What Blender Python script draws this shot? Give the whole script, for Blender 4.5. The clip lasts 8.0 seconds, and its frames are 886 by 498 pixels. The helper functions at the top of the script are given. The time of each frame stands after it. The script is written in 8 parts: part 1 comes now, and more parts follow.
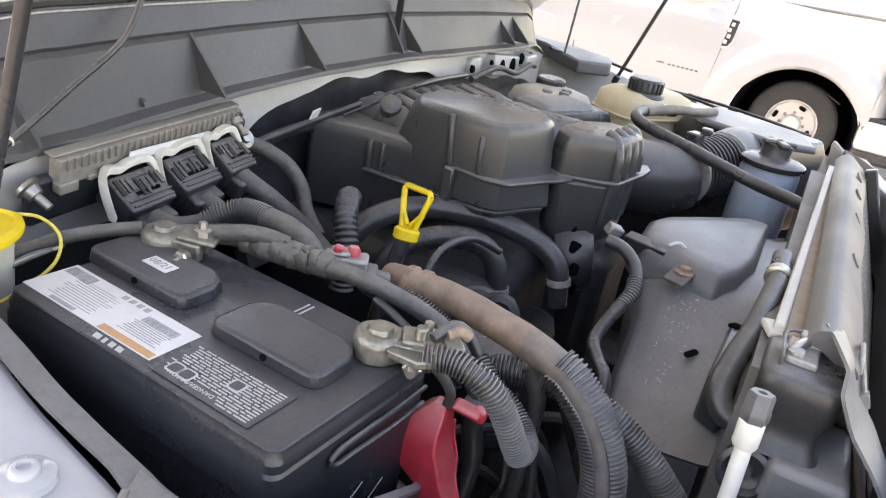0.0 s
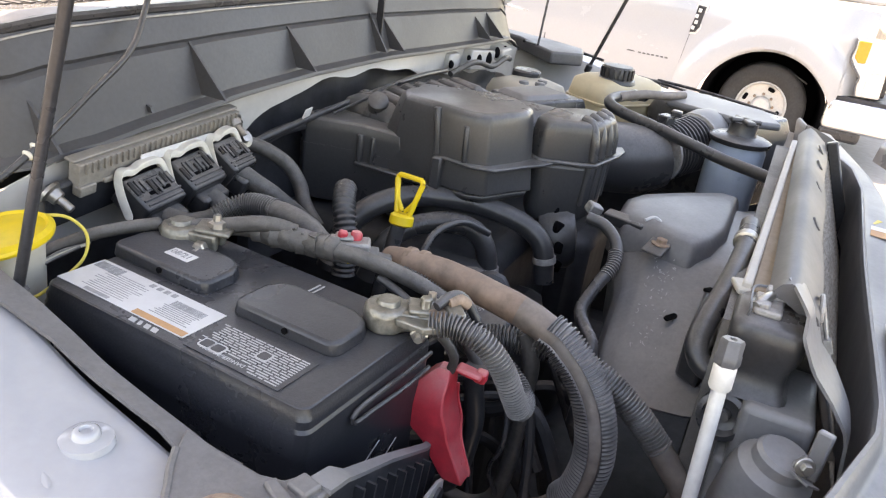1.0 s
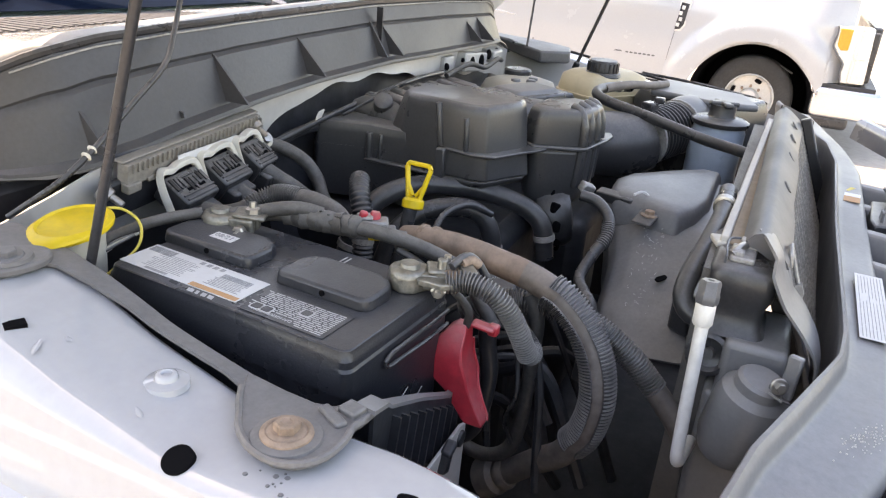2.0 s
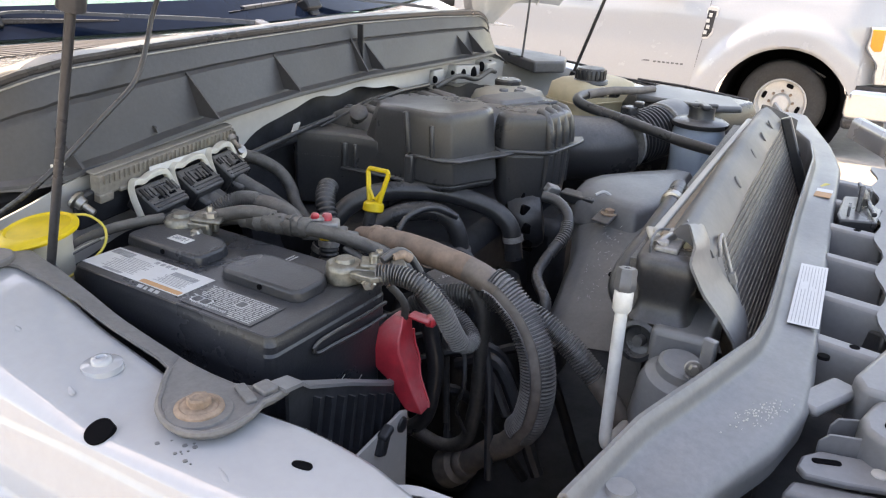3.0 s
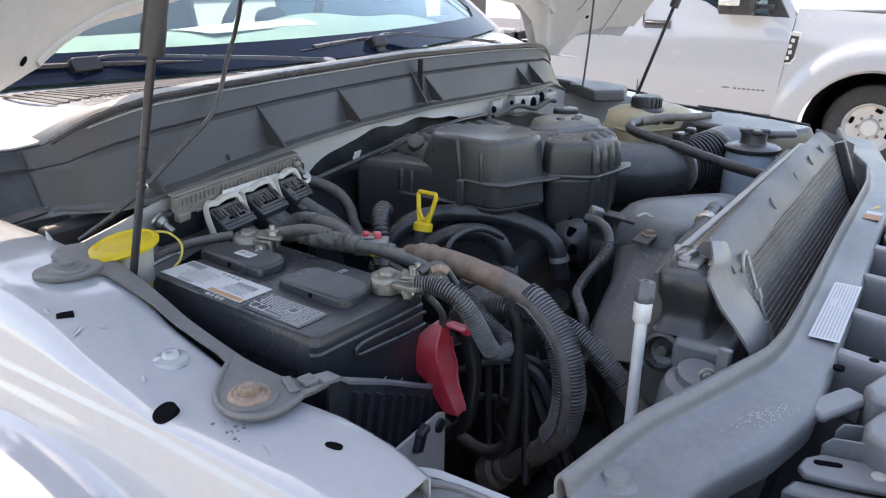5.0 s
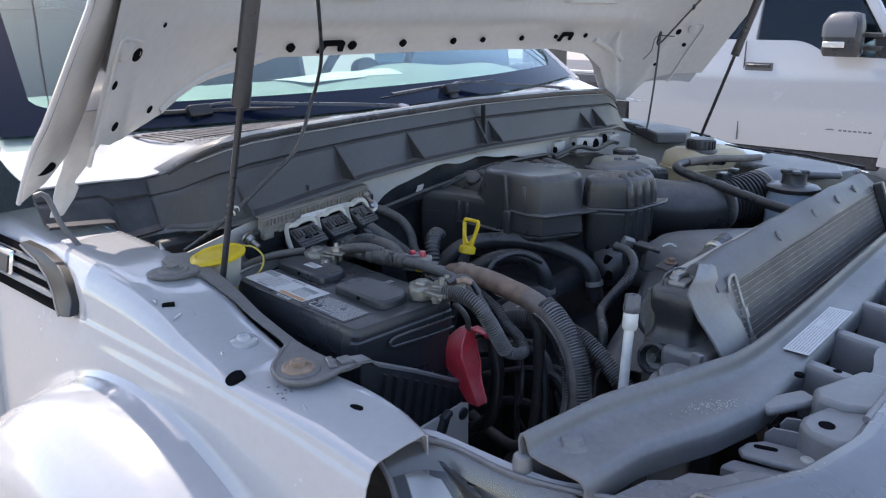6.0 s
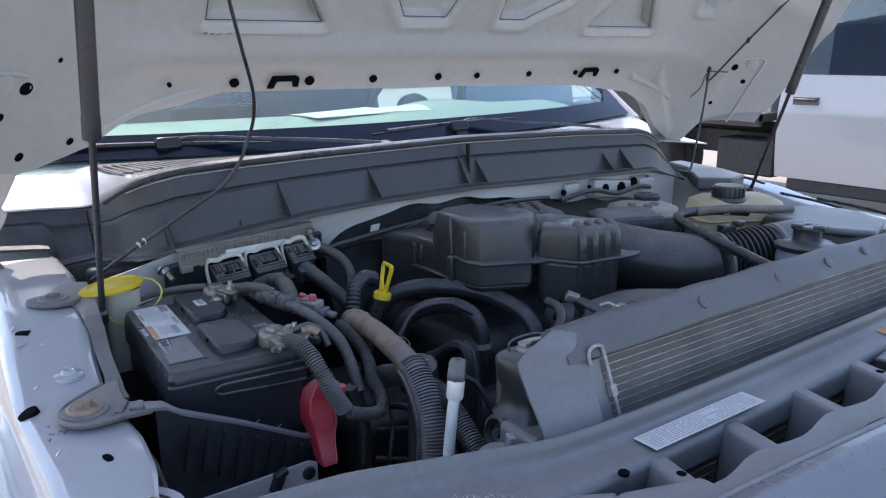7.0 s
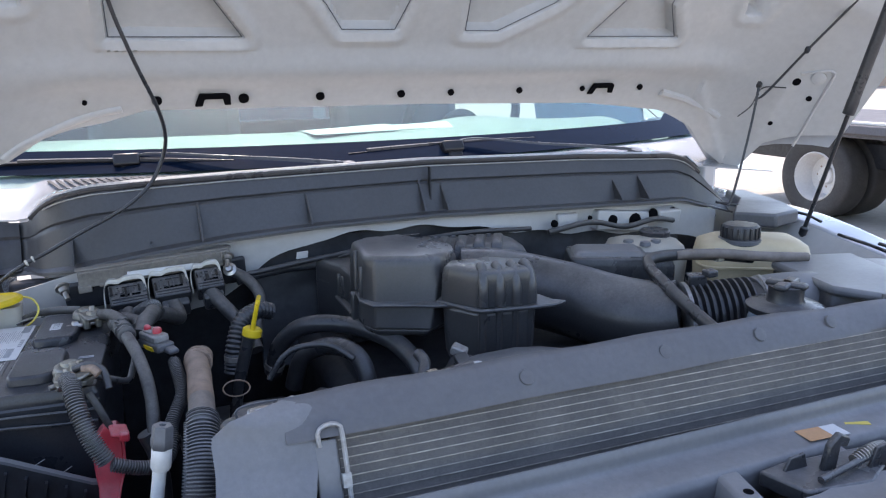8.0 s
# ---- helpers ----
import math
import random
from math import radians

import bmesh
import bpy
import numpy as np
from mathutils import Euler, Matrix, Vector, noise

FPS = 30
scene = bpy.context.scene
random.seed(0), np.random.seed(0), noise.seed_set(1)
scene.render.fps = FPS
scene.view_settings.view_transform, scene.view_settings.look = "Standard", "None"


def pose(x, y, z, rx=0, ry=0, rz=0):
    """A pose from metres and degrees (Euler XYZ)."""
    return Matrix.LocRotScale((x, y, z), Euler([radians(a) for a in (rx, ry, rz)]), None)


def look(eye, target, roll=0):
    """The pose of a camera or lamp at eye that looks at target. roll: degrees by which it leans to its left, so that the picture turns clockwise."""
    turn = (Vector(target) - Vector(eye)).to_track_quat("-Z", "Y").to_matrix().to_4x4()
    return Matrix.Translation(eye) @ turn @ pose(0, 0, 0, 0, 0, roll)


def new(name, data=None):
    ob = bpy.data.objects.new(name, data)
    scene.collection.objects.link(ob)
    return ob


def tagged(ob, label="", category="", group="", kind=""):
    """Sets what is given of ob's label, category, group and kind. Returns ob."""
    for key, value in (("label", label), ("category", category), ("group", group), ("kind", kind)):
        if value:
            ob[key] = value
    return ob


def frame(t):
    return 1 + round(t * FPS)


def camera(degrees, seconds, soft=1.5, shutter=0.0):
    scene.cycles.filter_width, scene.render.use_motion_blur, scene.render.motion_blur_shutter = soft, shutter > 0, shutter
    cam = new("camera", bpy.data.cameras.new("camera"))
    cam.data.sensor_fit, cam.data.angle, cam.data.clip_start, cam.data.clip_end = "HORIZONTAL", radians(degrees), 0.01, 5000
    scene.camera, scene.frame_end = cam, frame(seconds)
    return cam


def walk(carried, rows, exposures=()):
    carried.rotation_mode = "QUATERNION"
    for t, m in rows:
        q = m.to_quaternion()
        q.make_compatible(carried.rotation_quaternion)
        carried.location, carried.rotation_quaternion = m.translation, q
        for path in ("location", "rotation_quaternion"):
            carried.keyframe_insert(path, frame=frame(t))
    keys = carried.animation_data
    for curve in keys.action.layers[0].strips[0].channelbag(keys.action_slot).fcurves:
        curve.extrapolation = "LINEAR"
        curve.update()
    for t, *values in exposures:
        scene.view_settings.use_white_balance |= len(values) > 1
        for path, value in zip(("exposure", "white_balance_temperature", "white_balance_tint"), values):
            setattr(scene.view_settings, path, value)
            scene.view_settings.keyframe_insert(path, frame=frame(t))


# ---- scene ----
cam = camera(59.6, 8.0, soft=1.2)
METRES, EYE, TILT, LEAN, TURN = 1.62, 1.45, -24.03, -9.94, -62.04
ROWS = [
    (0.0, 0.0, 0.0, 0.0, 0.0, -0.0, -0.0),
    (0.5, -0.0017, -0.0109, -0.0024, -0.49, -0.14, 1.14),
    (1.0, -0.0096, -0.0402, -0.0111, -1.36, -0.19, 2.91),
    (1.2, -0.0184, -0.0576, -0.0188, -1.65, -0.07, 3.67),
    (2.3, -0.0002, -0.1134, -0.0445, -0.59, 1.03, 6.72),
    (2.5, 0.021, -0.1195, -0.0496, 0.15, 1.41, 7.01),
    (3.0, 0.0519, -0.1322, -0.0609, 2.12, 2.29, 7.18),
    (3.5, 0.0619, -0.1361, -0.0656, 3.94, 3.02, 7.16),
    (4.0, 0.0663, -0.1345, -0.0669, 5.38, 3.66, 7.16),
    (4.2, 0.0667, -0.1343, -0.0689, 5.61, 4.11, 7.01),
    (5.3, 0.1001, -0.2167, -0.0929, 10.13, 6.17, 6.1),
    (5.5, 0.1098, -0.2479, -0.1052, 11.65, 7.06, 5.63),
    (5.8, 0.134, -0.2763, -0.1125, 13.72, 7.96, 4.22),
    (6.0, 0.17, -0.2766, -0.1171, 15.81, 8.8, 3.83),
    (6.3, 0.2406, -0.2543, -0.1154, 18.52, 9.68, 2.05),
    (6.5, 0.3028, -0.2225, -0.1155, 21.1, 10.42, 1.43),
    (6.8, 0.3665, -0.1735, -0.11, 24.52, 11.28, -0.35),
    (7.0, 0.398, -0.1327, -0.1023, 27.31, 11.63, -1.38),
    (7.3, 0.4221, -0.042, -0.0787, 31.05, 12.7, -3.07),
    (7.5, 0.4675, -0.0104, -0.0491, 33.96, 11.97, -4.37),
    (8.0, 0.601, 0.1023, -0.034, 40.42, 11.37, -7.19),
]
EXPOSURES = [(0, 2.68, 9900, 20), (2.5, 2.34, 9500, 18.5), (4, 2.10, 8900, 17), (5.5, 1.72, 7500, 15.5), (6.5, 1.28, 6750, 15.5), (8, 1.74, 7000, 17.5)]
walk(cam, [(t, pose(0, 0, EYE, TILT, LEAN, TURN) @ pose(METRES * x, METRES * y, METRES * z, 90 + pitch, roll, yaw)) for t, x, y, z, yaw, pitch, roll in ROWS], EXPOSURES)

# ---- light: sky and a high sun from behind the cab ----
SUN = Vector((0.07, 0.50, 0.862)).normalized()
world = bpy.data.worlds.new("sky")
scene.world = world
world.use_nodes = True
wn = world.node_tree
wn.nodes.clear()
sky = wn.nodes.new("ShaderNodeTexSky")
sky.sky_type = "NISHITA"
sky.sun_disc = False
sky.sun_elevation = math.asin(SUN.z)
sky.sun_rotation = math.atan2(SUN.x, SUN.y)
back = wn.nodes.new("ShaderNodeBackground")
back.inputs["Strength"].default_value = 0.15
wout = wn.nodes.new("ShaderNodeOutputWorld")
wn.links.new(sky.outputs[0], back.inputs[0])
wn.links.new(back.outputs[0], wout.inputs[0])
lamp = bpy.data.lights.new("sun", "SUN")
lamp.energy, lamp.angle, lamp.color = 2.05, radians(0.53), (1.0, 0.95, 0.88)
sun = new("sun", lamp)
sun.matrix_world = look(SUN * 30, (0, 0, 0))


# ---- materials ----
def mat(name, col, rough=0.6, metal=0.0, var=0.25, scale=40.0, dust_toplight=0.0, dust_toplight_col=(0.30, 0.26, 0.22), bump=0.15, coat=0.0, spec=0.5, spread=6.0, side=0.05):
    """Colour with grain and blotches at two scales; dusty patches, thickest on what faces up, also paint top light."""
    m = bpy.data.materials.new(name)
    m.use_nodes = True
    nt = m.node_tree
    n, l = nt.nodes, nt.links
    bs = n["Principled BSDF"]
    tc = n.new("ShaderNodeTexCoord")

    def noi(s, d=4.0, r=0.6):
        x = n.new("ShaderNodeTexNoise")
        x.inputs["Scale"].default_value, x.inputs["Detail"].default_value, x.inputs["Roughness"].default_value = s, d, r
        l.new(tc.outputs["Object"], x.inputs["Vector"])
        return x.outputs["Fac"]

    def ramp(src, a, b, lo=0.0, hi=1.0):
        x = n.new("ShaderNodeMapRange")
        for k, v in zip(("From Min", "From Max", "To Min", "To Max"), (a, b, lo, hi)):
            x.inputs[k].default_value = v
        l.new(src, x.inputs["Value"])
        return x.outputs["Result"]

    def mul(a, b):
        x = n.new("ShaderNodeMath")
        x.operation = "MULTIPLY"
        l.new(a, x.inputs[0])
        if isinstance(b, float):
            x.inputs[1].default_value = b
        else:
            l.new(b, x.inputs[1])
        return x.outputs[0]

    def mix(f, a, b):
        x = n.new("ShaderNodeMix")
        x.data_type = "RGBA"
        l.new(f, x.inputs["Factor"])
        for k, v in ((6, a), (7, b)):
            if isinstance(v, tuple):
                x.inputs[k].default_value = (*v, 1)
            else:
                l.new(v, x.inputs[k])
        return x.outputs[2]

    fine, coarse = noi(scale), noi(spread, 5.0, 0.65)
    dark = tuple(c * (1 - var) for c in col)
    light = tuple(min(1.0, c * (1 + var)) for c in col)
    c1 = mix(ramp(fine, 0.3, 0.7), dark, light)
    c2 = mix(ramp(coarse, 0.3, 0.75, 0.0, 0.45), c1, dark)
    rr = ramp(coarse, 0.3, 0.7, max(0.02, rough - 0.08), min(1.0, rough + 0.1))
    if dust_toplight > 0:
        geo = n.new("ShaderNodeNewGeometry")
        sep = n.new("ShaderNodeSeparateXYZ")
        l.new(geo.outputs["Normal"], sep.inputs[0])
        # Faces that look up take the pale colour: painted top light over real dusting.
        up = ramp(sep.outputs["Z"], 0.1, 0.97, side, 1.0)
        d = mul(mul(mul(ramp(noi(spread * 1.7, 8.0, 0.7), 0.15, 0.85), up), ramp(noi(spread * 30, 3.0, 0.8), 0.2, 0.8, 0.6, 1.25)), dust_toplight)
        c2 = mix(d, c2, dust_toplight_col)
    l.new(c2, bs.inputs["Base Color"])
    l.new(rr, bs.inputs["Roughness"])
    bs.inputs["Metallic"].default_value = metal
    bs.inputs["Coat Weight"].default_value = coat
    bs.inputs["Coat Roughness"].default_value = 0.06
    bs.inputs["Specular IOR Level"].default_value = spec
    if bump > 0:
        b = n.new("ShaderNodeBump")
        b.inputs["Strength"].default_value, b.inputs["Distance"].default_value = bump, 0.002
        l.new(fine, b.inputs["Height"])
        l.new(b.outputs[0], bs.inputs["Normal"])
    return m


PAINT = mat("white_paint", (0.398, 0.404, 0.418), 0.20, 0, 0.03, 90, 0.12, (0.36, 0.355, 0.35), 0.02, 0.8, spread=5)
PRIMER = mat("underhood_paint", (0.495, 0.484, 0.466), 0.38, 0, 0.06, 60, 0.35, (0.34, 0.31, 0.28), 0.06, spread=4)
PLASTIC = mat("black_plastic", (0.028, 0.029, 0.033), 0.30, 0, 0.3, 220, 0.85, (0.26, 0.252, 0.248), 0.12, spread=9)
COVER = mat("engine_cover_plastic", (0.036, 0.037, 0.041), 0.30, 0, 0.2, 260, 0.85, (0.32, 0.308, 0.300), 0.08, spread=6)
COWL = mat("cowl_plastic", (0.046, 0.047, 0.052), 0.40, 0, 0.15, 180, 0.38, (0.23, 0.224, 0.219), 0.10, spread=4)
WEATHER = mat("weathered_bracket", (0.135, 0.130, 0.128), 0.5, 0, 0.2, 150, 0.45, (0.30, 0.285, 0.275), 0.15, spread=12)
GREY = mat("grey_plastic", (0.158, 0.159, 0.166), 0.40, 0, 0.08, 150, 0.60, (0.38, 0.37, 0.355), 0.05, spread=3)
BEAM = mat("beam_plastic", (0.135, 0.137, 0.144), 0.38, 0, 0.12, 130, 0.60, (0.34, 0.332, 0.325), 0.06, spread=5)
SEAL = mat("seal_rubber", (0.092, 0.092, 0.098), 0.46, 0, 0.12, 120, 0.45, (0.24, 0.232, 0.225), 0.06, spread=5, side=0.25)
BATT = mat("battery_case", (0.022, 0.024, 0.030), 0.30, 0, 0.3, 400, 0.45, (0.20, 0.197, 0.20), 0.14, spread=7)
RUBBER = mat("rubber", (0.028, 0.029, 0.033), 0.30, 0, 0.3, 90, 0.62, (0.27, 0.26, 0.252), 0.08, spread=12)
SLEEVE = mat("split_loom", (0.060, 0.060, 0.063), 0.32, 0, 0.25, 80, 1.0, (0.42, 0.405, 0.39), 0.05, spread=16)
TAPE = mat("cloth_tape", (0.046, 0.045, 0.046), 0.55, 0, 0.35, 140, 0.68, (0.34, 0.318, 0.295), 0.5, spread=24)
BROWN = mat("hose_brown", (0.25, 0.165, 0.120), 0.6, 0, 0.4, 45, 0.42, (0.42, 0.36, 0.31), 0.2, spread=9)
BROWNGREY = mat("hose_weathered", (0.15, 0.128, 0.115), 0.6, 0, 0.4, 45, 0.7, (0.38, 0.34, 0.31), 0.2, spread=9)
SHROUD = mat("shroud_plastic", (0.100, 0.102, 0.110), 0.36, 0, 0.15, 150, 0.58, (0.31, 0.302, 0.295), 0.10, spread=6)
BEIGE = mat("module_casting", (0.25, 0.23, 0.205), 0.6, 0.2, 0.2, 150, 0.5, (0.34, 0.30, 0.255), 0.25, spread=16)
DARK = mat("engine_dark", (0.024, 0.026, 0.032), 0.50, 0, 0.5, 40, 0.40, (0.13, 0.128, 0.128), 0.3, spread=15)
STEEL = mat("steel", (0.45, 0.43, 0.40), 0.35, 0.9, 0.2, 120, 0.35, (0.30, 0.26, 0.21), 0.1)
CAST = mat("cast_aluminium", (0.40, 0.39, 0.38), 0.55, 0.6, 0.25, 150, 0.45, (0.28, 0.24, 0.20), 0.35)
RUST = mat("rusty_steel", (0.34, 0.245, 0.185), 0.75, 0.3, 0.4, 90, 0.3, (0.36, 0.29, 0.22), 0.4, spread=40)
LEAD = mat("lead_clamp", (0.26, 0.25, 0.22), 0.42, 0.7, 0.35, 120, 0.4, (0.27, 0.25, 0.215), 0.5, spread=40)
RED = mat("red_plastic", (0.58, 0.034, 0.052), 0.33, 0, 0.2, 60, 1.0, (0.62, 0.36, 0.35), 0.04, spread=28)
YELLOW = mat("yellow_plastic", (0.72, 0.50, 0.015), 0.45, 0, 0.12, 80, 0.12, (0.45, 0.36, 0.12), 0.05, spread=20)
YCORD = mat("yellow_cord", (0.70, 0.55, 0.10), 0.5, 0, 0.1, 80, 0.1)
WHITE = mat("white_plastic", (0.66, 0.64, 0.58), 0.5, 0, 0.08, 100, 0.35, (0.46, 0.40, 0.33), 0.05, spread=20)
LABEL = mat("paper_label", (0.66, 0.66, 0.66), 0.45, 0, 0.05, 120, 0.3, (0.50, 0.47, 0.43), 0.02, spread=25)
INK = mat("ink_grey", (0.33, 0.33, 0.335), 0.6, 0, 0.2, 200, 0, bump=0)
INKW = mat("ink_white", (0.50, 0.50, 0.50), 0.6, 0, 0.1, 200, 0.3, (0.3, 0.28, 0.26), bump=0)
ORANGE = mat("ink_orange", (0.56, 0.30, 0.14), 0.6, 0, 0.1, 200, 0.2, bump=0)
AMBERP = mat("amber_tank", (0.63, 0.52, 0.33), 0.4, 0, 0.12, 30, 0.4, (0.52, 0.45, 0.36), 0.05, spread=8)
MILKY = mat("milky_tank", (0.52, 0.49, 0.42), 0.4, 0, 0.1, 40, 0.3, (0.48, 0.42, 0.34), 0.05, spread=8)
BLUEISH = mat("reservoir_tank", (0.34, 0.42, 0.52), 0.35, 0, 0.1, 40, 0.25, (0.42, 0.40, 0.38), 0.05, spread=8)
ROAD = mat("concrete_ground", (0.365, 0.335, 0.295), 0.9, 0, 0.12, 12, 0.0, bump=0.4, spread=0.35)
WALLM = mat("stucco", (0.46, 0.33, 0.25), 0.9, 0, 0.12, 8, 0, bump=0.4, spread=0.5)
TYRE = mat("tyre_rubber", (0.035, 0.034, 0.034), 0.75, 0, 0.25, 60, 0.55, (0.20, 0.18, 0.16), 0.2, spread=7)
SCUFFW = mat("scuffed_white_metal", (0.70, 0.69, 0.67), 0.42, 0.15, 0.12, 70, 0.35, (0.34, 0.29, 0.24), 0.12, spread=30)
BLACK = mat("wiper_black", (0.012, 0.012, 0.014), 0.35, 0, 0.2, 60, 0.1, (0.10, 0.09, 0.08), 0.05)
HOSEMID = mat("hose_brown_grey", (0.19, 0.15, 0.125), 0.6, 0, 0.4, 45, 0.65, (0.40, 0.35, 0.31), 0.2, spread=9)
SILVER = mat("grey_fascia_paint", (0.150, 0.158, 0.176), 0.26, 0.1, 0.05, 60, 0.35, (0.29, 0.28, 0.275), 0.02, 0.4, spread=5)
TAN = mat("tan_foam", (0.30, 0.235, 0.175), 0.9, 0, 0.2, 60, 0.4, (0.36, 0.30, 0.24), 0.4, spread=20)
RAIL = mat("pale_rail", (0.52, 0.50, 0.46), 0.5, 0, 0.08, 80, 0.4, (0.40, 0.36, 0.31), 0.05, spread=15)
RIM = mat("wheel_steel", (0.60, 0.59, 0.57), 0.4, 0.2, 0.08, 60, 0.25, (0.46, 0.43, 0.40), 0.05)
CHROME = mat("chrome", (0.75, 0.75, 0.76), 0.12, 1.0, 0.05, 60, 0.05, bump=0)
AMBER = mat("amber_lens", (0.75, 0.30, 0.03), 0.2, 0, 0.1, 60, 0, bump=0, coat=0.5)
LENS = mat("lamp_reflector", (0.72, 0.70, 0.66), 0.22, 0.35, 0.1, 60, 0, bump=0, coat=0.5)
FINS = mat("condenser_fins", (0.062, 0.060, 0.060), 0.6, 0.2, 0.5, 900, 0.9, (0.27, 0.25, 0.23), 0.4, spread=7, side=0.55)
FINTUBE = mat("condenser_tube_metal", (0.36, 0.33, 0.29), 0.45, 0.5, 0.55, 60, 0.3, (0.30, 0.26, 0.21), 0.2, spread=14)
# Base colour is navy to paint in the sky the band reflects.
FRIT = mat("sky_tinted_black_band", (0.005, 0.010, 0.023), 0.07, 0, 0.1, 50, 0.0, bump=0, spec=0.08)
# Near-black that paints the shade inside holes, slots, recesses and closed cavities.
SHADE_BLACK = mat("shade_black", (0.005, 0.005, 0.006), 0.95, 0, 0.1, 60, 0.0, bump=0, spec=0.05)
TRIMW = mat("dashboard", (0.20, 0.22, 0.215), 0.7, 0, 0.1, 60, 0, bump=0.1)
DARKIN = mat("cab_interior", (0.10, 0.10, 0.11), 0.8, 0, 0.2, 60, 0, bump=0.1)
SEATM = mat("seat_cloth", (0.17, 0.18, 0.19), 0.9, 0, 0.15, 90, 0, bump=0.3)


def glass(name, tint, rough=0.0):
    m = bpy.data.materials.new(name)
    m.use_nodes = True
    b = m.node_tree.nodes["Principled BSDF"]
    b.inputs["Base Color"].default_value = (*tint, 1)
    b.inputs["Transmission Weight"].default_value = 1.0
    b.inputs["Roughness"].default_value = rough
    b.inputs["IOR"].default_value = 1.45
    return m


GLASS = glass("windshield_glass", (0.56, 0.83, 0.81))
SIDEGLASS = glass("side_glass", (0.10, 0.19, 0.28))
LENSGLASS = glass("headlamp_glass", (0.92, 0.92, 0.92))


# ---- building helpers ----
def thing(name, base, label, category, group="", kind=""):
    ob = new(name)
    ob.empty_display_size = 0.05
    ob.location = base
    return tagged(ob, label, category, group, kind)


def part(name, bm, material, parent=None, label="", bevel=0.0, smooth=40.0, seg=2):
    me = bpy.data.meshes.new(name)
    bmesh.ops.recalc_face_normals(bm, faces=bm.faces[:])
    bm.to_mesh(me)
    bm.free()
    me.materials.append(material)
    if smooth:
        me.polygons.foreach_set("use_smooth", [True] * len(me.polygons))
        me.set_sharp_from_angle(angle=radians(smooth))
    ob = new(name, me)
    if parent is not None:
        ob.parent = parent
        if parent.data is None:
            ob.matrix_parent_inverse = Matrix.Translation(-parent.location)
    if bevel:
        b = ob.modifiers.new("bevel", "BEVEL")
        b.width, b.segments, b.limit_method, b.angle_limit = bevel, seg, "ANGLE", radians(35)
    if label:
        ob["label"] = label
    return ob


def whole(name, bm, material, label, category, group="", kind="", **kw):
    return tagged(part(name, bm, material, **kw), label, category, group, kind)


def B():
    return bmesh.new()


def box(bm, c, s, rot=(0, 0, 0), m=None):
    t = Matrix.Translation(c) @ Euler([radians(a) for a in rot]).to_matrix().to_4x4() @ Matrix.Diagonal((*s, 1))
    bmesh.ops.create_cube(bm, size=1, matrix=(m @ t) if m else t)
    return bm


def boxes(*items):
    bm = B()
    for it in items:
        box(bm, *it)
    return bm


def prism(bm, poly, lo, hi, m=None, axis="z", inset=0.0, top=1.0):
    """A plate from an outline, from lo to hi along an axis; top: how far the hi end shrinks towards its middle."""
    cx = sum(p[0] for p in poly) / len(poly)
    cy = sum(p[1] for p in poly) / len(poly)

    def at(a, b, c):
        v = {"z": (a, b, c), "y": (a, c, b), "x": (c, a, b)}[axis]
        return m @ Vector(v) if m else Vector(v)

    low = [bm.verts.new(at(a, b, lo)) for a, b in poly]
    high = [bm.verts.new(at(cx + (a - cx) * top, cy + (b - cy) * top, hi)) for a, b in poly]
    k = len(poly)
    bm.faces.new(low[::-1])
    bm.faces.new(high)
    for i in range(k):
        bm.faces.new((low[i], low[(i + 1) % k], high[(i + 1) % k], high[i]))
    return bm


def loft(bm, loops, closed=True, cap=True):
    """Skin over loops of the same number of points."""
    rows = [[bm.verts.new(p) for p in lp] for lp in loops]
    k = len(rows[0])
    for a, b in zip(rows, rows[1:]):
        for i in range(k if closed else k - 1):
            j = (i + 1) % k
            bm.faces.new((a[i], a[j], b[j], b[i]))
    if cap and closed:
        bm.faces.new(rows[0][::-1])
        bm.faces.new(rows[-1])
    return bm


def lathe(bm, origin, axis, profile, n=24):
    """Turns a profile of (radius, height) round an axis."""
    q = Vector(axis).normalized().to_track_quat("Z", "Y").to_matrix()
    o = Vector(origin)
    loops = []
    for r, h in profile:
        loops.append([o + q @ Vector((max(r, 1e-4) * math.cos(a), max(r, 1e-4) * math.sin(a), h)) for a in [2 * math.pi * i / n for i in range(n)]])
    return loft(bm, loops)


def rod(bm, a, b, r, r2=None, n=14):
    a, b = Vector(a), Vector(b)
    return lathe(bm, a, b - a, [(r, 0), (r if r2 is None else r2, (b - a).length)], n)


def spline(pts, step):
    """Evenly spaced points on a smooth curve through pts."""
    p = [Vector(q) for q in pts]
    p = [p[0] * 2 - p[1]] + p + [p[-1] * 2 - p[-2]]
    out = []
    for i in range(1, len(p) - 2):
        a, b, c, d = p[i - 1:i + 3]
        for k in range(24):
            t = k / 24
            out.append(0.5 * (2 * b + (c - a) * t + (2 * a - 5 * b + 4 * c - d) * t * t + (3 * b - a - 3 * c + d) * t ** 3))
    out.append(p[-2])
    run = [0.0]
    for a, b in zip(out, out[1:]):
        run.append(run[-1] + (b - a).length)
    n = max(2, int(run[-1] / step) + 1)
    res, j = [], 0
    for i in range(n):
        s = run[-1] * i / (n - 1)
        while j < len(run) - 2 and run[j + 1] < s:
            j += 1
        f = (s - run[j]) / max(1e-9, run[j + 1] - run[j])
        res.append(out[j].lerp(out[j + 1], f))
    return res


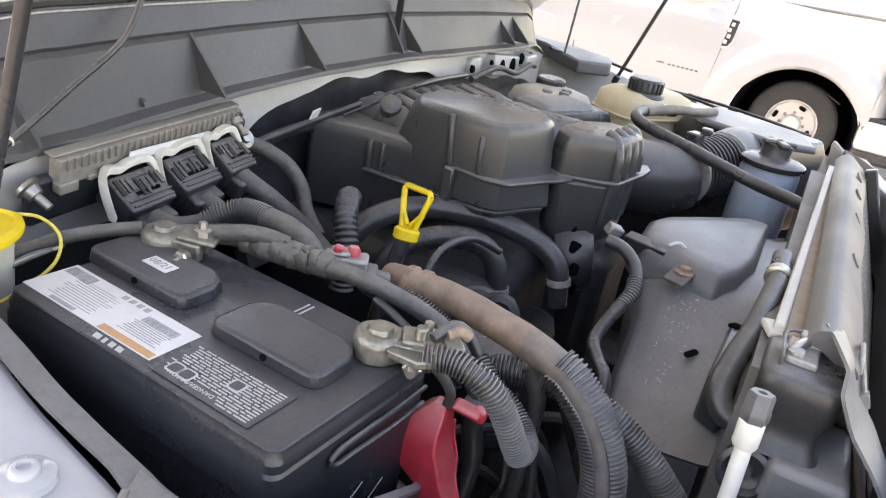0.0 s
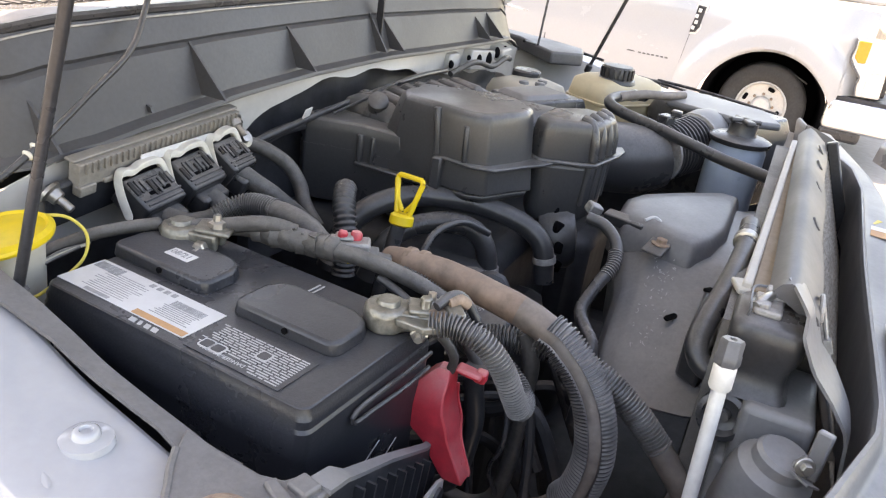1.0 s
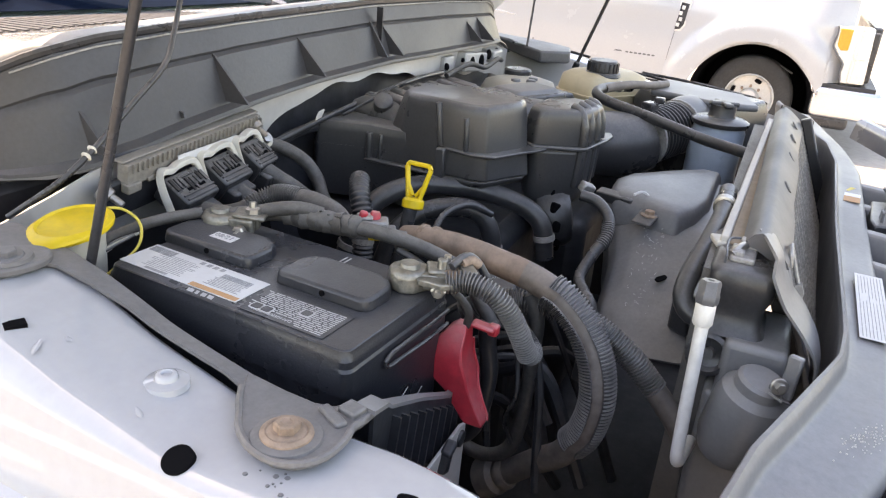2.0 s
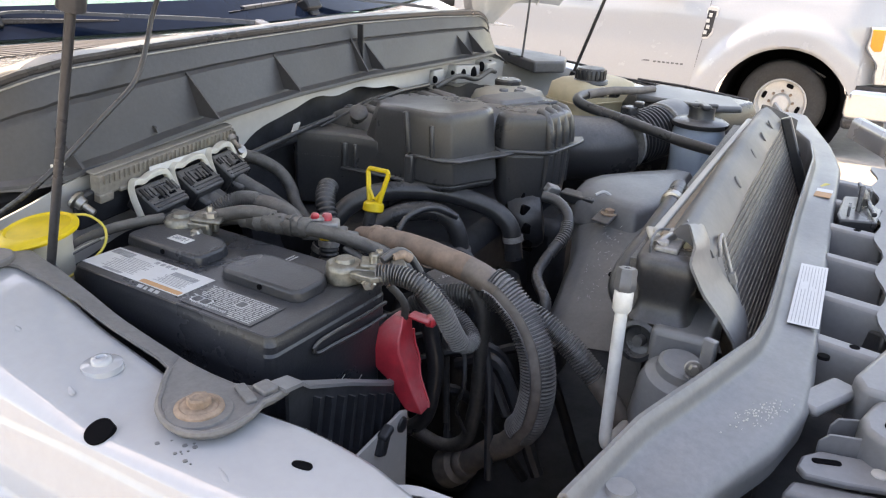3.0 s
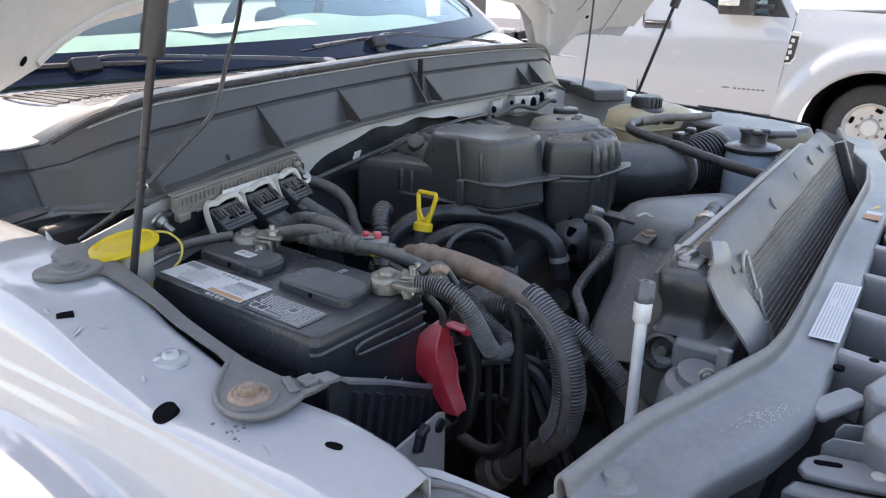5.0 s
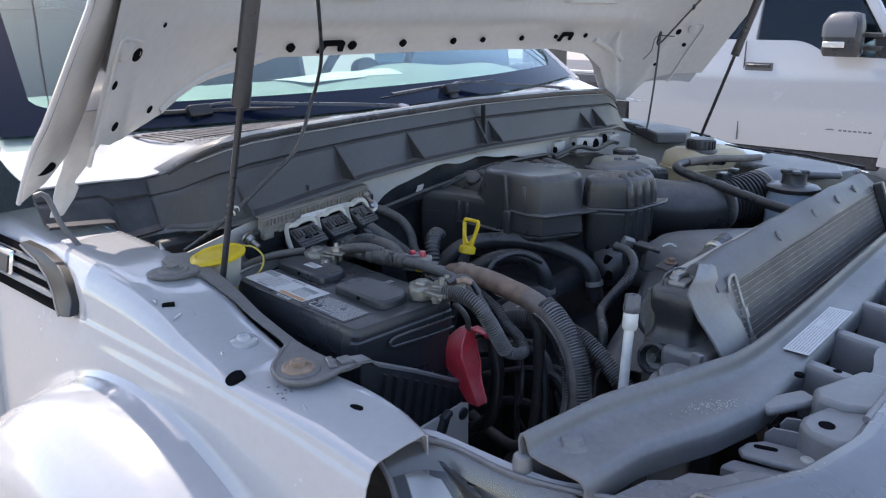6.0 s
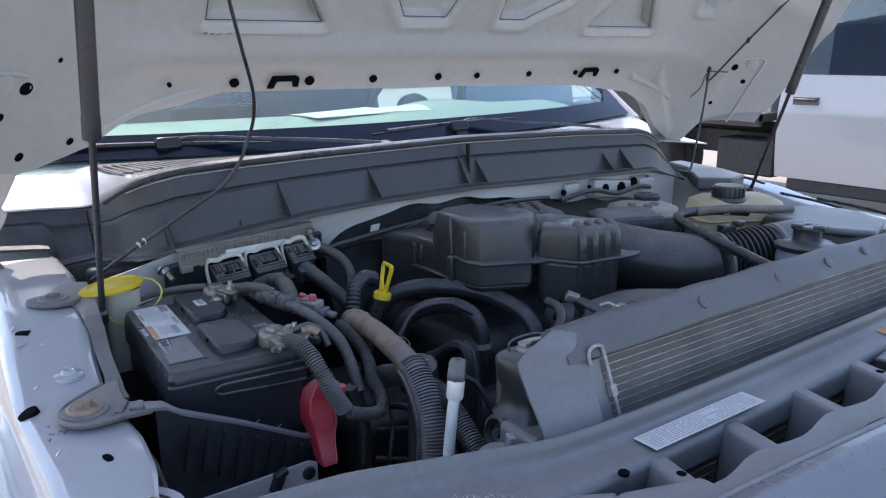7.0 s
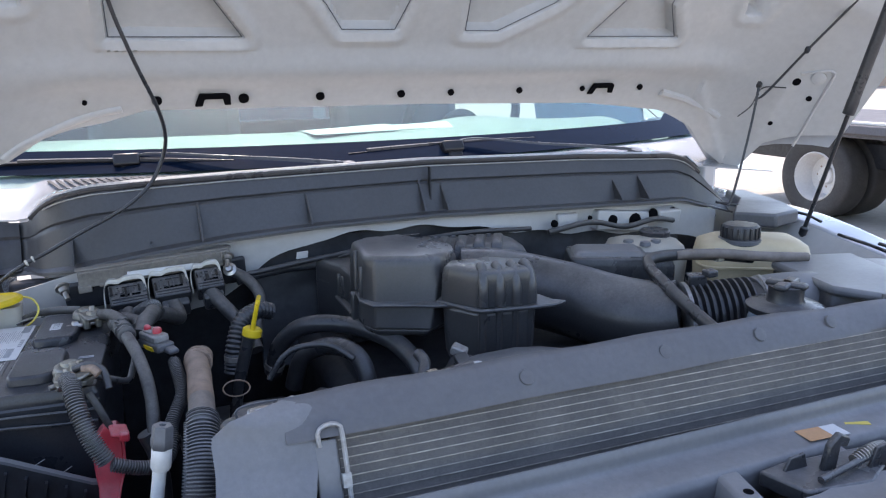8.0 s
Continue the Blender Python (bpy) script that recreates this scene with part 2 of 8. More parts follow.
def tube(bm, pts, r, n=12, step=0.008, ribs=None, wob=0.0, flat=1.0):
    """A hose through pts; ribs: (pitch, depth) for a corrugated one; wob: unevenness of its radius."""
    if ribs:
        step = ribs[0] / 4
    c = spline(pts, step)
    t = [(c[min(i + 1, len(c) - 1)] - c[max(i - 1, 0)]).normalized() for i in range(len(c))]
    u = t[0].orthogonal().normalized()
    loops = []
    for i, (q, d) in enumerate(zip(c, t)):
        u = (u - d * u.dot(d)).normalized()
        w = d.cross(u)
        rr = r
        if ribs:
            rr = r + (ribs[1] * 1.1 if i % 4 < 2 else -ribs[1] * 1.7)
        if wob:
            rr *= 1 + wob * noise.noise(q * 40)
        loops.append([q + (u * math.cos(a) + w * math.sin(a) * flat) * rr for a in [2 * math.pi * k / n for k in range(n)]])
    return loft(bm, loops)


def sheet(bm, f, nu, nv, thick=0.0):
    """A surface f(u, v), u and v from 0 to 1."""
    vs = [[bm.verts.new(f(i / nu, j / nv)) for j in range(nv + 1)] for i in range(nu + 1)]
    fs = [bm.faces.new((vs[i][j], vs[i + 1][j], vs[i + 1][j + 1], vs[i][j + 1])) for i in range(nu) for j in range(nv)]
    if thick:
        bmesh.ops.recalc_face_normals(bm, faces=fs)
        bmesh.ops.solidify(bm, geom=fs, thickness=thick)
    return bm


def lerps(x, table):
    return float(np.interp(x, [a for a, _ in table], [b for _, b in table]))


def writing(name, body, size, m, material, parent, label=""):
    """Raised lettering in the built-in font, at the pose m."""
    cu = bpy.data.curves.new(name, "FONT")
    cu.body, cu.size, cu.extrude, cu.align_x, cu.align_y, cu.resolution_u = body, size, 0.0003, "CENTER", "CENTER", 2
    tmp = bpy.data.objects.new(name, cu)
    scene.collection.objects.link(tmp)
    bpy.context.view_layer.update()
    me = bpy.data.meshes.new_from_object(tmp.evaluated_get(bpy.context.evaluated_depsgraph_get()))
    bpy.data.objects.remove(tmp)
    me.transform(m)
    me.materials.clear()
    me.materials.append(material)
    ob = new(name, me)
    ob.parent = parent
    if parent.data is None:
        ob.matrix_parent_inverse = Matrix.Translation(-parent.location)
    if label:
        ob["label"] = label
    return ob


def bolt(name, p, axis, r, h, parent, material=None, washer=True):
    bm = B()
    if washer:
        lathe(bm, p, axis, [(r * 1.7, 0), (r * 1.7, h * 0.2), (r * 1.5, h * 0.3), (0, h * 0.3)], 20)
    lathe(bm, p, axis, [(r, h * 0.2), (r, h * 0.9), (r * 0.85, h), (0, h)], 6)
    return part(name, bm, material or STEEL, parent, smooth=30)


XC = 1.16


def mx(x):
    return 2 * XC - x

# ---- ground and distance ----
whole("ground", sheet(B(), lambda u, v: Vector((-300 + 600 * u, -300 + 600 * v, 0)), 6, 6), ROAD, "pale dusty concrete yard under the trucks", "ground", kind="structure", smooth=0)
bm = boxes(((32, 32, 2.2), (56, 0.3, 4.4)), ((32, 31.9, 4.5), (56.2, 0.7, 0.25)))
whole("wall_north", bm, WALLM, "tan stucco building wall behind the yard", "wall", kind="structure", bevel=0.02)

# ---- the pickup with its hood open ----
truck = thing("pickup_truck", (XC, 0.6, 0), "white work pickup with its hood propped open", "truck")

Z_SHELF = [(-0.15, 1.045), (0.0, 1.068), (0.12, 1.083), (0.29, 1.088), (0.40, 1.108), (0.475, 1.127), (0.55, 1.140), (0.62, 1.146), (1.0, 1.16)]
X_IN = [(-0.15, 0.215), (0.0, 0.240), (0.08, 0.262), (0.15, 0.268), (0.28, 0.262), (0.38, 0.274), (0.53, 0.300), (0.66, 0.310), (1.0, 0.31)]


def fender_point(y, k):
    """A point of the fender's cross-section at y: k runs from the inner edge over the shelf and the crown down to the wheel flare."""
    zs, xi = lerps(y, Z_SHELF), lerps(y, X_IN)
    zf = max(0.74, 1.020 - 1.15 * (y - 0.47) ** 2)
    fl = 0.130 * max(0.0, 1 - ((y - 0.50) / 0.52) ** 4)
    zc = lerps(y, [(0.0, 1.052), (0.15, 1.066), (0.30, 1.076), (0.70, 1.076)])
    h = zs - zc
    xs = lerps(h, [(0.0, 0.172), (0.02, 0.180), (0.05, 0.191), (0.07, 0.198)])
    g = max(0.006, zc - 0.018 - zf)
    sec = [
        (xi + 0.004, zs - 0.06), (xi + 0.002, zs - 0.004), (xi - 0.004, zs), (0.5 * (xi + xs), zs + 0.001), (xs + 0.004, zs), (xs - 0.004, zs - 0.05 * h),
        (0.7 * xs + 0.3 * 0.160 - 0.004, zs - 0.22 * h), (0.45 * xs + 0.55 * 0.160 - 0.005, zs - 0.48 * h), (0.2 * xs + 0.8 * 0.160 - 0.002, zs - 0.78 * h), (0.1605, zc), (0.1570, zc - 0.006), (0.1545, zc - 0.018),
        (0.148, zf + 0.70 * g), (0.1455, zf + 0.42 * g), (0.144, zf + 0.20 * g), (0.134, zf + 0.001), (0.116 - fl * 0.15, zf - 0.003), (0.110 - fl * 0.42, zf - 0.016), (0.110 - fl * 0.72, zf - 0.042), (0.110 - fl * 0.93, zf - 0.08), (0.110 - fl, zf - 0.12), (0.110 - fl, zf - 0.17), (0.112, 0.45),
    ]
    i = k * (len(sec) - 1)
    j = min(int(i), len(sec) - 2)
    f = i - j
    return sec[j][0] * (1 - f) + sec[j + 1][0] * f, sec[j][1] * (1 - f) + sec[j + 1][1] * f


def fender(name, flip):
    def f(u, v):
        y = 0.035 + 1.015 * u
        x, z = fender_point(y, v)
        return Vector((mx(x) if flip else x, y, z))
    return part(name, sheet(B(), f, 80, 66, 0.002), PAINT, truck, "white painted steel fender")


fl = fender("fender", False)
fender("fender", True)

# holes, slots and stamped dimples of the near fender's shelf
def shelf_z(y):
    return lerps(y, Z_SHELF)


def plug(name, x, y, rx, ry, rot=0, z=None, n=24):
    m = pose(x, y, (shelf_z(y) if z is None else z) + 0.0004, 0, 0, rot)
    poly = [(rx * math.copysign(abs(math.cos(a)) ** 0.8, math.cos(a)), ry * math.copysign(abs(math.sin(a)) ** 0.8, math.sin(a))) for a in [2 * math.pi * i / n for i in range(n)]]
    return part(name, prism(B(), poly, -0.003, 0.0012, m), SHADE_BLACK, fl, "dark stamped hole")


part("hole", lathe(B(), (0.1750, 0.2785, shelf_z(0.2785) - 0.0008), (-0.42, 0.03, 0.91), [(0.0122, -0.006), (0.0120, 0.0026), (0, 0.0028)], 22), SHADE_BLACK, fl, "dark stamped hole")
plug("hole", 0.225, 0.119, 0.0045, 0.0085, 10)
sq = [(-0.0085, -0.0060), (0.0085, -0.0060), (0.0085, 0.0060), (-0.0085, 0.0060)]
part("hole", prism(B(), sq, -0.003, 0.0012, pose(0.204, 0.471, shelf_z(0.471) + 0.0004, 0, 0, -28)), SHADE_BLACK, fl, "small square dark hole")
part("bolt_head", lathe(B(), (0.234, 0.342, shelf_z(0.342) + 0.0022), (0, 0, 1), [(0.0185, -0.004), (0.0178, 0.0012), (0.0150, 0.0022), (0.0108, 0.0024), (0.0096, 0.0030), (0.0088, 0.0068), (0.0070, 0.0080), (0.0046, 0.0080), (0.0036, 0.0058), (0, 0.0058)], 24), PAINT, fl, "white painted flanged bolt head", smooth=50)


# small stamped ridges that catch the light along the shelf
def ridge(x, y, lx, h, rot):
    m = pose(x, y, shelf_z(y) - 0.0004, 0, 0, rot)
    loops = []
    for k in range(9):
        a = -1 + 2 * k / 8
        w, t = 0.0035 * (1 - 0.55 * (a + 1) / 2) * math.sqrt(max(0.02, 1 - a * a)), h * math.sqrt(max(0.0, 1 - a * a))
        loops.append([m @ Vector((a * lx, b * w, t * (1 - b * b) ** 1.5)) for b in (-1, -0.6, -0.25, 0.1, 0.4, 0.7, 1)])
    part("ridge", loft(B(), loops, closed=False, cap=False), PAINT, fl, "stamped ridge in the shelf", smooth=60)


for x, y, lx, h, rot in ((0.196, 0.492, 0.013, 0.0013, 70), (0.205, 0.445, 0.022, 0.0008, 35), (0.222, 0.436, 0.010, 0.0012, 75), (0.197, 0.338, 0.013, 0.0012, 62), (0.187, 0.164, 0.012, 0.0012, 62)):
    ridge(x, y, lx, h, rot)
rnd = random.Random(5)
for k in range(11):
    x, y, r = 0.190 + rnd.gauss(0, 0.006), 0.208 + rnd.gauss(0, 0.010), rnd.uniform(0.0008, 0.0032)
    part("chip", lathe(B(), (x, y, shelf_z(y)), (0, 0, 1), [(r * 0.8, 0), (r * 0.7, 0.0009), (0, 0.0010)], 6), SHROUD, fl, "dark paint chip")
# side vent on the fender's flank: crescent surround, dark recess, slats and a chrome-edged badge
def vent_pt(y, z, off):
    return Vector((lerps(z, [(1.06, 0.147), (1.078, 0.153), (1.087, 0.158), (1.101, 0.165), (1.119, 0.169), (1.137, 0.175), (1.148, 0.182)]) - off, y, z))


V_OUT = [(0.0, 0.870, 1.148), (0.2, 0.790, 1.147), (0.4, 0.726, 1.137), (0.6, 0.687, 1.117), (0.8, 0.664, 1.094), (1.0, 0.656, 1.077)]
V_IN = [(0.0, 0.870, 1.143), (0.25, 0.800, 1.132), (0.5, 0.757, 1.115), (0.75, 0.724, 1.094), (1.0, 0.688, 1.072)]


def along(tab, u):
    return lerps(u, [(a, b) for a, b, c in tab]), lerps(u, [(a, c) for a, b, c in tab])


bm = B()
loops = []
for k in range(17):
    (yo, zo), (yi, zi) = along(V_OUT, k / 16), along(V_IN, k / 16)
    loops.append([vent_pt(yo, zo, -0.006), vent_pt(yo, zo, 0.007), vent_pt((yo + yi) / 2, (zo + zi) / 2, 0.010), vent_pt(yi, zi, 0.008), vent_pt(yi, zi, -0.006)])
vent = part("side_vent", loft(bm, loops), BLACK, truck, "blue-black crescent vent surround", 0.001)
part("vent_recess", sheet(B(), lambda u, v: vent_pt(along(V_IN, u)[0] * (1 - v) + 0.99 * v, along(V_IN, u)[1], 0.002), 12, 4, 0.001), SHADE_BLACK, vent, "dark vent recess")
part("vent_edge", tube(B(), [vent_pt(*along(V_IN, k / 10), 0.008) for k in range(11)], 0.002, 6, 0.008), SHROUD, vent, "inner edge")
for z, y in ((1.128, 0.800), (1.110, 0.755), (1.091, 0.728)):
    bm = B()
    loft(bm, [[vent_pt(y_, z + a, o) for a, o in ((0.004, 0.0015), (0.003, 0.006), (-0.003, 0.007), (-0.004, 0.0015))] for y_ in (y, (y + 0.99) / 2, 0.99)])
    part("vent_slat", bm, SHROUD, vent, bevel=0.001)
badge = part("vent_badge", boxes(((0.160, 0.935, 1.112), (0.012, 0.11, 0.042), (0, 12, 0))), CHROME, vent, "chrome-edged badge", 0.004)
part("badge_face", boxes(((0.1525, 0.935, 1.1105), (0.003, 0.098, 0.030), (0, 12, 0))), DARK, badge, "dark badge face", 0.001)

# inner apron walls, firewall, and added sheets that close the bay
# Near apron and the far one's lower part take a dark colour for shade.
part("apron", sheet(B(), lambda u, v: Vector((lerps(-0.1 + 0.95 * u, X_IN) + 0.012 + 0.10 * v, -0.1 + 0.95 * u, lerps(-0.1 + 0.95 * u, Z_SHELF) - 0.03 - 0.55 * v)), 20, 6, 0.004), DARK, truck, "inner apron coloured dark for shade")
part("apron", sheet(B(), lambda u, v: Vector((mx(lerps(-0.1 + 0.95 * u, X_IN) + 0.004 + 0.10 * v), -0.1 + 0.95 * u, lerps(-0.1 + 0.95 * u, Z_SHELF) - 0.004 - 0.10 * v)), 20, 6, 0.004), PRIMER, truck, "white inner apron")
part("apron", sheet(B(), lambda u, v: Vector((mx(lerps(-0.1 + 0.95 * u, X_IN) + 0.104), -0.1 + 0.95 * u, lerps(-0.1 + 0.95 * u, Z_SHELF) - 0.104 - 0.50 * v)), 20, 6, 0.004), DARK, truck, "lower apron coloured dark for shade")
# Added panel, not seen, keeps daylight out under the beam.
part("front_closing", boxes(((XC, -0.20, 0.70), (1.7, 0.03, 0.50))), DARK, truck, "added dark panel closing the bay under the beam", 0.01)
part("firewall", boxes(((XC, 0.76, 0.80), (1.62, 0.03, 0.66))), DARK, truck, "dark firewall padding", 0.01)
# Added sheet, not seen, blocks the bright ground below the bay.
part("bay_blocker", boxes(((XC, 0.3, 0.52), (1.7, 1.0, 0.03))), DARK, truck, "added dark sheet closing the bay from below", 0.01)

# cowl: a long dark plastic panel with a lip on top and triangular gussets
LIP = [(0.20, 1.228), (0.386, 1.226), (0.400, 1.240), (0.425, 1.268), (0.45, 1.282), (0.50, 1.296), (0.62, 1.302), (0.74, 1.305), (1.14, 1.309), (1.5, 1.300), (1.77, 1.286), (1.82, 1.268), (1.88, 1.225), (1.95, 1.17)]
FOOT = [(0.20, 1.172), (0.302, 1.163), (0.308, 1.128), (0.40, 1.146), (0.50, 1.170), (0.60, 1.184), (0.73, 1.198), (0.90, 1.206), (1.14, 1.208), (1.3, 1.202), (1.77, 1.188), (1.95, 1.14)]
DEPTH = [(0.20, 0.850), (0.300, 0.838), (0.386, 0.805), (0.402, 0.755), (0.425, 0.715), (0.46, 0.682), (0.52, 0.664), (0.7, 0.655), (1.14, 0.655), (1.7, 0.660), (1.82, 0.67), (1.95, 0.70)]


def cowl_at(x, v, out=0.0):
    """v from 0 at the foot to 1 at the lip; out: metres proud of the face."""
    zt, zb, y = lerps(x, LIP), lerps(x, FOOT), lerps(x, DEPTH)
    z = zb + (zt - zb) * v
    step = 0.012 if v < 0.07 else 0.0
    groove = 0.005 if 0.62 < v < 0.66 else 0.0
    return Vector((x, y - 0.010 * (1 - v) * 2 - step - out + groove + 0.018 * v, z))


part("cowl_panel", sheet(B(), lambda u, v: cowl_at(0.20 + 1.75 * u, v), 120, 26, 0.004), COWL, truck, "dusty dark grey plastic cowl panel", smooth=30)
# Dark sheet over the cowl's hinge end, put there for the hood's shadow.
part("end_shade", sheet(B(), lambda u, v: cowl_at(0.20 + 0.175 * u, 0.02 + 0.95 * v, 0.004), 12, 12, 0.003), DARK, truck, "dark sheet on the cowl end standing for hood shade", smooth=30)
bm = B()
tube(bm, [cowl_at(x, 1.0) + Vector((0, 0.002, 0.002)) for x in np.linspace(0.40, 1.86, 40)], 0.006, 8, 0.02)
part("cowl_seal", bm, RUBBER, truck, "black rubber bulb seal along the cowl")
bm = loft(B(), [[cowl_at(x, 1.0) + Vector(o) for o in ((0, 0.004, 0.007), (0, 0.022, 0.010), (0, 0.045, 0.005), (0, 0.045, 0.0), (0, 0.004, 0.0))] for x in np.linspace(0.395, 1.85, 60)])
part("cowl_top_flange", bm, GREY, truck, "grey top flange of the cowl", smooth=60)
# Pale strip stands in for the highlight that runs along the cowl lip.
part("lip_highlight", tube(B(), [cowl_at(x, 0.955, 0.003) for x in np.linspace(0.425, 1.84, 50)], 0.0014, 6, 0.02), CAST, truck, "thin pale strip painted as the cowl lip's highlight")


def gusset(x, h, d, lean=0.0):
    bm = B()
    f = lerps(x, FOOT)
    y = lerps(x, DEPTH)
    prism(bm, [(y + 0.012, f + 0.012), (y - 0.045 * d, f + 0.012), (y - 0.040 * d, f + 0.018), (y + 0.006, f + 0.012 + h)], x - 0.002, x + 0.002, axis="x")
    part("gusset", bm, COWL, truck, "thin triangular plastic gusset", smooth=0)


for x, h, d in ((0.47, 0.055, 1.0), (0.685, 0.062, 1.2), (0.885, 0.055, 1.1), (1.118, 0.060, 0.8), (1.165, 0.052, 1.0), (1.585, 0.048, 1.0), (1.655, 0.052, 1.1), (0.60, 0.016, 0.5)):
    gusset(x, h, d)
part("cowl_seam", boxes(((1.139, 0.652, 1.262), (0.003, 0.012, 0.085))), DARK, truck, "joint between the two cowl halves")
# foot flange and white body metal under the cowl
bm = loft(B(), [[Vector((x, lerps(x, DEPTH) + o[0] * lerps(x, [(0.72, 0.55), (0.82, 0.50)]), lerps(x, FOOT) + o[1])) for o in ((-0.045, -0.006), (-0.045, 0.002), (0.0, 0.010), (0.02, 0.006), (0.02, -0.008))] for x in np.linspace(0.32, 1.86, 44)])
part("cowl_foot", bm, GREY, truck, "grey foot flange of the cowl", smooth=50)
bm = sheet(B(), lambda u, v: Vector((0.30 + 1.58 * u, 0.655 + 0.01 * math.sin(9 * u) * v, lerps(0.30 + 1.58 * u, FOOT) - 0.004 - v * (lerps(0.30 + 1.58 * u, [(0.3, 0.10), (0.70, 0.125), (0.80, 0.055), (0.90, 0.026), (1.0, 0.017), (1.19, 0.022), (1.30, 0.040), (1.46, 0.055), (1.88, 0.085)]) + 0.004 * math.sin(70 * u)))), 90, 6, 0.003)
part("body_flange", bm, PRIMER, truck, "white body metal under the cowl")
part("insulation_pad", sheet(B(), lambda u, v: Vector((0.78 + 1.0 * u, 0.69 - 0.05 * v * v + 0.008 * noise.noise(Vector((u * 12, v * 6, 0))), 1.18 - 0.25 * v)), 40, 14, 0.02), DARK, truck, "dark firewall insulation")
bm = boxes(((1.60, 0.645, 1.155), (0.14, 0.03, 0.045), (0, 6, 0)), ((1.46, 0.65, 1.165), (0.05, 0.02, 0.035)), ((1.72, 0.64, 1.16), (0.06, 0.04, 0.03), (10, 0, 0)))
part("hinge_bracket", bm, PRIMER, truck, "white stamped bracket under the cowl", 0.004)
for x, z, r in ((1.42, 1.165, 0.008), (1.57, 1.16, 0.012), (1.63, 1.155, 0.016), (1.68, 1.165, 0.012), (1.735, 1.16, 0.015), (1.51, 1.17, 0.005)):
    part("bracket_hole", lathe(B(), (x, 0.632, z), (0, -1, 0.1), [(r * 1.1, 0), (r, 0.004), (r * 0.7, 0.006), (0, 0.0065)], 9), SHADE_BLACK, truck, "dark opening in the bracket")

for k in (lambda x: x, mx):
    bm = loft(B(), [[Vector((k(a), y, z)) for a, y, z in ((0.205, 0.70, z0 - 0.012), (0.300, 0.72, z0 - 0.016), (0.305, 0.80, z0 + 0.030), (0.205, 0.80, z0 + 0.034))] for z0 in (1.02, 1.125)])
    hp = part("hinge_pillar", bm, PRIMER, truck, "grey-white painted body corner under the hood hinge", 0.006)
    part("bolt", lathe(B(), (k(0.252), 0.742, 1.132), (0, -0.45, 1), [(0.015, 0), (0.014, 0.004), (0.009, 0.005), (0.009, 0.011), (0, 0.012)], 14), PRIMER, hp, "painted hinge bolt")
bm = prism(B(), [(1.835, 0.545), (1.900, 0.480), (1.990, 0.505), (2.040, 0.600), (2.095, 0.790), (2.040, 0.800), (1.985, 0.690), (1.900, 0.610)], 1.138, 1.170)
part("corner_cover", bm, SHROUD, truck, "dark grey plastic cover at the far hinge", 0.006)
# cowl grille behind the lip (white at its ends, with louvres) and windshield
def wind(x, s):
    """The windshield: s from its foot to its head."""
    b = abs(x - XC) / 0.85
    return Vector((x, 0.835 + 0.125 * b * b + 0.92 * s, 1.272 + 0.006 * b * b + 0.66 * s - 0.08 * s * s))


def top_of_cowl(x):
    return Vector((x, lerps(x, DEPTH) + 0.06, lerps(max(0.40, min(1.80, x)), LIP) + 0.004))


def cowl_grille(u, v):
    x = 0.20 + 1.92 * u
    a = top_of_cowl(x) if 0.46 < x < 1.86 else Vector((x, lerps(x, DEPTH) + lerps(x, [(0.38, 0.012), (0.46, 0.058)]) if x < 1 else 0.72, (lerps(x, LIP) if x < 1 else lerps(x, [(1.86, 1.25), (2.12, 1.22)])) + 0.006))
    b = wind(x, 0.034) + Vector((0, -0.002, -0.006))
    return a.lerp(b, v) - Vector((0, 0, 0.010 * math.sin(v * math.pi)))


part("cowl_grille", sheet(B(), cowl_grille, 80, 8, 0.003), PAINT, truck, "white painted cowl top")
for i in range(26):
    x = 0.452 + i * 0.0155
    lo, hi = cowl_grille((x - 0.20) / 1.92, 0.46), cowl_grille((x - 0.028 - 0.20) / 1.92, 0.88)
    bm = loft(B(), [[p + Vector((-0.0032, 0, 0.0008)), p + Vector((0.0032, 0, 0.0008)), p + Vector((0.0032, 0, 0.0030)), p + Vector((-0.0032, 0, 0.0022))] for p in (lo, lo.lerp(hi, 0.5), hi)])
    part("louvre", bm, DARK, truck, "thin dark cowl louvre")
part("frit_band", sheet(B(), lambda u, v: wind(0.222 + 1.876 * u, 0.028 + (0.065 + 0.06 * max(0.0, abs(u - 0.5) * 2 - 0.9) / 0.1) * v) + Vector((0, -0.004, 0.004)), 60, 6, 0.001), FRIT, truck, "glossy black band at the foot of the windshield")
ws = part("windshield", sheet(B(), lambda u, v: wind(0.215 + 1.89 * u, v), 40, 20, 0.006), GLASS, truck, "green-tinted windshield")
ws.visible_shadow = False
for k in (lambda x: x, mx):
    part("frit_band", sheet(B(), lambda u, v: (lambda p: Vector((k(p.x), p.y - 0.004, p.z + 0.004)))(wind(0.215 + (lerps(v, [(0, 0.095), (0.03, 0.080), (0.3, 0.135), (1.0, 0.27)]) if k(0) == 0 else 0.035) * u, 0.085 + 0.90 * v)), 6, 30, 0.001), FRIT, truck, "glossy black band along the side of the windshield")
    part("aerial_line", tube(B(), [(lambda p: Vector((k(p.x), p.y - 0.006, p.z + 0.005)))(wind(x, q)) for x, q in ((0.322, 0.10), (0.375, 0.26), (0.43, 0.42), (0.60, 0.95))], 0.0014, 6, 0.03), BLACK, truck, "thin dark aerial line in the glass")
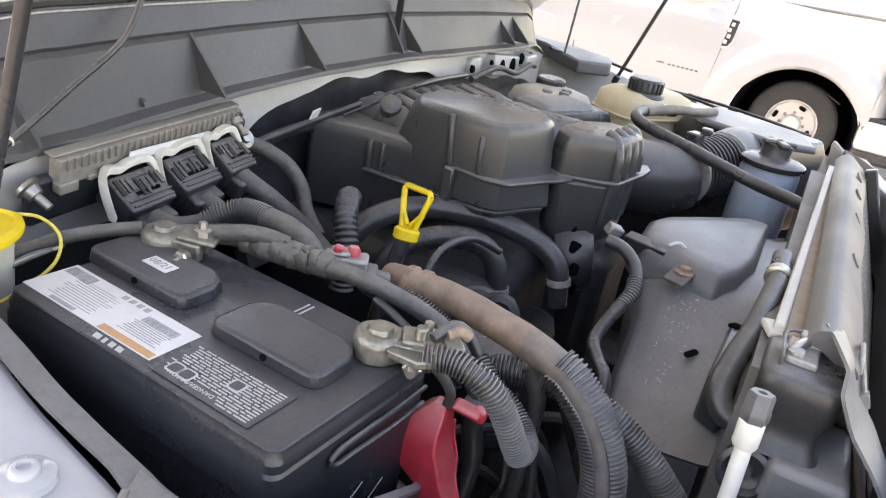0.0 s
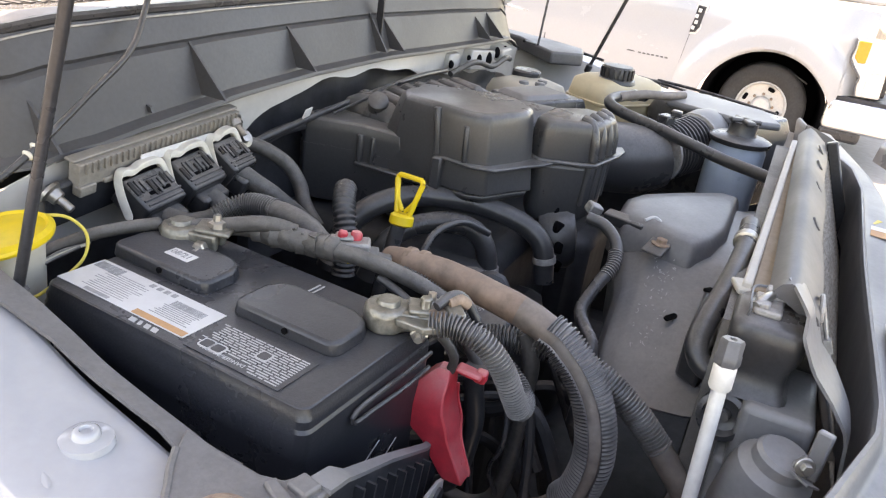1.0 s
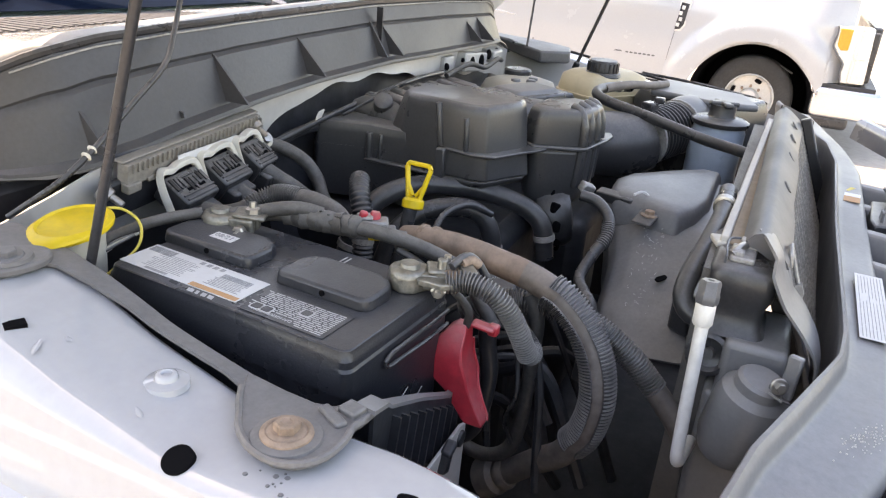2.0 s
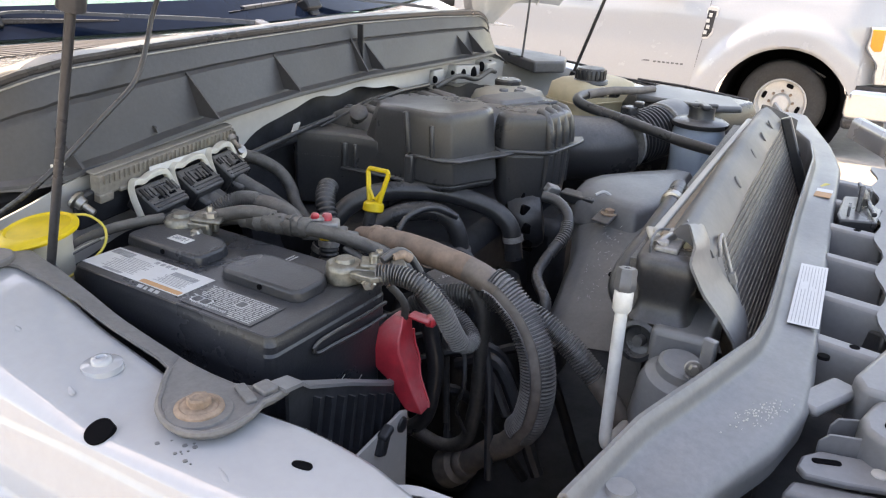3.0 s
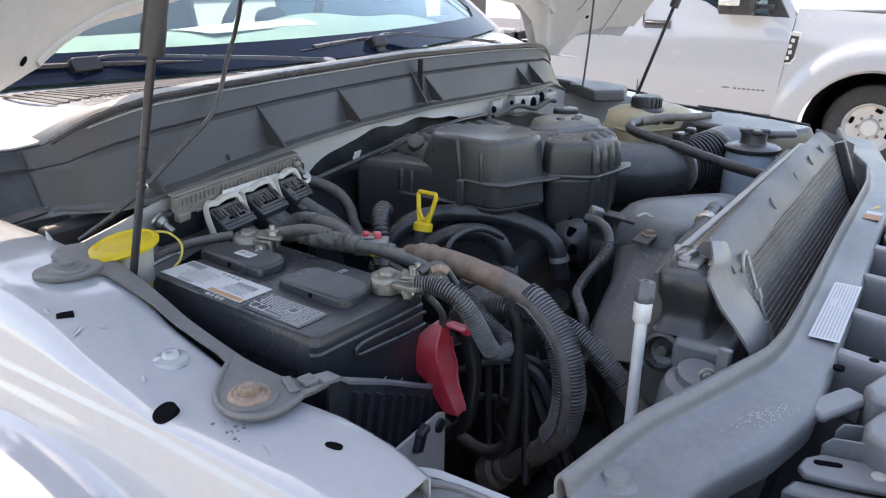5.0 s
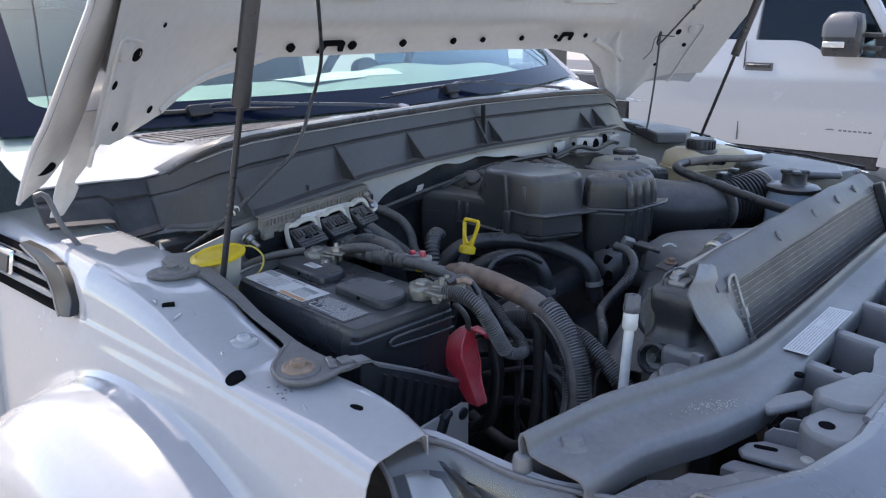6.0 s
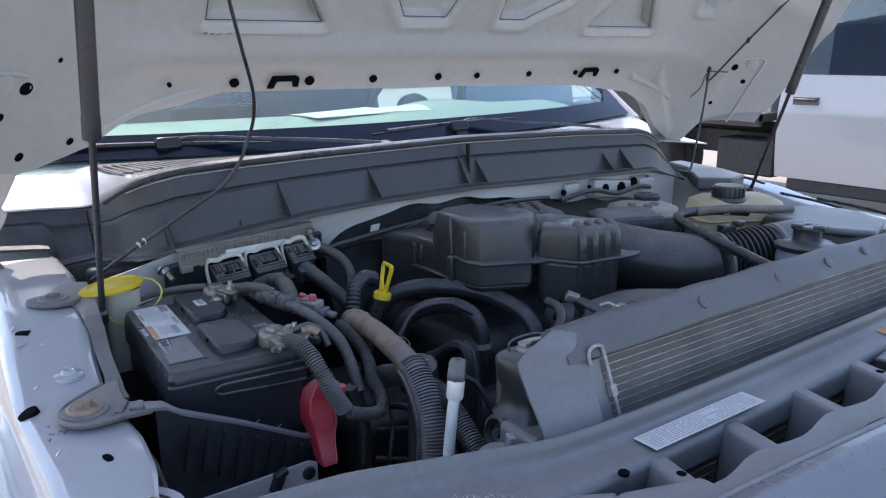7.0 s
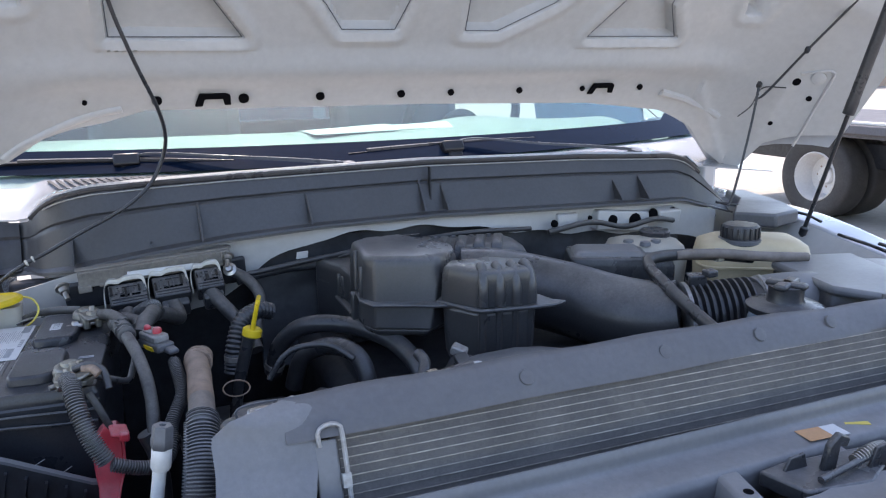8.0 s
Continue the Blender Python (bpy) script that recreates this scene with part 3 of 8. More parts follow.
for s in (0, 1):
    bm = B()
    tube(bm, [Vector((mx(q.x) if s else q.x, q.y, q.z)) for q in [wind(0.196, k) + Vector((0, 0.012, -0.004)) for k in (0, 0.25, 0.5, 0.75, 1.0)]], 0.022, 10, 0.03)
    part("pillar", bm, PAINT, truck, "white windshield pillar")
    bm = B()
    for z0, z1, y0, y1, th in ((0.45, 1.22, 1.0, 2.1, 0.06),):
        box(bm, ((0.16 if not s else mx(0.16)), (y0 + y1) / 2, (z0 + z1) / 2), (th, y1 - y0, z1 - z0))
    part("door_skin", bm, PAINT, truck, "white cab door", 0.015)
    p = part("side_glass", boxes(((0.20 if not s else mx(0.20), 1.68, 1.50), (0.006, 0.72, 0.52), (0, (-10 if s else 10), 0))), SIDEGLASS, truck, "dark cab side window")
    if not s:
        continue
    bm = boxes(((-0.05 if not s else mx(-0.05), 1.30, 1.36), (0.20, 0.10, 0.28)), ((0.10 if not s else mx(0.10), 1.31, 1.30), (0.16, 0.05, 0.05)))
    part("side_mirror", bm, PLASTIC, truck, "black cab side mirror", 0.02)
part("roof", sheet(B(), lambda u, v: Vector((0.24 + 1.84 * u, 1.74 + 1.1 * v, 1.82 + 0.05 * math.sin(math.pi * u) + 0.03 * math.sin(math.pi * v))), 16, 10, 0.03), PAINT, truck, "white cab roof")
part("cab_back", boxes(((XC, 2.84, 1.01), (1.86, 0.05, 0.52)), ((XC, 2.84, 1.80), (1.86, 0.05, 0.12)), ((0.36, 2.84, 1.505), (0.26, 0.05, 0.47)), ((mx(0.36), 2.84, 1.505), (0.26, 0.05, 0.47))), DARKIN, truck, "dark back wall of the cab", 0.01)
part("rear_window", boxes(((XC, 2.84, 1.505), (1.34, 0.006, 0.47))), SIDEGLASS, truck, "tinted rear window")
part("cab_floor", boxes(((XC, 1.95, 0.62), (1.86, 1.85, 0.05))), DARKIN, truck, "cab floor")
part("dashboard", sheet(B(), lambda u, v: Vector((0.32 + 1.68 * u, 0.97 + 0.10 * abs(u - 0.5) * 2 + 0.42 * v, 1.285 + 0.05 * math.sin(v * 2.6) + (0.03 * math.exp(-((u - 0.73) / 0.10) ** 2) * v) - 0.25 * max(0, v - 0.85))), 40, 16, 0.02), TRIMW, truck, "pale grey dashboard top")
bm = B()
lathe(bm, (1.58, 1.50, 1.30), (0, -0.85, 0.5), [(0.03, -0.02), (0.07, 0.0), (0.06, 0.03), (0, 0.035)], 18)
tube(bm, [Vector((1.58 + 0.19 * math.cos(a), 1.50 - 0.10 * math.sin(a), 1.30 + 0.165 * math.sin(a) + 0.02)) for a in np.linspace(0, 2 * math.pi, 26)], 0.015, 8, 0.02)
part("steering_wheel", bm, DARKIN, truck, "dark steering wheel", smooth=50)
for x in (0.72, 1.60):
    part("seat", boxes(((x, 2.20, 1.18), (0.52, 0.16, 0.70), (-12, 0, 0)), ((x, 2.23, 1.62), (0.27, 0.10, 0.19), (-8, 0, 0)), ((x, 1.95, 0.85), (0.52, 0.5, 0.16))), SEATM, truck, "grey cloth cab seat", 0.05)
PAPER = mat("paper", (0.56, 0.57, 0.56), 0.8, 0, 0.03, 80, 0, bump=0.02)
for x, y, a, w in ((1.13, 1.22, 8, 0.24), (1.34, 1.25, -10, 0.17)):
    whole("paper", sheet(B(), lambda u, v: pose(x, y, 1.334, 0, 0, a) @ Vector(((u - 0.5) * w, (v - 0.5) * 0.13, 0.008 * math.sin(v * 2.5) * (0.4 + u) + 0.002)), 10, 8, 0.001), PAPER, "loose white paper lying on the dashboard", "paper", "papers on the dash")

# wipers: a long rubber blade held at its middle by a pressed arm that runs back to its pivot under the cowl
def wiper(a, b, mid, end):
    w = thing("wiper", mid, "black wiper blade and arm parked on the windshield foot", "wiper", "windshield wipers")
    a, b, mid, end = Vector(a), Vector(b), Vector(mid), Vector(end)
    d = (b - a).normalized()
    up = Vector((0, -0.58, 0.81))
    loft_pts = [a.lerp(b, i / 12) + up * (0.006 * math.sin(math.pi * i / 12)) for i in range(13)]
    bm = loft(B(), [[p + up * h + Vector((0, o, 0)) for o, h in ((-0.010, 0.006), (0.008, 0.008), (0.003, -0.014), (-0.004, -0.014))] for p in loft_pts])
    part("blade", bm, BLACK, w, "black rubber blade")
    bm = loft(B(), [[p + up * h + Vector((0, o, 0)) for o, h in ((-0.006, 0.013), (0.005, 0.014), (0.009, 0.007), (-0.010, 0.005))] for p in loft_pts[1:12]])
    part("spine", bm, PLASTIC, w, "grey steel blade spine", smooth=0)
    part("yoke", boxes((mid + up * 0.004 + Vector((0, -0.012, 0)), (0.052, 0.034, 0.026), (-30, 0, 2)), (mid + Vector((0.005, -0.020, -0.012)), (0.036, 0.020, 0.020), (-30, 0, 6))), BLACK, w, "black clip at the middle of the blade", 0.004)
    pts = spline([mid + up * 0.014, mid + up * 0.026 + d * 0.06, mid.lerp(end, 0.45) + up * 0.018, mid.lerp(end, 0.75) + up * 0.010, end], 0.02)
    n = len(pts) - 1
    bm = loft(B(), [[p + up * h * (0.6 + 0.8 * i / n) + Vector((0, o * (0.5 + 1.0 * i / n), 0)) for o, h in ((-0.012, -0.003), (-0.006, 0.004), (0.006, 0.004), (0.012, -0.003))] for i, p in enumerate(pts)])
    part("arm", bm, PLASTIC, w, "dusty grey-black pressed arm", smooth=30)
    part("pivot_cap", lathe(B(), end + Vector((0, 0, -0.05)), (0, -0.3, 1), [(0.022, 0), (0.022, 0.04), (0.014, 0.055), (0, 0.056)], 16), PLASTIC, w)


wiper((0.325, 1.005, 1.318), (0.829, 0.910, 1.300), (0.573, 0.962, 1.314), (1.010, 0.800, 1.303))
wiper((1.036, 0.897, 1.310), (1.574, 0.938, 1.314), (1.285, 0.895, 1.312), (1.760, 0.830, 1.290))

# hood, seen from below
V_EDGE = [(0, -0.017), (0.4, -0.030), (0.5, -0.043), (0.62, -0.06), (0.73, -0.107), (0.79, -0.165), (0.84, -0.19), (0.88, -0.185), (0.90, -0.10), (0.95, -0.05), (1.02, 0.0)]

V_NEAR = [(0, -0.017), (0.4, -0.012), (0.545, -0.010), (0.62, -0.036), (0.72, -0.058), (0.75, -0.074), (0.78, -0.088), (0.82, -0.088), (0.865, -0.083), (0.905, -0.078), (0.945, -0.045), (1.02, -0.002)]


def hood_edge(x):
    """The rear edge of the hood's inner panel."""
    return lerps(abs(x - XC), V_NEAR if x < XC else V_EDGE)


def hood_bow(d):
    """How far the hood's sides curl down from its middle plane."""
    return 0.09 * max(0.0, min(1.0, (d - 0.66) / 0.22)) ** 1.6 + 0.11 * max(0.0, (d - 0.88) / 0.14) ** 1.3


def hood_pt(x, v, w):
    return Vector((x, 0.725 - 0.578 * v - 0.816 * w, 1.44 + 0.816 * v - 0.578 * w))


def inside(poly, px, py):
    """Distance into a polygon (plus: inside), for a rounded pressing."""
    d, ins = 9.0, False
    k = len(poly)
    for i in range(k):
        (ax, ay), (bx, by) = poly[i], poly[(i + 1) % k]
        ex, ey = bx - ax, by - ay
        t = max(0.0, min(1.0, ((px - ax) * ex + (py - ay) * ey) / (ex * ex + ey * ey)))
        d = min(d, math.hypot(px - ax - t * ex, py - ay - t * ey))
        if (ay > py) != (by > py) and px < ax + (py - ay) / (by - ay) * ex:
            ins = not ins
    return d if ins else -d


POCKETS = [
    [(0.565, 0.142), (0.785, 0.142), (0.735, 0.215), (0.66, 0.34), (0.56, 0.34)],
    [(0.965, 0.158), (1.068, 0.158), (1.088, 0.22), (1.10, 0.34), (0.80, 0.34), (0.93, 0.21)],
    [(1.215, 0.156), (1.285, 0.156), (1.395, 0.22), (1.52, 0.34), (1.20, 0.34)],
    [(1.50, 0.143), (1.725, 0.143), (1.68, 0.22), (1.70, 0.34), (1.64, 0.34)],
    [(1.88, 0.21), (1.905, 0.215), (1.93, 0.30), (1.90, 0.34), (1.86, 0.34)],
    [(0.44, 0.21), (0.415, 0.215), (0.39, 0.30), (0.42, 0.34), (0.46, 0.34)],
    [(0.50, 0.42), (1.05, 0.42), (1.05, 0.80), (0.60, 0.85)],
    [(1.27, 0.42), (1.82, 0.42), (1.72, 0.85), (1.27, 0.80)],
]


def hood_in(u, v):
    x = 0.195 + 1.980 * u
    d = abs(x - XC)
    v0 = hood_edge(x)
    ve = 1.14 - 0.10 * (d / 0.97) ** 2
    vv = v0 + (0.37 - v0) * v / 0.65 if v < 0.65 else 0.37 + (ve - 0.37) * (v - 0.65) / 0.35
    w = 0.0
    if vv > 0.12 and vv < 0.9:
        m = max(inside(p, x, vv) for p in POCKETS)
        w -= 0.028 * max(0.0, min(1.0, (m + 0.003) / 0.006))
        w += 0.006 * max(0.0, 1 - abs(m + 0.02) / 0.016)
    w += 0.012 * math.exp(-((vv - 0.075) / 0.035) ** 2) * max(0.0, min(1.0, (0.80 - d) / 0.1))
    w += 0.008 * math.exp(-((vv - 0.38 - 0.1 * math.cos(d * 3)) / 0.03) ** 2)
    w += hood_bow(d)
    if 0.70 < d < 0.84 and vv < 0.03 and x > XC:
        w += 0.010 * math.exp(-((d - 0.74 + (vv + 0.05) * 0.7) / 0.018) ** 2)
    return hood_pt(x, vv, w)


hood = part("hood", sheet(B(), hood_in, 330, 190), PRIMER, truck, "white hood standing open, stamped inner panel", smooth=35)


def hood_skin(u, v):
    x = 0.135 + 2.05 * u
    d = abs(x - XC)
    v0 = hood_edge(x) - 0.004 - 0.05 * max(0.0, min(1.0, (d - 0.80) / 0.08))
    vv = v0 + (1.15 - 0.10 * (d / 0.97) ** 2 - v0) * v
    w = hood_bow(max(0.0, d - 0.012)) + 0.02 * max(0.0, d - 0.9) / 0.12
    if x < XC:
        w *= (lerps(vv, [(-0.183, 0.087), (-0.072, 0.105), (0.0, 0.129), (0.233, 0.183), (0.88, 0.19)]) + 0.028) / 0.210
    return hood_pt(x, vv, -0.035 + w)


part("hood_skin", sheet(B(), hood_skin, 80, 40, 0.002), PAINT, hood, "white outer hood panel")
for x, r in ((0.635, 0.009), (0.79, 0.010), (0.937, 0.009), (1.105, 0.009), (1.215, 0.008), (1.376, 0.008), (1.535, 0.007), (1.69, 0.008), (0.515, 0.004)):
    q = hood_pt(x, 0.013, 0.003)
    r *= lerps(x, [(0.7, 1.0), (1.2, 0.85)])
    part("drain_hole", lathe(B(), q, (0, -0.816, -0.578), [(r, -0.004), (r, 0.003), (r * 0.8, 0.0032), (0, 0.0030)], 16), SHADE_BLACK, hood, "dark oval hole")
for x, s in ((0.735, 1), (1.585, -1)):
    m = Matrix.Translation(hood_pt(x, 0.011, 0.005)) @ Euler((radians(125.3), 0, 0)).to_matrix().to_4x4()
    bm = B()
    prism(bm, [(-0.034, -0.012), (-0.020, -0.012), (-0.016, 0.004), (0.016, 0.004), (0.020, -0.010), (0.032, -0.010), (0.030, 0.012), (0.022, 0.016), (-0.026, 0.016)], -0.003, 0.003, m)
    part("slot", bm, SHADE_BLACK, hood, "dark hooked slot", 0.002)

# dark line round each inner-panel pressing of the hood: painted edge shade, part sealant
for poly in POCKETS[:6]:
    pts = [hood_pt(a, b, -0.004) for a, b in poly + poly[:1]]
    bm = B()
    for p, q in zip(pts, pts[1:]):
        rod(bm, p, q, 0.0010, n=6)
    part("edge_line", bm, SHROUD, hood, "dark line for edge shade, sealant in parts")


def hood_on(x, v, off=0.0):
    """A point on the inner panel's curled side and the direction it faces."""
    d = abs(x - XC)
    k = (hood_bow(d + 0.002) - hood_bow(d - 0.002)) / 0.004 * (1 if x > XC else -1)
    return hood_pt(x, v, hood_bow(d) + off), Vector((-k, -0.816, -0.578)).normalized()


for x, v, r in ((0.270, 0.083, 0.011), (0.230, 0.052, 0.007), (0.342, -0.058, 0.007), (0.257, -0.042, 0.008), (0.323, 0.111, 0.004), (2.05, -0.04, 0.006), (1.93, -0.09, 0.005), (2.09, 0.052, 0.007), (2.05, 0.083, 0.010)):
    p, n = hood_on(x, v)
    part("hole", lathe(B(), p, n, [(r, -0.012), (r, 0.0012), (r * 0.85, 0.0016), (r * 0.75, 0.0004), (0, 0.0004)], 14), SHADE_BLACK, hood, "small dark hole")
for k in (lambda x: x, mx):
    bm = B()
    tube(bm, [hood_on(k(x), v, 0.001)[0] for x, v in ((0.272, 0.106), (0.245, 0.122), (0.220, 0.134), (0.214, 0.115), (0.212, 0.055), (0.208, -0.02), (0.206, -0.078))], 0.0035, 8, 0.008)
    part("stiffener", bm, PRIMER, hood, "pressed stiffening bead")
    p, n = hood_on(k(0.236), 0.108)
    part("boss", lathe(B(), p, n, [(0.018, -0.004), (0.016, 0.004), (0.008, 0.006), (0, 0.006)], 18), PRIMER, hood)
part("stiffener", tube(B(), [hood_on(x, v, -0.003)[0] for x, v in ((0.372, -0.078), (0.402, -0.062), (0.470, -0.038), (0.534, -0.015), (0.575, -0.006))], 0.0085, 10, 0.01), PRIMER, hood, "pressed stiffening bead", smooth=60)
for x in (1.92,):
    bm = B()
    k = -1
    tube(bm, [hood_on(x + k * 0.16, -0.005)[0], hood_on(x + k * 0.08, -0.028)[0], hood_on(x, -0.052)[0], hood_on(x - k * 0.02, -0.062)[0]], 0.009, 8, 0.01)
    part("stiffener", bm, PRIMER, hood, "pressed stiffening bead")
for s in (0, 1):
    for y in (0.52, 4.5):
        bm = lathe(B(), ((0.30 if not s else mx(0.30)) , y, 0.40), ((-1 if not s else 1), 0, 0), [(0.22, -0.2), (0.38, -0.19), (0.40, -0.12), (0.40, 0.02), (0.37, 0.06), (0.24, 0.05), (0.22, 0.0), (0, 0.0)], 36)
        part("wheel", bm, TYRE, truck, "dusty black tyre")
part("chassis", boxes(((XC - 0.45, 2.2, 0.50), (0.10, 5.2, 0.18)), ((XC + 0.45, 2.2, 0.50), (0.10, 5.2, 0.18))), DARK, truck, "dark chassis rails", 0.01)


# rear corners of the hood: the skin's rolled fold, which ends in a slotted tip, and the hinge arm beside it
FOLD_OUT = [(0.0, 0.138, 0.060, 2.050), (0.45, 0.138, 0.441, 1.524), (0.70, 0.138, 0.619, 1.366), (0.84, 0.139, 0.681, 1.321), (0.93, 0.139, 0.728, 1.272), (1.0, 0.140, 0.762, 1.236)]
FOLD_IN = [(0.0, 0.232, 0.190, 2.050), (0.45, 0.230, 0.560, 1.518), (0.70, 0.222, 0.673, 1.385), (0.84, 0.214, 0.752, 1.300), (0.93, 0.178, 0.748, 1.266), (1.0, 0.143, 0.764, 1.237)]


def on_fold(u, v):
    a, b = (Vector([lerps(u, [(r[0], r[i]) for r in t]) for i in (1, 2, 3)]) for t in (FOLD_OUT, FOLD_IN))
    return a.lerp(b, v) + Vector((-0.45, -0.85, -0.15)) * (0.016 * math.sin(math.pi * v) ** 0.7 * min(1.0, (1.02 - u) * 9))


ARM = [((0.218, 0.690, 1.372), (0.268, 0.680, 1.372)), ((0.213, 0.742, 1.312), (0.258, 0.722, 1.316)), ((0.214, 0.772, 1.274), (0.244, 0.752, 1.278)), ((0.213, 0.795, 1.250), (0.233, 0.776, 1.252)), ((0.211, 0.810, 1.226), (0.242, 0.784, 1.240)), ((0.212, 0.816, 1.214), (0.236, 0.792, 1.222)), ((0.205, 0.822, 1.190), (0.220, 0.804, 1.195))]
fold = part("skin_fold", sheet(B(), on_fold, 60, 12, 0.002), PRIMER, hood, "rolled white edge of the hood skin", smooth=60)
part("hem", tube(B(), [on_fold(i / 24, 0.0) for i in range(25)], 0.0042, 8, 0.02), PAINT, fold, "folded hem")
bm = lathe(B(), (0, 0, 0), (0, -1, 0), [(0.0105, -0.002), (0.0100, 0.002), (0, 0.0022)], 14)
bmesh.ops.transform(bm, matrix=Matrix.Translation(on_fold(0.875, 0.58) + Vector((-0.0015, -0.003, 0.0))) @ Euler((0, radians(-18), 0)).to_matrix().to_4x4() @ Matrix.Diagonal((1.7, 1, 0.75, 1)), verts=bm.verts)
part("slot", bm, SHADE_BLACK, fold, "dark slot at the foot of the fold")
loops = []
for a, b in ARM:
    a, b = Vector(a), Vector(b)
    mid = a.lerp(b, 0.45) + Vector((-0.001, -0.006, 0))
    loops.append([a, mid, b, b + Vector((0.003, 0.005, 0)), mid + Vector((0.001, 0.006, 0)), a + Vector((0.002, 0.006, 0))])
part("hinge_arm", loft(B(), loops), PRIMER, hood, "painted steel hinge arm", 0.0015, smooth=50)
whole("ground_cable", tube(B(), [(0.176, 0.795, 1.236), (0.190, 0.790, 1.238), (0.198, 0.786, 1.215), (0.204, 0.775, 1.185), (0.222, 0.765, 1.150)], 0.0045, 8, 0.01), SHROUD, "dark cable at the hood hinge", "cable")

# cargo bed behind the cab
bed = part("cargo_bed", boxes(((XC, 4.1, 0.72), (1.60, 2.3, 0.06))), DARKIN, truck, "dark bed floor", 0.01)
for s in (0, 1):
    x = 0.20 if not s else mx(0.20)
    def bedside(u, v):
        y = 2.92 + 2.38 * u
        a = max(0.0, 1 - ((y - 4.5) / 0.52) ** 2)
        z0 = 0.48 + (0.40 * math.sqrt(a) if a > 0 else 0.0)
        return Vector((x + (0.03 if s else -0.03) * math.sin(v * 3.0), y, z0 + (1.28 - z0) * v))
    part("bed_side", sheet(B(), bedside, 40, 10, 0.05), PAINT, truck, "white pickup bed side")
    part("tail_lamp", boxes(((x, 5.31, 1.02), (0.09, 0.04, 0.40))), RED, truck, "red tail lamp", 0.01)
part("tailgate", boxes(((XC, 5.30, 0.98), (1.62, 0.05, 0.58))), PAINT, truck, "white tailgate", 0.015)
part("bed_front", boxes(((XC, 2.93, 0.98), (1.86, 0.05, 0.58))), PAINT, truck, "white front wall of the bed", 0.015)

# strip along the inner edge of the fender, from the strut plate to the front bracket
def strip(u, v):
    y = 0.61 - 0.36 * u
    wd = lerps(u, [(0, 0.03), (0.05, 0.052), (0.18, 0.055), (0.27, 0.030), (0.5, 0.020), (0.82, 0.018), (1, 0.030)])
    xi = lerps(y, X_IN) - lerps(u, [(0, 0.0), (0.2, 0.0), (0.5, -0.006), (0.75, -0.008), (0.88, -0.010), (1, -0.006)])
    return Vector((xi + 0.014 - wd * (1 - v), y, shelf_z(y) + 0.006 - 0.004 * v))


st = thing("seal_strip", (0.28, 0.45, 1.1), "weathered grey strip along the fender's inner edge", "trim strip")
part("strip", sheet(B(), strip, 40, 4, 0.003), WEATHER, st)
part("end_plate", prism(B(), [(0.259 + 0.036 * math.cos(a) - 0.008 * math.sin(a), 0.546 + 0.030 * math.sin(a)) for a in [2 * math.pi * i / 28 for i in range(28)]], 1.139, 1.1465), WEATHER, st, "oval grey end plate", 0.002)
pb = part("bolt", lathe(B(), (0.259, 0.545, 1.1465), (0, 0, 1), [(0.0225, 0), (0.0215, 0.0030), (0.0190, 0.0038), (0.0150, 0.0026), (0.0135, 0.0040), (0.0120, 0.0040)], 28), WEATHER, st, "broad flat weathered bolt")
part("hex_head", lathe(B(), (0.259, 0.545, 1.150), (0, 0, 1), [(0.0095, 0), (0.0095, 0.0040), (0.0085, 0.0050), (0, 0.0050)], 6), WEATHER, pb, smooth=25)
brk = thing("fender_bracket", (0.22, 0.217, 1.09), "grey steel bracket with a rusty bolt on the fender", "bracket")
bm = B()
EDGE = [(0.262, 0.290), (0.246, 0.280), (0.233, 0.270), (0.217, 0.258), (0.206, 0.244), (0.200, 0.230), (0.198, 0.214), (0.203, 0.199), (0.213, 0.189), (0.226, 0.184), (0.246, 0.183), (0.262, 0.186), (0.273, 0.183)]
prism(bm, EDGE + [(0.292, 0.181), (0.296, 0.192), (0.288, 0.206), (0.278, 0.212), (0.274, 0.228), (0.276, 0.255), (0.283, 0.300)], 1.090, 1.0975)
part("plate", bm, WEATHER, brk, bevel=0.002)
part("rolled_edge", tube(B(), [(x, y, 1.0965) for x, y in EDGE], 0.0032, 8, 0.004), WEATHER, brk)
part("washer", lathe(B(), (0.226, 0.2215, 1.0972), (0, 0, 1), [(0.0275, 0), (0.0265, 0.0022), (0.021, 0.003)], 30), WEATHER, brk, "pressed washer seat")
part("raised_pad", boxes(((0.263, 0.205, 1.0985), (0.010, 0.030, 0.006), (0, 0, -28)), ((0.278, 0.196, 1.0985), (0.016, 0.018, 0.008), (0, 0, -15))), WEATHER, brk, bevel=0.002)
bt = part("bolt", lathe(B(), (0.226, 0.2215, 1.0985), (0, 0, 1), [(0.0205, 0), (0.0200, 0.0035), (0.0165, 0.0050), (0.0150, 0.0042), (0.0125, 0.0055), (0.0115, 0.0055)], 30), RUST, brk, "rusty flanged bolt")
part("hex_head", lathe(B(), (0.226, 0.2215, 1.103), (0.03, 0.02, 1), [(0.0100, 0), (0.0100, 0.0065), (0.0088, 0.0080), (0.0050, 0.0080), (0.0042, 0.0066), (0, 0.0066)], 6), RUST, bt, smooth=25)

# ---- battery ----
BM = pose(0.430, 0.371, 1.112, 0, 0, -4.5)


def rounded(w, h, r, n=4):
    out = []
    for cx, cy, a0 in ((w - r, h - r, 0), (-w + r, h - r, 90), (-w + r, -h + r, 180), (w - r, -h + r, 270)):
        for i in range(n + 1):
            a = radians(a0 + 90 * i / n)
            out.append((cx + r * math.cos(a), cy + r * math.sin(a)))
    return out


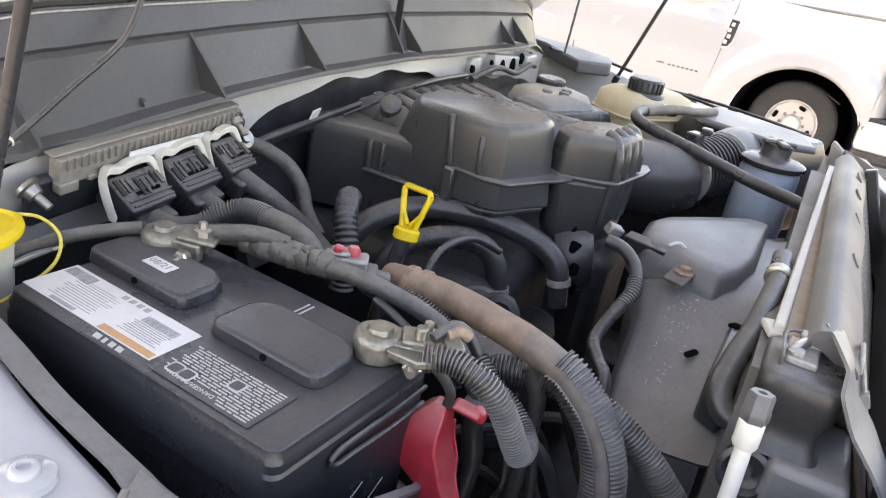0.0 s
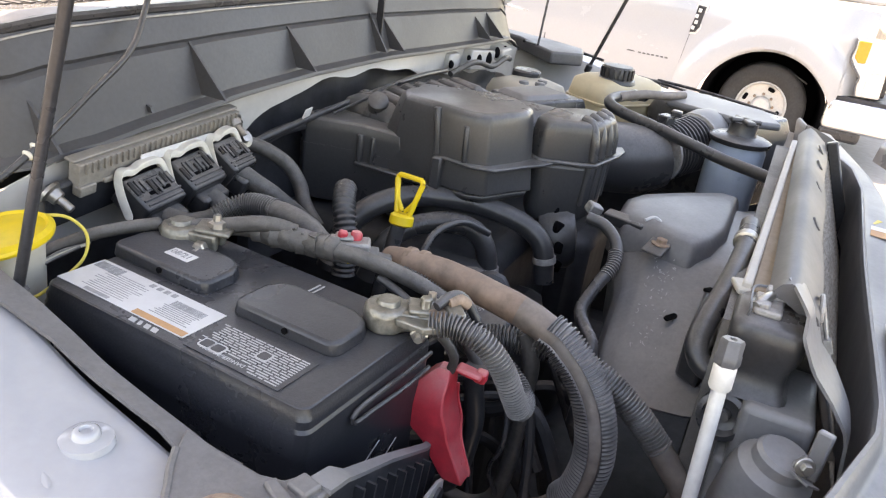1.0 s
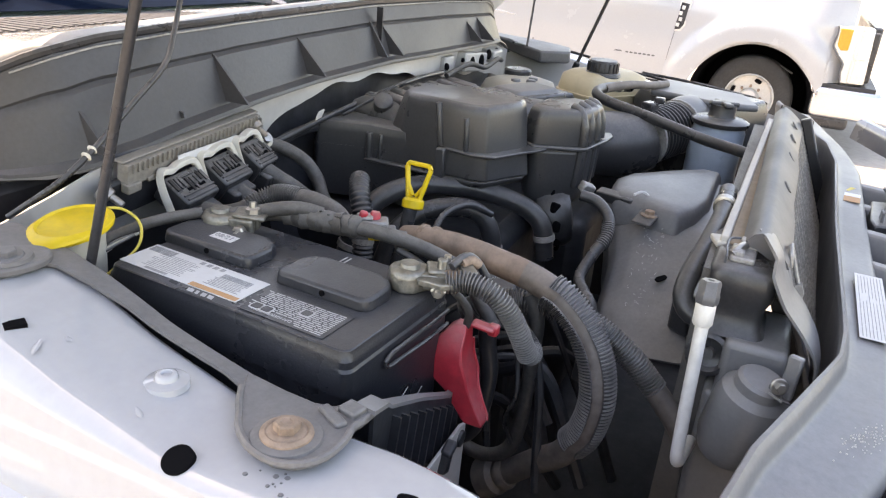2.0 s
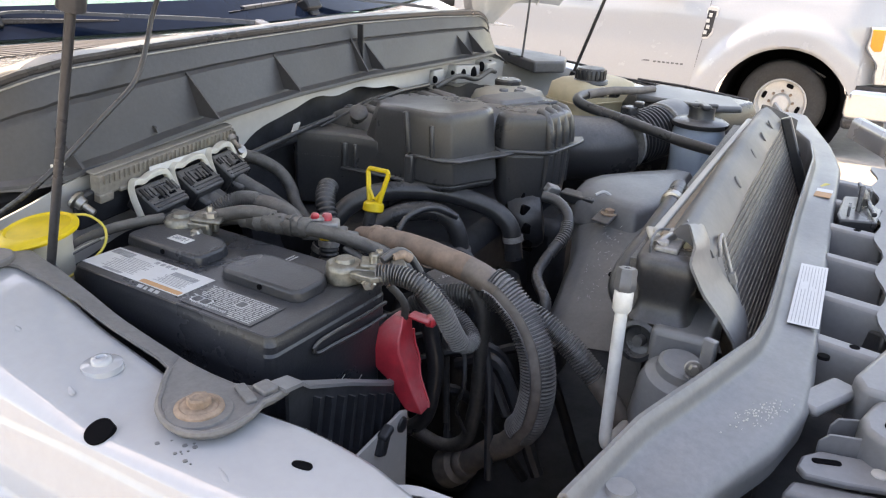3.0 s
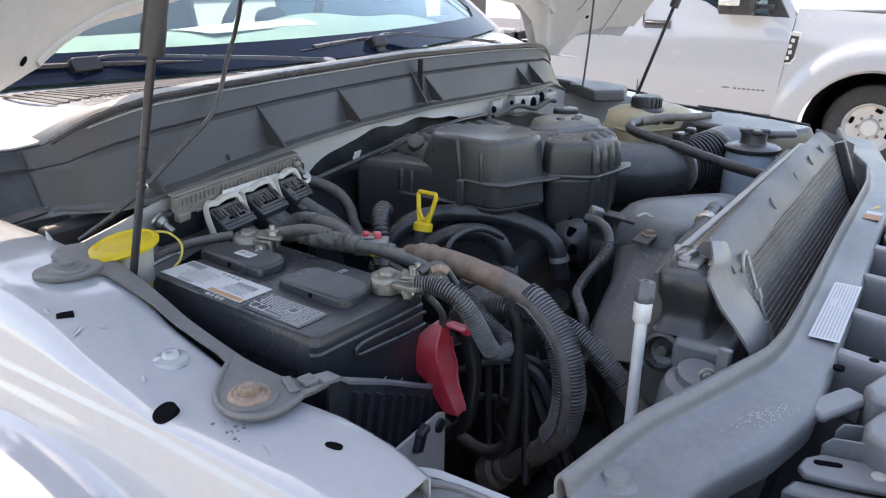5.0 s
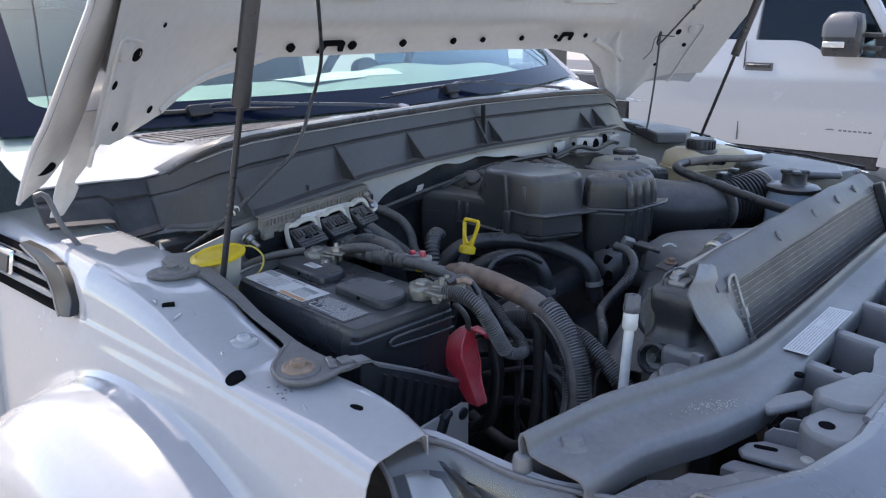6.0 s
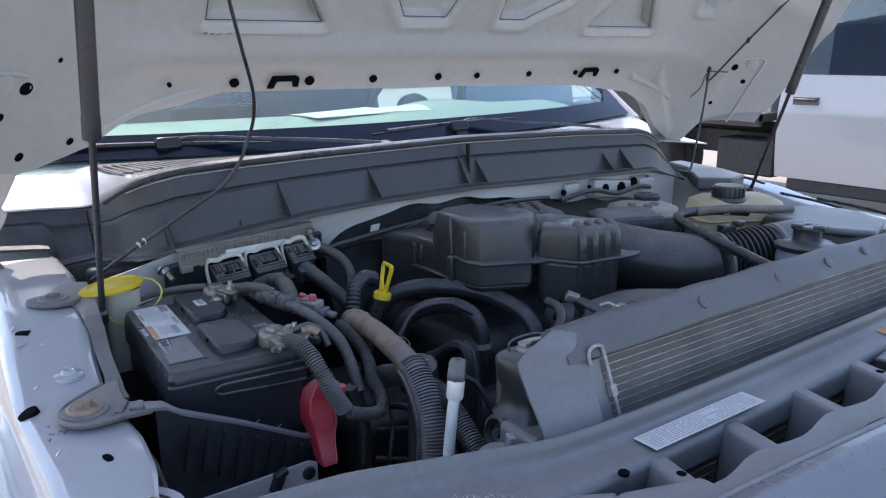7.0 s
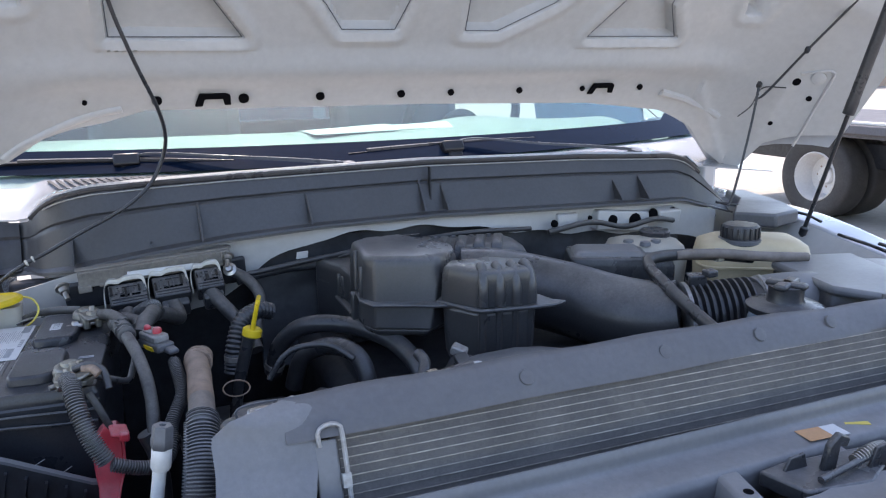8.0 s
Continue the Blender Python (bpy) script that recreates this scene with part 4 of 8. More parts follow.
bat = thing("battery", (0.430, 0.371, 0.91), "black car battery with white label and corroded clamps", "battery")
bm = B()
loft(bm, [[BM @ Vector((x * k, y * k2, z)) for x, y in rounded(0.093, 0.150, 0.008)] for k, k2, z in ((0.95, 0.97, -0.20), (0.955, 0.975, -0.05), (0.955, 0.975, -0.028))])
case = part("case", bm, BATT, bat, "black plastic case")
bm = B()
loft(bm, [[BM @ Vector((x * k, y * k2, z)) for x, y in rounded(0.093, 0.150, 0.010)] for k, k2, z in ((1.0, 1.0, -0.045), (1.0, 1.0, -0.020), (0.985, 0.99, -0.017), (0.985, 0.99, -0.010), (0.965, 0.978, -0.006), (0.955, 0.972, -0.001), (0.94, 0.965, 0.0))])
part("lid", bm, BATT, bat, "black battery lid", smooth=25)
for cx, cy, w, h in ((0.015, 0.092, 0.030, 0.064), (0.012, -0.062, 0.032, 0.058)):
    bm = B()
    o = [(-w, -h + 0.010), (-w + 0.003, -h + 0.003), (-w + 0.010, -h), (w - 0.024, -h), (w - 0.008, -h + 0.007), (w, -h + 0.022), (w, h - 0.022), (w - 0.007, h - 0.007), (w - 0.020, h), (-w + 0.010, h), (-w + 0.003, h - 0.003), (-w, h - 0.010)]
    prism(bm, o, -0.002, 0.0125, BM @ Matrix.Translation((cx, cy, 0)), top=0.955)
    part("vent_cap", bm, BATT, bat, "raised vent cover", 0.0035, seg=3)
    part("vent_hole", lathe(B(), BM @ Vector((cx - w + 0.001, cy - 0.005, 0.006)), BM.to_3x3() @ Vector((-1, 0, 0)), [(0.003, 0), (0.003, 0.002), (0, 0.002)], 10), SHADE_BLACK, bat)


def flat(poly, m, material, parent, name, label="", h=0.0006):
    return part(name, prism(B(), poly, 0.0, h, m), material, parent, label, smooth=0)


def rect(w, h, cx=0.0, cy=0.0):
    return [(cx - w / 2, cy - h / 2), (cx + w / 2, cy - h / 2), (cx + w / 2, cy + h / 2), (cx - w / 2, cy + h / 2)]


lm = BM @ pose(-0.052, 0.068, 0.0003, 0, 0, 90)
lab = flat(rect(0.155, 0.050), lm, LABEL, bat, "label", "white printed paper label")
lm2 = lm @ Matrix.Translation((0, 0, 0.0006))
flat(rect(0.060, 0.007, -0.046, 0.0205), lm2, ORANGE, lab, "stripe", "orange stripe", 0.0003)
rng = random.Random(3)
for i in range(11):
    flat(rect(0.058 - 0.022 * rng.random(), 0.0006, 0.028, 0.017 - i * 0.0030), lm2, INK, lab, "print_bar", "", 0.0003)
for i in range(26):
    flat(rect(0.0004 + 0.0005 * rng.random(), 0.011, 0.043 + i * 0.00125, -0.016), lm2, INK, lab, "barcode_bar", "", 0.0003)
for i in range(30):
    flat(rect(0.0004 + 0.0005 * rng.random(), 0.009, -0.066 + i * 0.00125, -0.010), lm2, INK, lab, "barcode_bar", "", 0.0003)
for i in range(7):
    flat(rect(0.034 + 0.010 * rng.random(), 0.0009, -0.046, 0.012 - i * 0.0026), lm2, INK, lab, "print_bar", "", 0.0003)
for i in range(4):
    flat(rect(0.0055, 0.0055, 0.006 - i * 0.009, -0.019), lm2, INK, lab, "print_block", "", 0.0003)
flat(rect(0.030, 0.0040, 0.030, 0.0215), lm2, INK, lab, "print_bar", "", 0.0003)
tm = BM @ pose(-0.058, -0.066, 0.0004, 0, 0, 90)
warn = flat(rect(0.098, 0.050), tm, BATT, bat, "warning_panel", "black panel with white warning print")
tm2 = tm @ Matrix.Translation((0, 0, 0.0006))
for r in range(14):
    x = -0.044
    while x < 0.040:
        w = 0.004 + 0.009 * rng.random()
        if not (r < 6 and 0.016 < x < 0.034) and not (r < 3 and x > -0.016):
            flat(rect(min(w, 0.045 - x), 0.0012, x + w / 2, 0.021 - r * 0.0031), tm2, INKW, warn, "print_bar", "", 0.0003)
        x += w + 0.0018
for cx, cy in ((0.036, 0.012), (0.024, 0.012), (-0.010, -0.004)):
    part("print_ring", prism(B(), rounded(0.0065, 0.0065, 0.003), 0, 0.0004, tm2 @ Matrix.Translation((cx, cy, 0))), INKW, warn)
    part("print_ring", prism(B(), rounded(0.0048, 0.0048, 0.002), 0.0004, 0.0007, tm2 @ Matrix.Translation((cx, cy, 0))), BATT, warn)
writing("danger_text", "DANGER/POISON", 0.0058, tm2 @ pose(0.014, 0.0175, 0.0, 0, 0, 0), INKW, bat, "white print DANGER/POISON")
for i, w in enumerate((0.012, 0.006, 0.009, 0.010)):
    w *= 0.6
    flat([(-w / 2, -0.0028), (w / 2, -0.0028), (w / 2 - 0.002, 0.0028), (-w / 2 - 0.002, 0.0028)], lm @ Matrix.Translation((-0.026 - i * 0.0085, 0.031, 0)), INKW, bat, "logo_bar", "white printed bar")
tg = BM @ pose(0.012, 0.087, 0.0127, 0, 0, 90)
tag = flat(rect(0.030, 0.015), tg, LABEL, bat, "date_tag", "white date sticker")
writing("date_text", "08/21", 0.011, tg @ pose(0, 0, 0.0008, 0, 0, 180), INK, tag)
for i in range(2):
    flat(rect(0.020, 0.0016, 0.066, -0.03 - 0.005 * i), BM @ pose(0, 0, 0.0004, 0, 0, 0), INKW, bat, "print_bar")
# rope handle and scratches on the short side
bm = B()
hm = BM @ pose(0.0, -0.152, -0.055, 90, 0, 0)
tube(bm, [hm @ Vector(p) for p in ((0.088, 0.026, 0.0), (0.04, 0.028, 0.002), (-0.01, 0.029, 0.002), (-0.030, 0.028, 0.002), (-0.037, 0.022, 0.002), (-0.030, 0.016, 0.002), (-0.01, 0.015, 0.002), (0.04, 0.012, 0.002), (0.088, 0.010, 0.0))], 0.0022, 8, 0.004)
part("carry_handle", bm, RUBBER, bat, "black moulded carry handle")
for i, (a, b) in enumerate((((-0.09, -0.082), (-0.062, -0.066)), ((-0.055, -0.075), (0.02, -0.035)), ((-0.01, -0.088), (0.05, -0.05)))):
    bm = B()
    rod(bm, hm @ Vector((a[0], a[1], -0.0040)), hm @ Vector((b[0], b[1], -0.0040)), 0.0005, n=6)
    part("scratch", bm, INKW, bat, "pale scuff")


def clamp_at(name, x, y, toward, label):
    c = thing(name, BM @ Vector((x, y, 0)), label, "battery clamp", "battery clamps")
    p = BM @ Vector((x, y, 0.0))
    d = Vector((*toward, 0)).normalized()
    s = Vector((-d.y, d.x, 0))
    part("post", lathe(B(), p, (0, 0, 1), [(0.0125, 0), (0.0110, 0.024), (0.0095, 0.0265), (0, 0.0265)], 20), LEAD, c, "lead battery post")

    def crust(bm, k):
        for q in bm.verts:
            q.co += Vector((noise.noise(q.co * 160), noise.noise(q.co * 150 + Vector((4, 0, 0))), noise.noise(q.co * 170 + Vector((0, 9, 0))))) * k
        return bm

    bm = lathe(B(), p, (0, 0, 1), [(0.0205, 0.001), (0.0215, 0.004), (0.0205, 0.010), (0.0212, 0.015), (0.0195, 0.0205), (0.0165, 0.0225), (0.0118, 0.0225)], 22)
    part("clamp", crust(bm, 0.0016), LEAD, c, "corroded lead clamp", smooth=60)
    q = p + d * 0.026
    m = Matrix.Translation((q.x, q.y, q.z + 0.010)) @ Euler((0, 0, math.atan2(d.y, d.x))).to_matrix().to_4x4()
    for o in (0.009, -0.009):
        part("jaw", box(B(), (0, o, 0.002), (0.034, 0.010, 0.018), (0, 0, 0), m), LEAD, c, "corroded clamp jaw", 0.003, seg=3)
    part("lug", box(B(), (0.010, 0.0, 0.013), (0.036, 0.026, 0.005), (0, 4, 8), m), LEAD, c, "flattened cable lug", 0.002)
    part("nut", lathe(B(), m @ Vector((0.012, 0.001, 0.014)), (0.05, 0.05, 1), [(0.0085, 0), (0.0085, 0.006), (0.0065, 0.0075), (0.0042, 0.0075), (0.0040, 0.014), (0, 0.0145)], 6), STEEL, c, "zinc nut", smooth=25)
    a, b = q + d * 0.006 - s * 0.030 + Vector((0, 0, 0.010)), q + d * 0.006 + s * 0.020 + Vector((0, 0, 0.010))
    bm = rod(B(), a - s * 0.006, b, 0.0034, n=10)
    lathe(bm, a + s * 0.010, -s, [(0.0080, 0), (0.0080, 0.007), (0.0062, 0.0085), (0.0045, 0.0085)], 6)
    part("bolt", bm, STEEL, c, "zinc bolt", smooth=30)
    return c, q, d


clamp_at("battery_clamp", 0.050, 0.128, (0.25, -0.97), "corroded negative battery clamp on its post")
cp, q, d = clamp_at("battery_clamp", 0.058, -0.118, (0.35, -0.93), "corroded positive battery clamp on its post")
bm = B()
prism(bm, [(0.462, 0.232), (0.500, 0.246), (0.512, 0.215), (0.500, 0.190), (0.478, 0.188), (0.462, 0.205)], 1.124, 1.131)
lathe(bm, (0.486, 0.216, 1.13), (0, 0, 1), [(0.010, 0), (0.010, 0.005), (0.006, 0.006), (0.006, 0.018), (0, 0.018)], 6)
part("lug", bm, LEAD, cp, "stacked cable lugs", 0.0015)
part("lug", boxes(((0.490, 0.205, 1.135), (0.022, 0.03, 0.006), (0, 0, -30))), RUST, cp, "reddened copper lug", 0.002)
part("lug", boxes(((0.500, 0.196, 1.139), (0.016, 0.034, 0.005), (6, 0, -48))), LEAD, cp, "stacked cable lug", 0.002)
part("sheath", tube(B(), [(0.497, 0.200, 1.143), (0.508, 0.194, 1.144), (0.515, 0.188, 1.138)], 0.0055, 10, 0.004), RUST, cp, "reddened crimp of the cable lug")

# battery tray wall: a dark ribbed plastic side with a grey top rim
tray = thing("battery_tray", (0.40, 0.18, 0.95), "dark ribbed battery tray wall with grey rim", "battery tray")
bm = B()
A, C = Vector((0.296, 0.190, 1.096)), Vector((0.506, 0.200, 0.984))
loft(bm, [[p + Vector(o) for o in ((0, 0, 0), (0, 0, -0.16), (0.0, -0.004, -0.16), (0.0, -0.004, 0))] for p in (A, A.lerp(C, 0.5), C)])
part("wall", bm, DARK, tray, smooth=0)
bm = B()
path = [(A + Vector((-0.012, 0.002, 0.004)), 0.013), (A + Vector((0.010, 0, 0)), 0.012), (A.lerp(C, 0.14), 0.007), (A.lerp(C, 0.5) + Vector((0, 0, 0.002)), 0.0052), (A.lerp(C, 0.93), 0.0045), (C + Vector((0.0, 0, 0.004)), 0.004), (C + Vector((0.009, 0.004, 0.014)), 0.003)]
loft(bm, [[p + Vector(o) for o in ((0, -w, 0), (0, w * 0.4, 0.002), (0, w * 0.4, -0.002), (0, -w, -0.004))] for p, w in path])
part("rim", bm, GREY, tray, "grey top rim")
for i in range(9):
    p = A.lerp(C, 0.16 + i * 0.10)
    part("rib", boxes((p + Vector((0, -0.007, -0.045)), (0.003, 0.010, 0.06), (0, 12, 0))), DARK, tray)
whole("apron_panel", prism(B(), [(0.325, 0.962), (0.40, 0.962), (0.485, 0.964), (0.498, 0.958), (0.498, 0.75), (0.325, 0.75)], 0.176, 0.180, axis="y"), PRIMER, "pale grey metal panel beside the tray", "panel", bevel=0.001)
part("clip", boxes(((0.437, 0.173, 0.950), (0.016, 0.010, 0.026), (0, 25, 0)), ((0.442, 0.172, 0.962), (0.020, 0.012, 0.010), (0, -20, 0))), DARK, tray, "black push clip", 0.003)
part("grommet", lathe(B(), (0.484, 0.177, 0.947), (0, -1, 0), [(0.010, 0), (0.009, 0.004), (0.005, 0.005), (0, 0.005)], 14), DARK, tray, "black rubber grommet")

# red terminal cover hanging off the cable
rc = thing("terminal_cover", (0.50, 0.18, 0.97), "faded red plastic terminal cover hanging open", "terminal cover")
bm = B()
sec = [(0.520, 0.200, 1.066, 0.008, 0.006), (0.519, 0.203, 1.058, 0.014, 0.012), (0.516, 0.208, 1.044, 0.019, 0.018), (0.514, 0.209, 1.028, 0.021, 0.0215), (0.514, 0.204, 1.010, 0.020, 0.0235), (0.513, 0.199, 1.000, 0.018, 0.0205), (0.512, 0.191, 0.990, 0.015, 0.0160), (0.510, 0.182, 0.976, 0.013, 0.0145), (0.508, 0.172, 0.962, 0.012, 0.0125), (0.507, 0.169, 0.957, 0.010, 0.0105)]
loft(bm, [[Vector((cx + a * rx * 0.85, cy + b * ry * 0.96, z)) for a, b in rounded(1.0, 1.0, 0.10, 1)] for cx, cy, z, rx, ry in sec])
part("shell", bm, RED, rc, "faded red shell", 0.0012, 24)
part("edge_lip", tube(B(), [(cx + rx * 0.90, cy - ry * 0.96, z) for cx, cy, z, rx, ry in sec[2:]], 0.0016, 6, 0.004), RED, rc, "thin rolled edge")
bm = B()
tube(bm, [(0.500, 0.205, 1.108), (0.508, 0.196, 1.094), (0.514, 0.192, 1.080), (0.520, 0.196, 1.062)], 0.0045, 10, 0.004)
part("strap", bm, TAPE, rc, "dirty grey strap")
part("tongue", boxes(((0.530, 0.180, 1.062), (0.022, 0.026, 0.006), (10, 12, 10)), ((0.536, 0.170, 1.058), (0.012, 0.012, 0.013))), RED, rc, "bright red flap", 0.003)

# ---- hoses and looms ----
def hose(name, pts, r, material, label, category="hose", ribs=None, n=12, wob=0.03, group=""):
    bm = tube(B(), pts, r, n, ribs=ribs, wob=0 if ribs else wob)
    return tagged(part(name, bm, material, smooth=60), label, category, group)


main = thing("radiator_hose", (0.62, 0.15, 0.9), "fat weathered brown hose bowed over the bay", "hose")
MAIN = [(0.648, 0.335, 1.088), (0.636, 0.300, 1.097), (0.636, 0.252, 1.098), (0.633, 0.204, 1.093), (0.630, 0.158, 1.085), (0.625, 0.118, 1.070), (0.620, 0.088, 1.043), (0.613, 0.067, 1.008), (0.606, 0.058, 0.965), (0.608, 0.065, 0.920), (0.618, 0.090, 0.872), (0.636, 0.125, 0.833), (0.645, 0.160, 0.795), (0.650, 0.185, 0.772)]
hz = part("hose", tube(B(), MAIN, 0.0165, 16, wob=0.04), BROWN, main, "sun-baked brown and grey rubber", smooth=60)
hz.data.materials.append(HOSEMID)
hz.data.materials.append(BROWNGREY)
for p in hz.data.polygons:
    c = p.center + Vector((0, 0.02 * noise.noise(p.center * 30), 0))
    p.material_index = 0 if c.y > 0.17 and c.z > 1.0 else 1 if c.y > 0.125 and c.z > 1.0 else 2
part("end_fitting", lathe(B(), (0.644, 0.158, 0.797), (0.15, 0.72, -0.6), [(0.019, 0), (0.022, 0.005), (0.022, 0.012), (0.019, 0.016), (0.026, 0.022), (0.028, 0.045), (0.022, 0.05), (0, 0.05)], 20), BROWNGREY, main, "dusty moulded end")
for k in (0.0, 0.016):
    bm = lathe(B(), Vector((0.640, 0.312 - k, 1.0945 + k * 0.05)), (-0.05, -1, 0.08), [(0.0172, 0), (0.0192, 0.002), (0.0192, 0.008), (0.0172, 0.010)], 20)
    part("clamp_ring", bm, RUST, main, "tan hose clamp")
# split sleeve round its bow, with the slit towards the fender
SLV = spline([(0.6275, 0.137, 1.078), (0.625, 0.118, 1.070), (0.620, 0.088, 1.043), (0.613, 0.067, 1.008), (0.606, 0.058, 0.965), (0.608, 0.065, 0.920), (0.613, 0.078, 0.895)], 0.0010)
loops = []
for i, q in enumerate(SLV):
    d = (SLV[min(i + 1, len(SLV) - 1)] - SLV[max(i - 1, 0)]).normalized()
    s_ = i / (len(SLV) - 1)
    f = Vector((-0.80, 0.05, 0.55)) + (Vector((0.62, 0.14, 0.97)) - q).normalized() * (0.35 - 0.85 * s_)
    f = (f - d * f.dot(d)).normalized()
    w = d.cross(f)
    rr = 0.0205 + (0.0014 if i % 4 < 2 else -0.0014)
    arc = [0.36 + (2 * math.pi - 0.72) * k / 19 for k in range(20)]
    loops.append([q + (f * math.cos(a) + w * math.sin(a)) * rr for a in arc] + [q + (f * math.cos(a) + w * math.sin(a)) * 0.0172 for a in arc[::-1]])
part("split_sleeve", loft(B(), loops), SLEEVE, main, "grey corrugated split sleeve", smooth=60)
hose("loom", [(0.477, 0.206, 1.128), (0.483, 0.188, 1.131), (0.485, 0.168, 1.128), (0.488, 0.152, 1.118), (0.493, 0.140, 1.102), (0.499, 0.132, 1.084), (0.507, 0.127, 1.066), (0.516, 0.123, 1.050)], 0.0100, SLEEVE, "grey corrugated loom from the positive clamp", "cable loom", (0.0034, 0.0013), 14, group="looms")
hose("loom", [(0.607, 0.300, 1.098), (0.609, 0.275, 1.093), (0.611, 0.252, 1.083), (0.611, 0.235, 1.076), (0.606, 0.217, 1.070), (0.600, 0.200, 1.066), (0.592, 0.182, 1.055), (0.590, 0.156, 1.040), (0.576, 0.134, 1.029), (0.550, 0.125, 1.034), (0.520, 0.122, 1.047)], 0.0078, SLEEVE, "thin corrugated loom beside the big hose", "cable loom", (0.0033, 0.0011), 12, group="looms")
hose("loom", [(0.625, 0.240, 1.020), (0.632, 0.214, 1.038), (0.640, 0.182, 1.046), (0.648, 0.150, 1.046), (0.655, 0.115, 1.042), (0.650, 0.075, 1.034), (0.648, 0.035, 1.010), (0.648, 0.000, 0.978)], 0.0135, SLEEVE, "wide corrugated sleeve on a cooler pipe", "cable loom", (0.0038, 0.0015), 14, group="looms")
hose("cooler_pipe", [(0.648, 0.003, 0.980), (0.648, -0.022, 0.952), (0.648, -0.048, 0.915), (0.648, -0.07, 0.86)], 0.0135, BROWNGREY, "grey pipe leaving its corrugated sleeve", "pipe")
hose("cable", [(0.560, 0.185, 1.050), (0.570, 0.186, 1.020), (0.575, 0.181, 0.980), (0.575, 0.184, 0.939), (0.575, 0.193, 0.898), (0.575, 0.216, 0.873), (0.57, 0.25, 0.85)], 0.0105, RUBBER, "black taped cable below the red cover", "cable", wob=0.06, group="looms")
hose("cable", [(0.64, 0.165, 1.06), (0.64, 0.151, 1.031), (0.64, 0.149, 0.980), (0.64, 0.150, 0.922), (0.64, 0.153, 0.877), (0.64, 0.164, 0.833), (0.64, 0.198, 0.814), (0.64, 0.241, 0.823), (0.63, 0.28, 0.85)], 0.0095, TAPE, "dusty taped harness hanging behind the hose", "cable", wob=0.10, group="looms")
hose("wire", [(0.60, 0.170, 1.045), (0.61, 0.160, 0.99), (0.60, 0.152, 0.945), (0.61, 0.165, 0.90), (0.62, 0.155, 0.86)], 0.0028, RUBBER, "thin black wire beside the harness", "wire", n=6)
cable = thing("battery_cable", (0.53, 0.35, 1.1), "thick taped battery cable along the battery", "cable")
CAB = [(0.478, 0.500, 1.127), (0.510, 0.475, 1.130), (0.532, 0.440, 1.130), (0.540, 0.400, 1.130), (0.546, 0.360, 1.130), (0.553, 0.320, 1.128), (0.560, 0.285, 1.122), (0.566, 0.250, 1.112), (0.570, 0.225, 1.098), (0.572, 0.205, 1.075), (0.57, 0.18, 1.04)]
part("cable", tube(B(), CAB, 0.0085, 12, wob=0.08), TAPE, cable, "cloth-taped cable")
for i in range(9):
    p = Vector((0.534, 0.430, 1.1305)).lerp(Vector((0.548, 0.355, 1.1300)), i / 8)
    bm = lathe(B(), p, (0.18 + 0.2 * rng.random() - 0.1, -1, 0.3 * rng.random() - 0.15), [(0.0098, -0.006), (0.0118 + 0.002 * rng.random(), -0.005), (0.0112 + 0.003 * rng.random(), 0.005 + 0.003 * rng.random()), (0.0095, 0.0085)], 14)
    for q in bm.verts:
        q.co += Vector((noise.noise(q.co * 130), noise.noise(q.co * 140 + Vector((5, 0, 0))), noise.noise(q.co * 150))) * 0.0022
    part("tape_turn", bm, TAPE, cable, "ragged turn of grey tape", smooth=60)
for i in range(5):
    p = Vector((0.538, 0.418 - 0.012 * i, 1.141))
    part("tape_tail", boxes((p, (0.012, 0.003, 0.002), (30 * rng.random(), 40 * rng.random(), 90 * rng.random()))), TAPE, cable, "loose tape end")
part("branch", tube(B(), [(0.500, 0.485, 1.126), (0.520, 0.440, 1.140), (0.533, 0.415, 1.142), (0.545, 0.395, 1.136)], 0.0085, 10, wob=0.05), TAPE, cable)
part("branch", tube(B(), [(0.556, 0.300, 1.112), (0.552, 0.275, 1.106), (0.545, 0.25, 1.10), (0.52, 0.225, 1.118), (0.50, 0.215, 1.13)], 0.0045, 10), RUBBER, cable)
part("branch", tube(B(), [(0.486, 0.206, 1.142), (0.505, 0.200, 1.148), (0.520, 0.193, 1.140), (0.525, 0.180, 1.12)], 0.0045, 10), RUBBER, cable)
hose("loom", [(0.565, 0.514, 1.112), (0.577, 0.504, 1.121), (0.588, 0.490, 1.128), (0.590, 0.472, 1.131), (0.588, 0.452, 1.132)], 0.0115, SLEEVE, "corrugated loom from the control module", "cable loom", (0.0034, 0.0013), 12, group="looms")
hose("cable", [(0.588, 0.455, 1.131), (0.584, 0.430, 1.132), (0.575, 0.405, 1.132), (0.572, 0.391, 1.128), (0.565, 0.375, 1.12)], 0.0125, TAPE, "lumpy taped grey wiring bundle", "cable", wob=0.08, group="looms")
hose("cable", [(0.53, 0.50, 1.112), (0.55, 0.475, 1.118), (0.565, 0.45, 1.118), (0.565, 0.42, 1.118), (0.56, 0.395, 1.122)], 0.010, TAPE, "lumpy taped grey wiring bundle", "cable", wob=0.08, group="looms")
hose("cable", [(0.37, 0.585, 1.095), (0.40, 0.570, 1.112), (0.43, 0.550, 1.124), (0.46, 0.532, 1.128), (0.482, 0.515, 1.130)], 0.0065, TAPE, "taped negative cable behind the battery", "cable", wob=0.06)
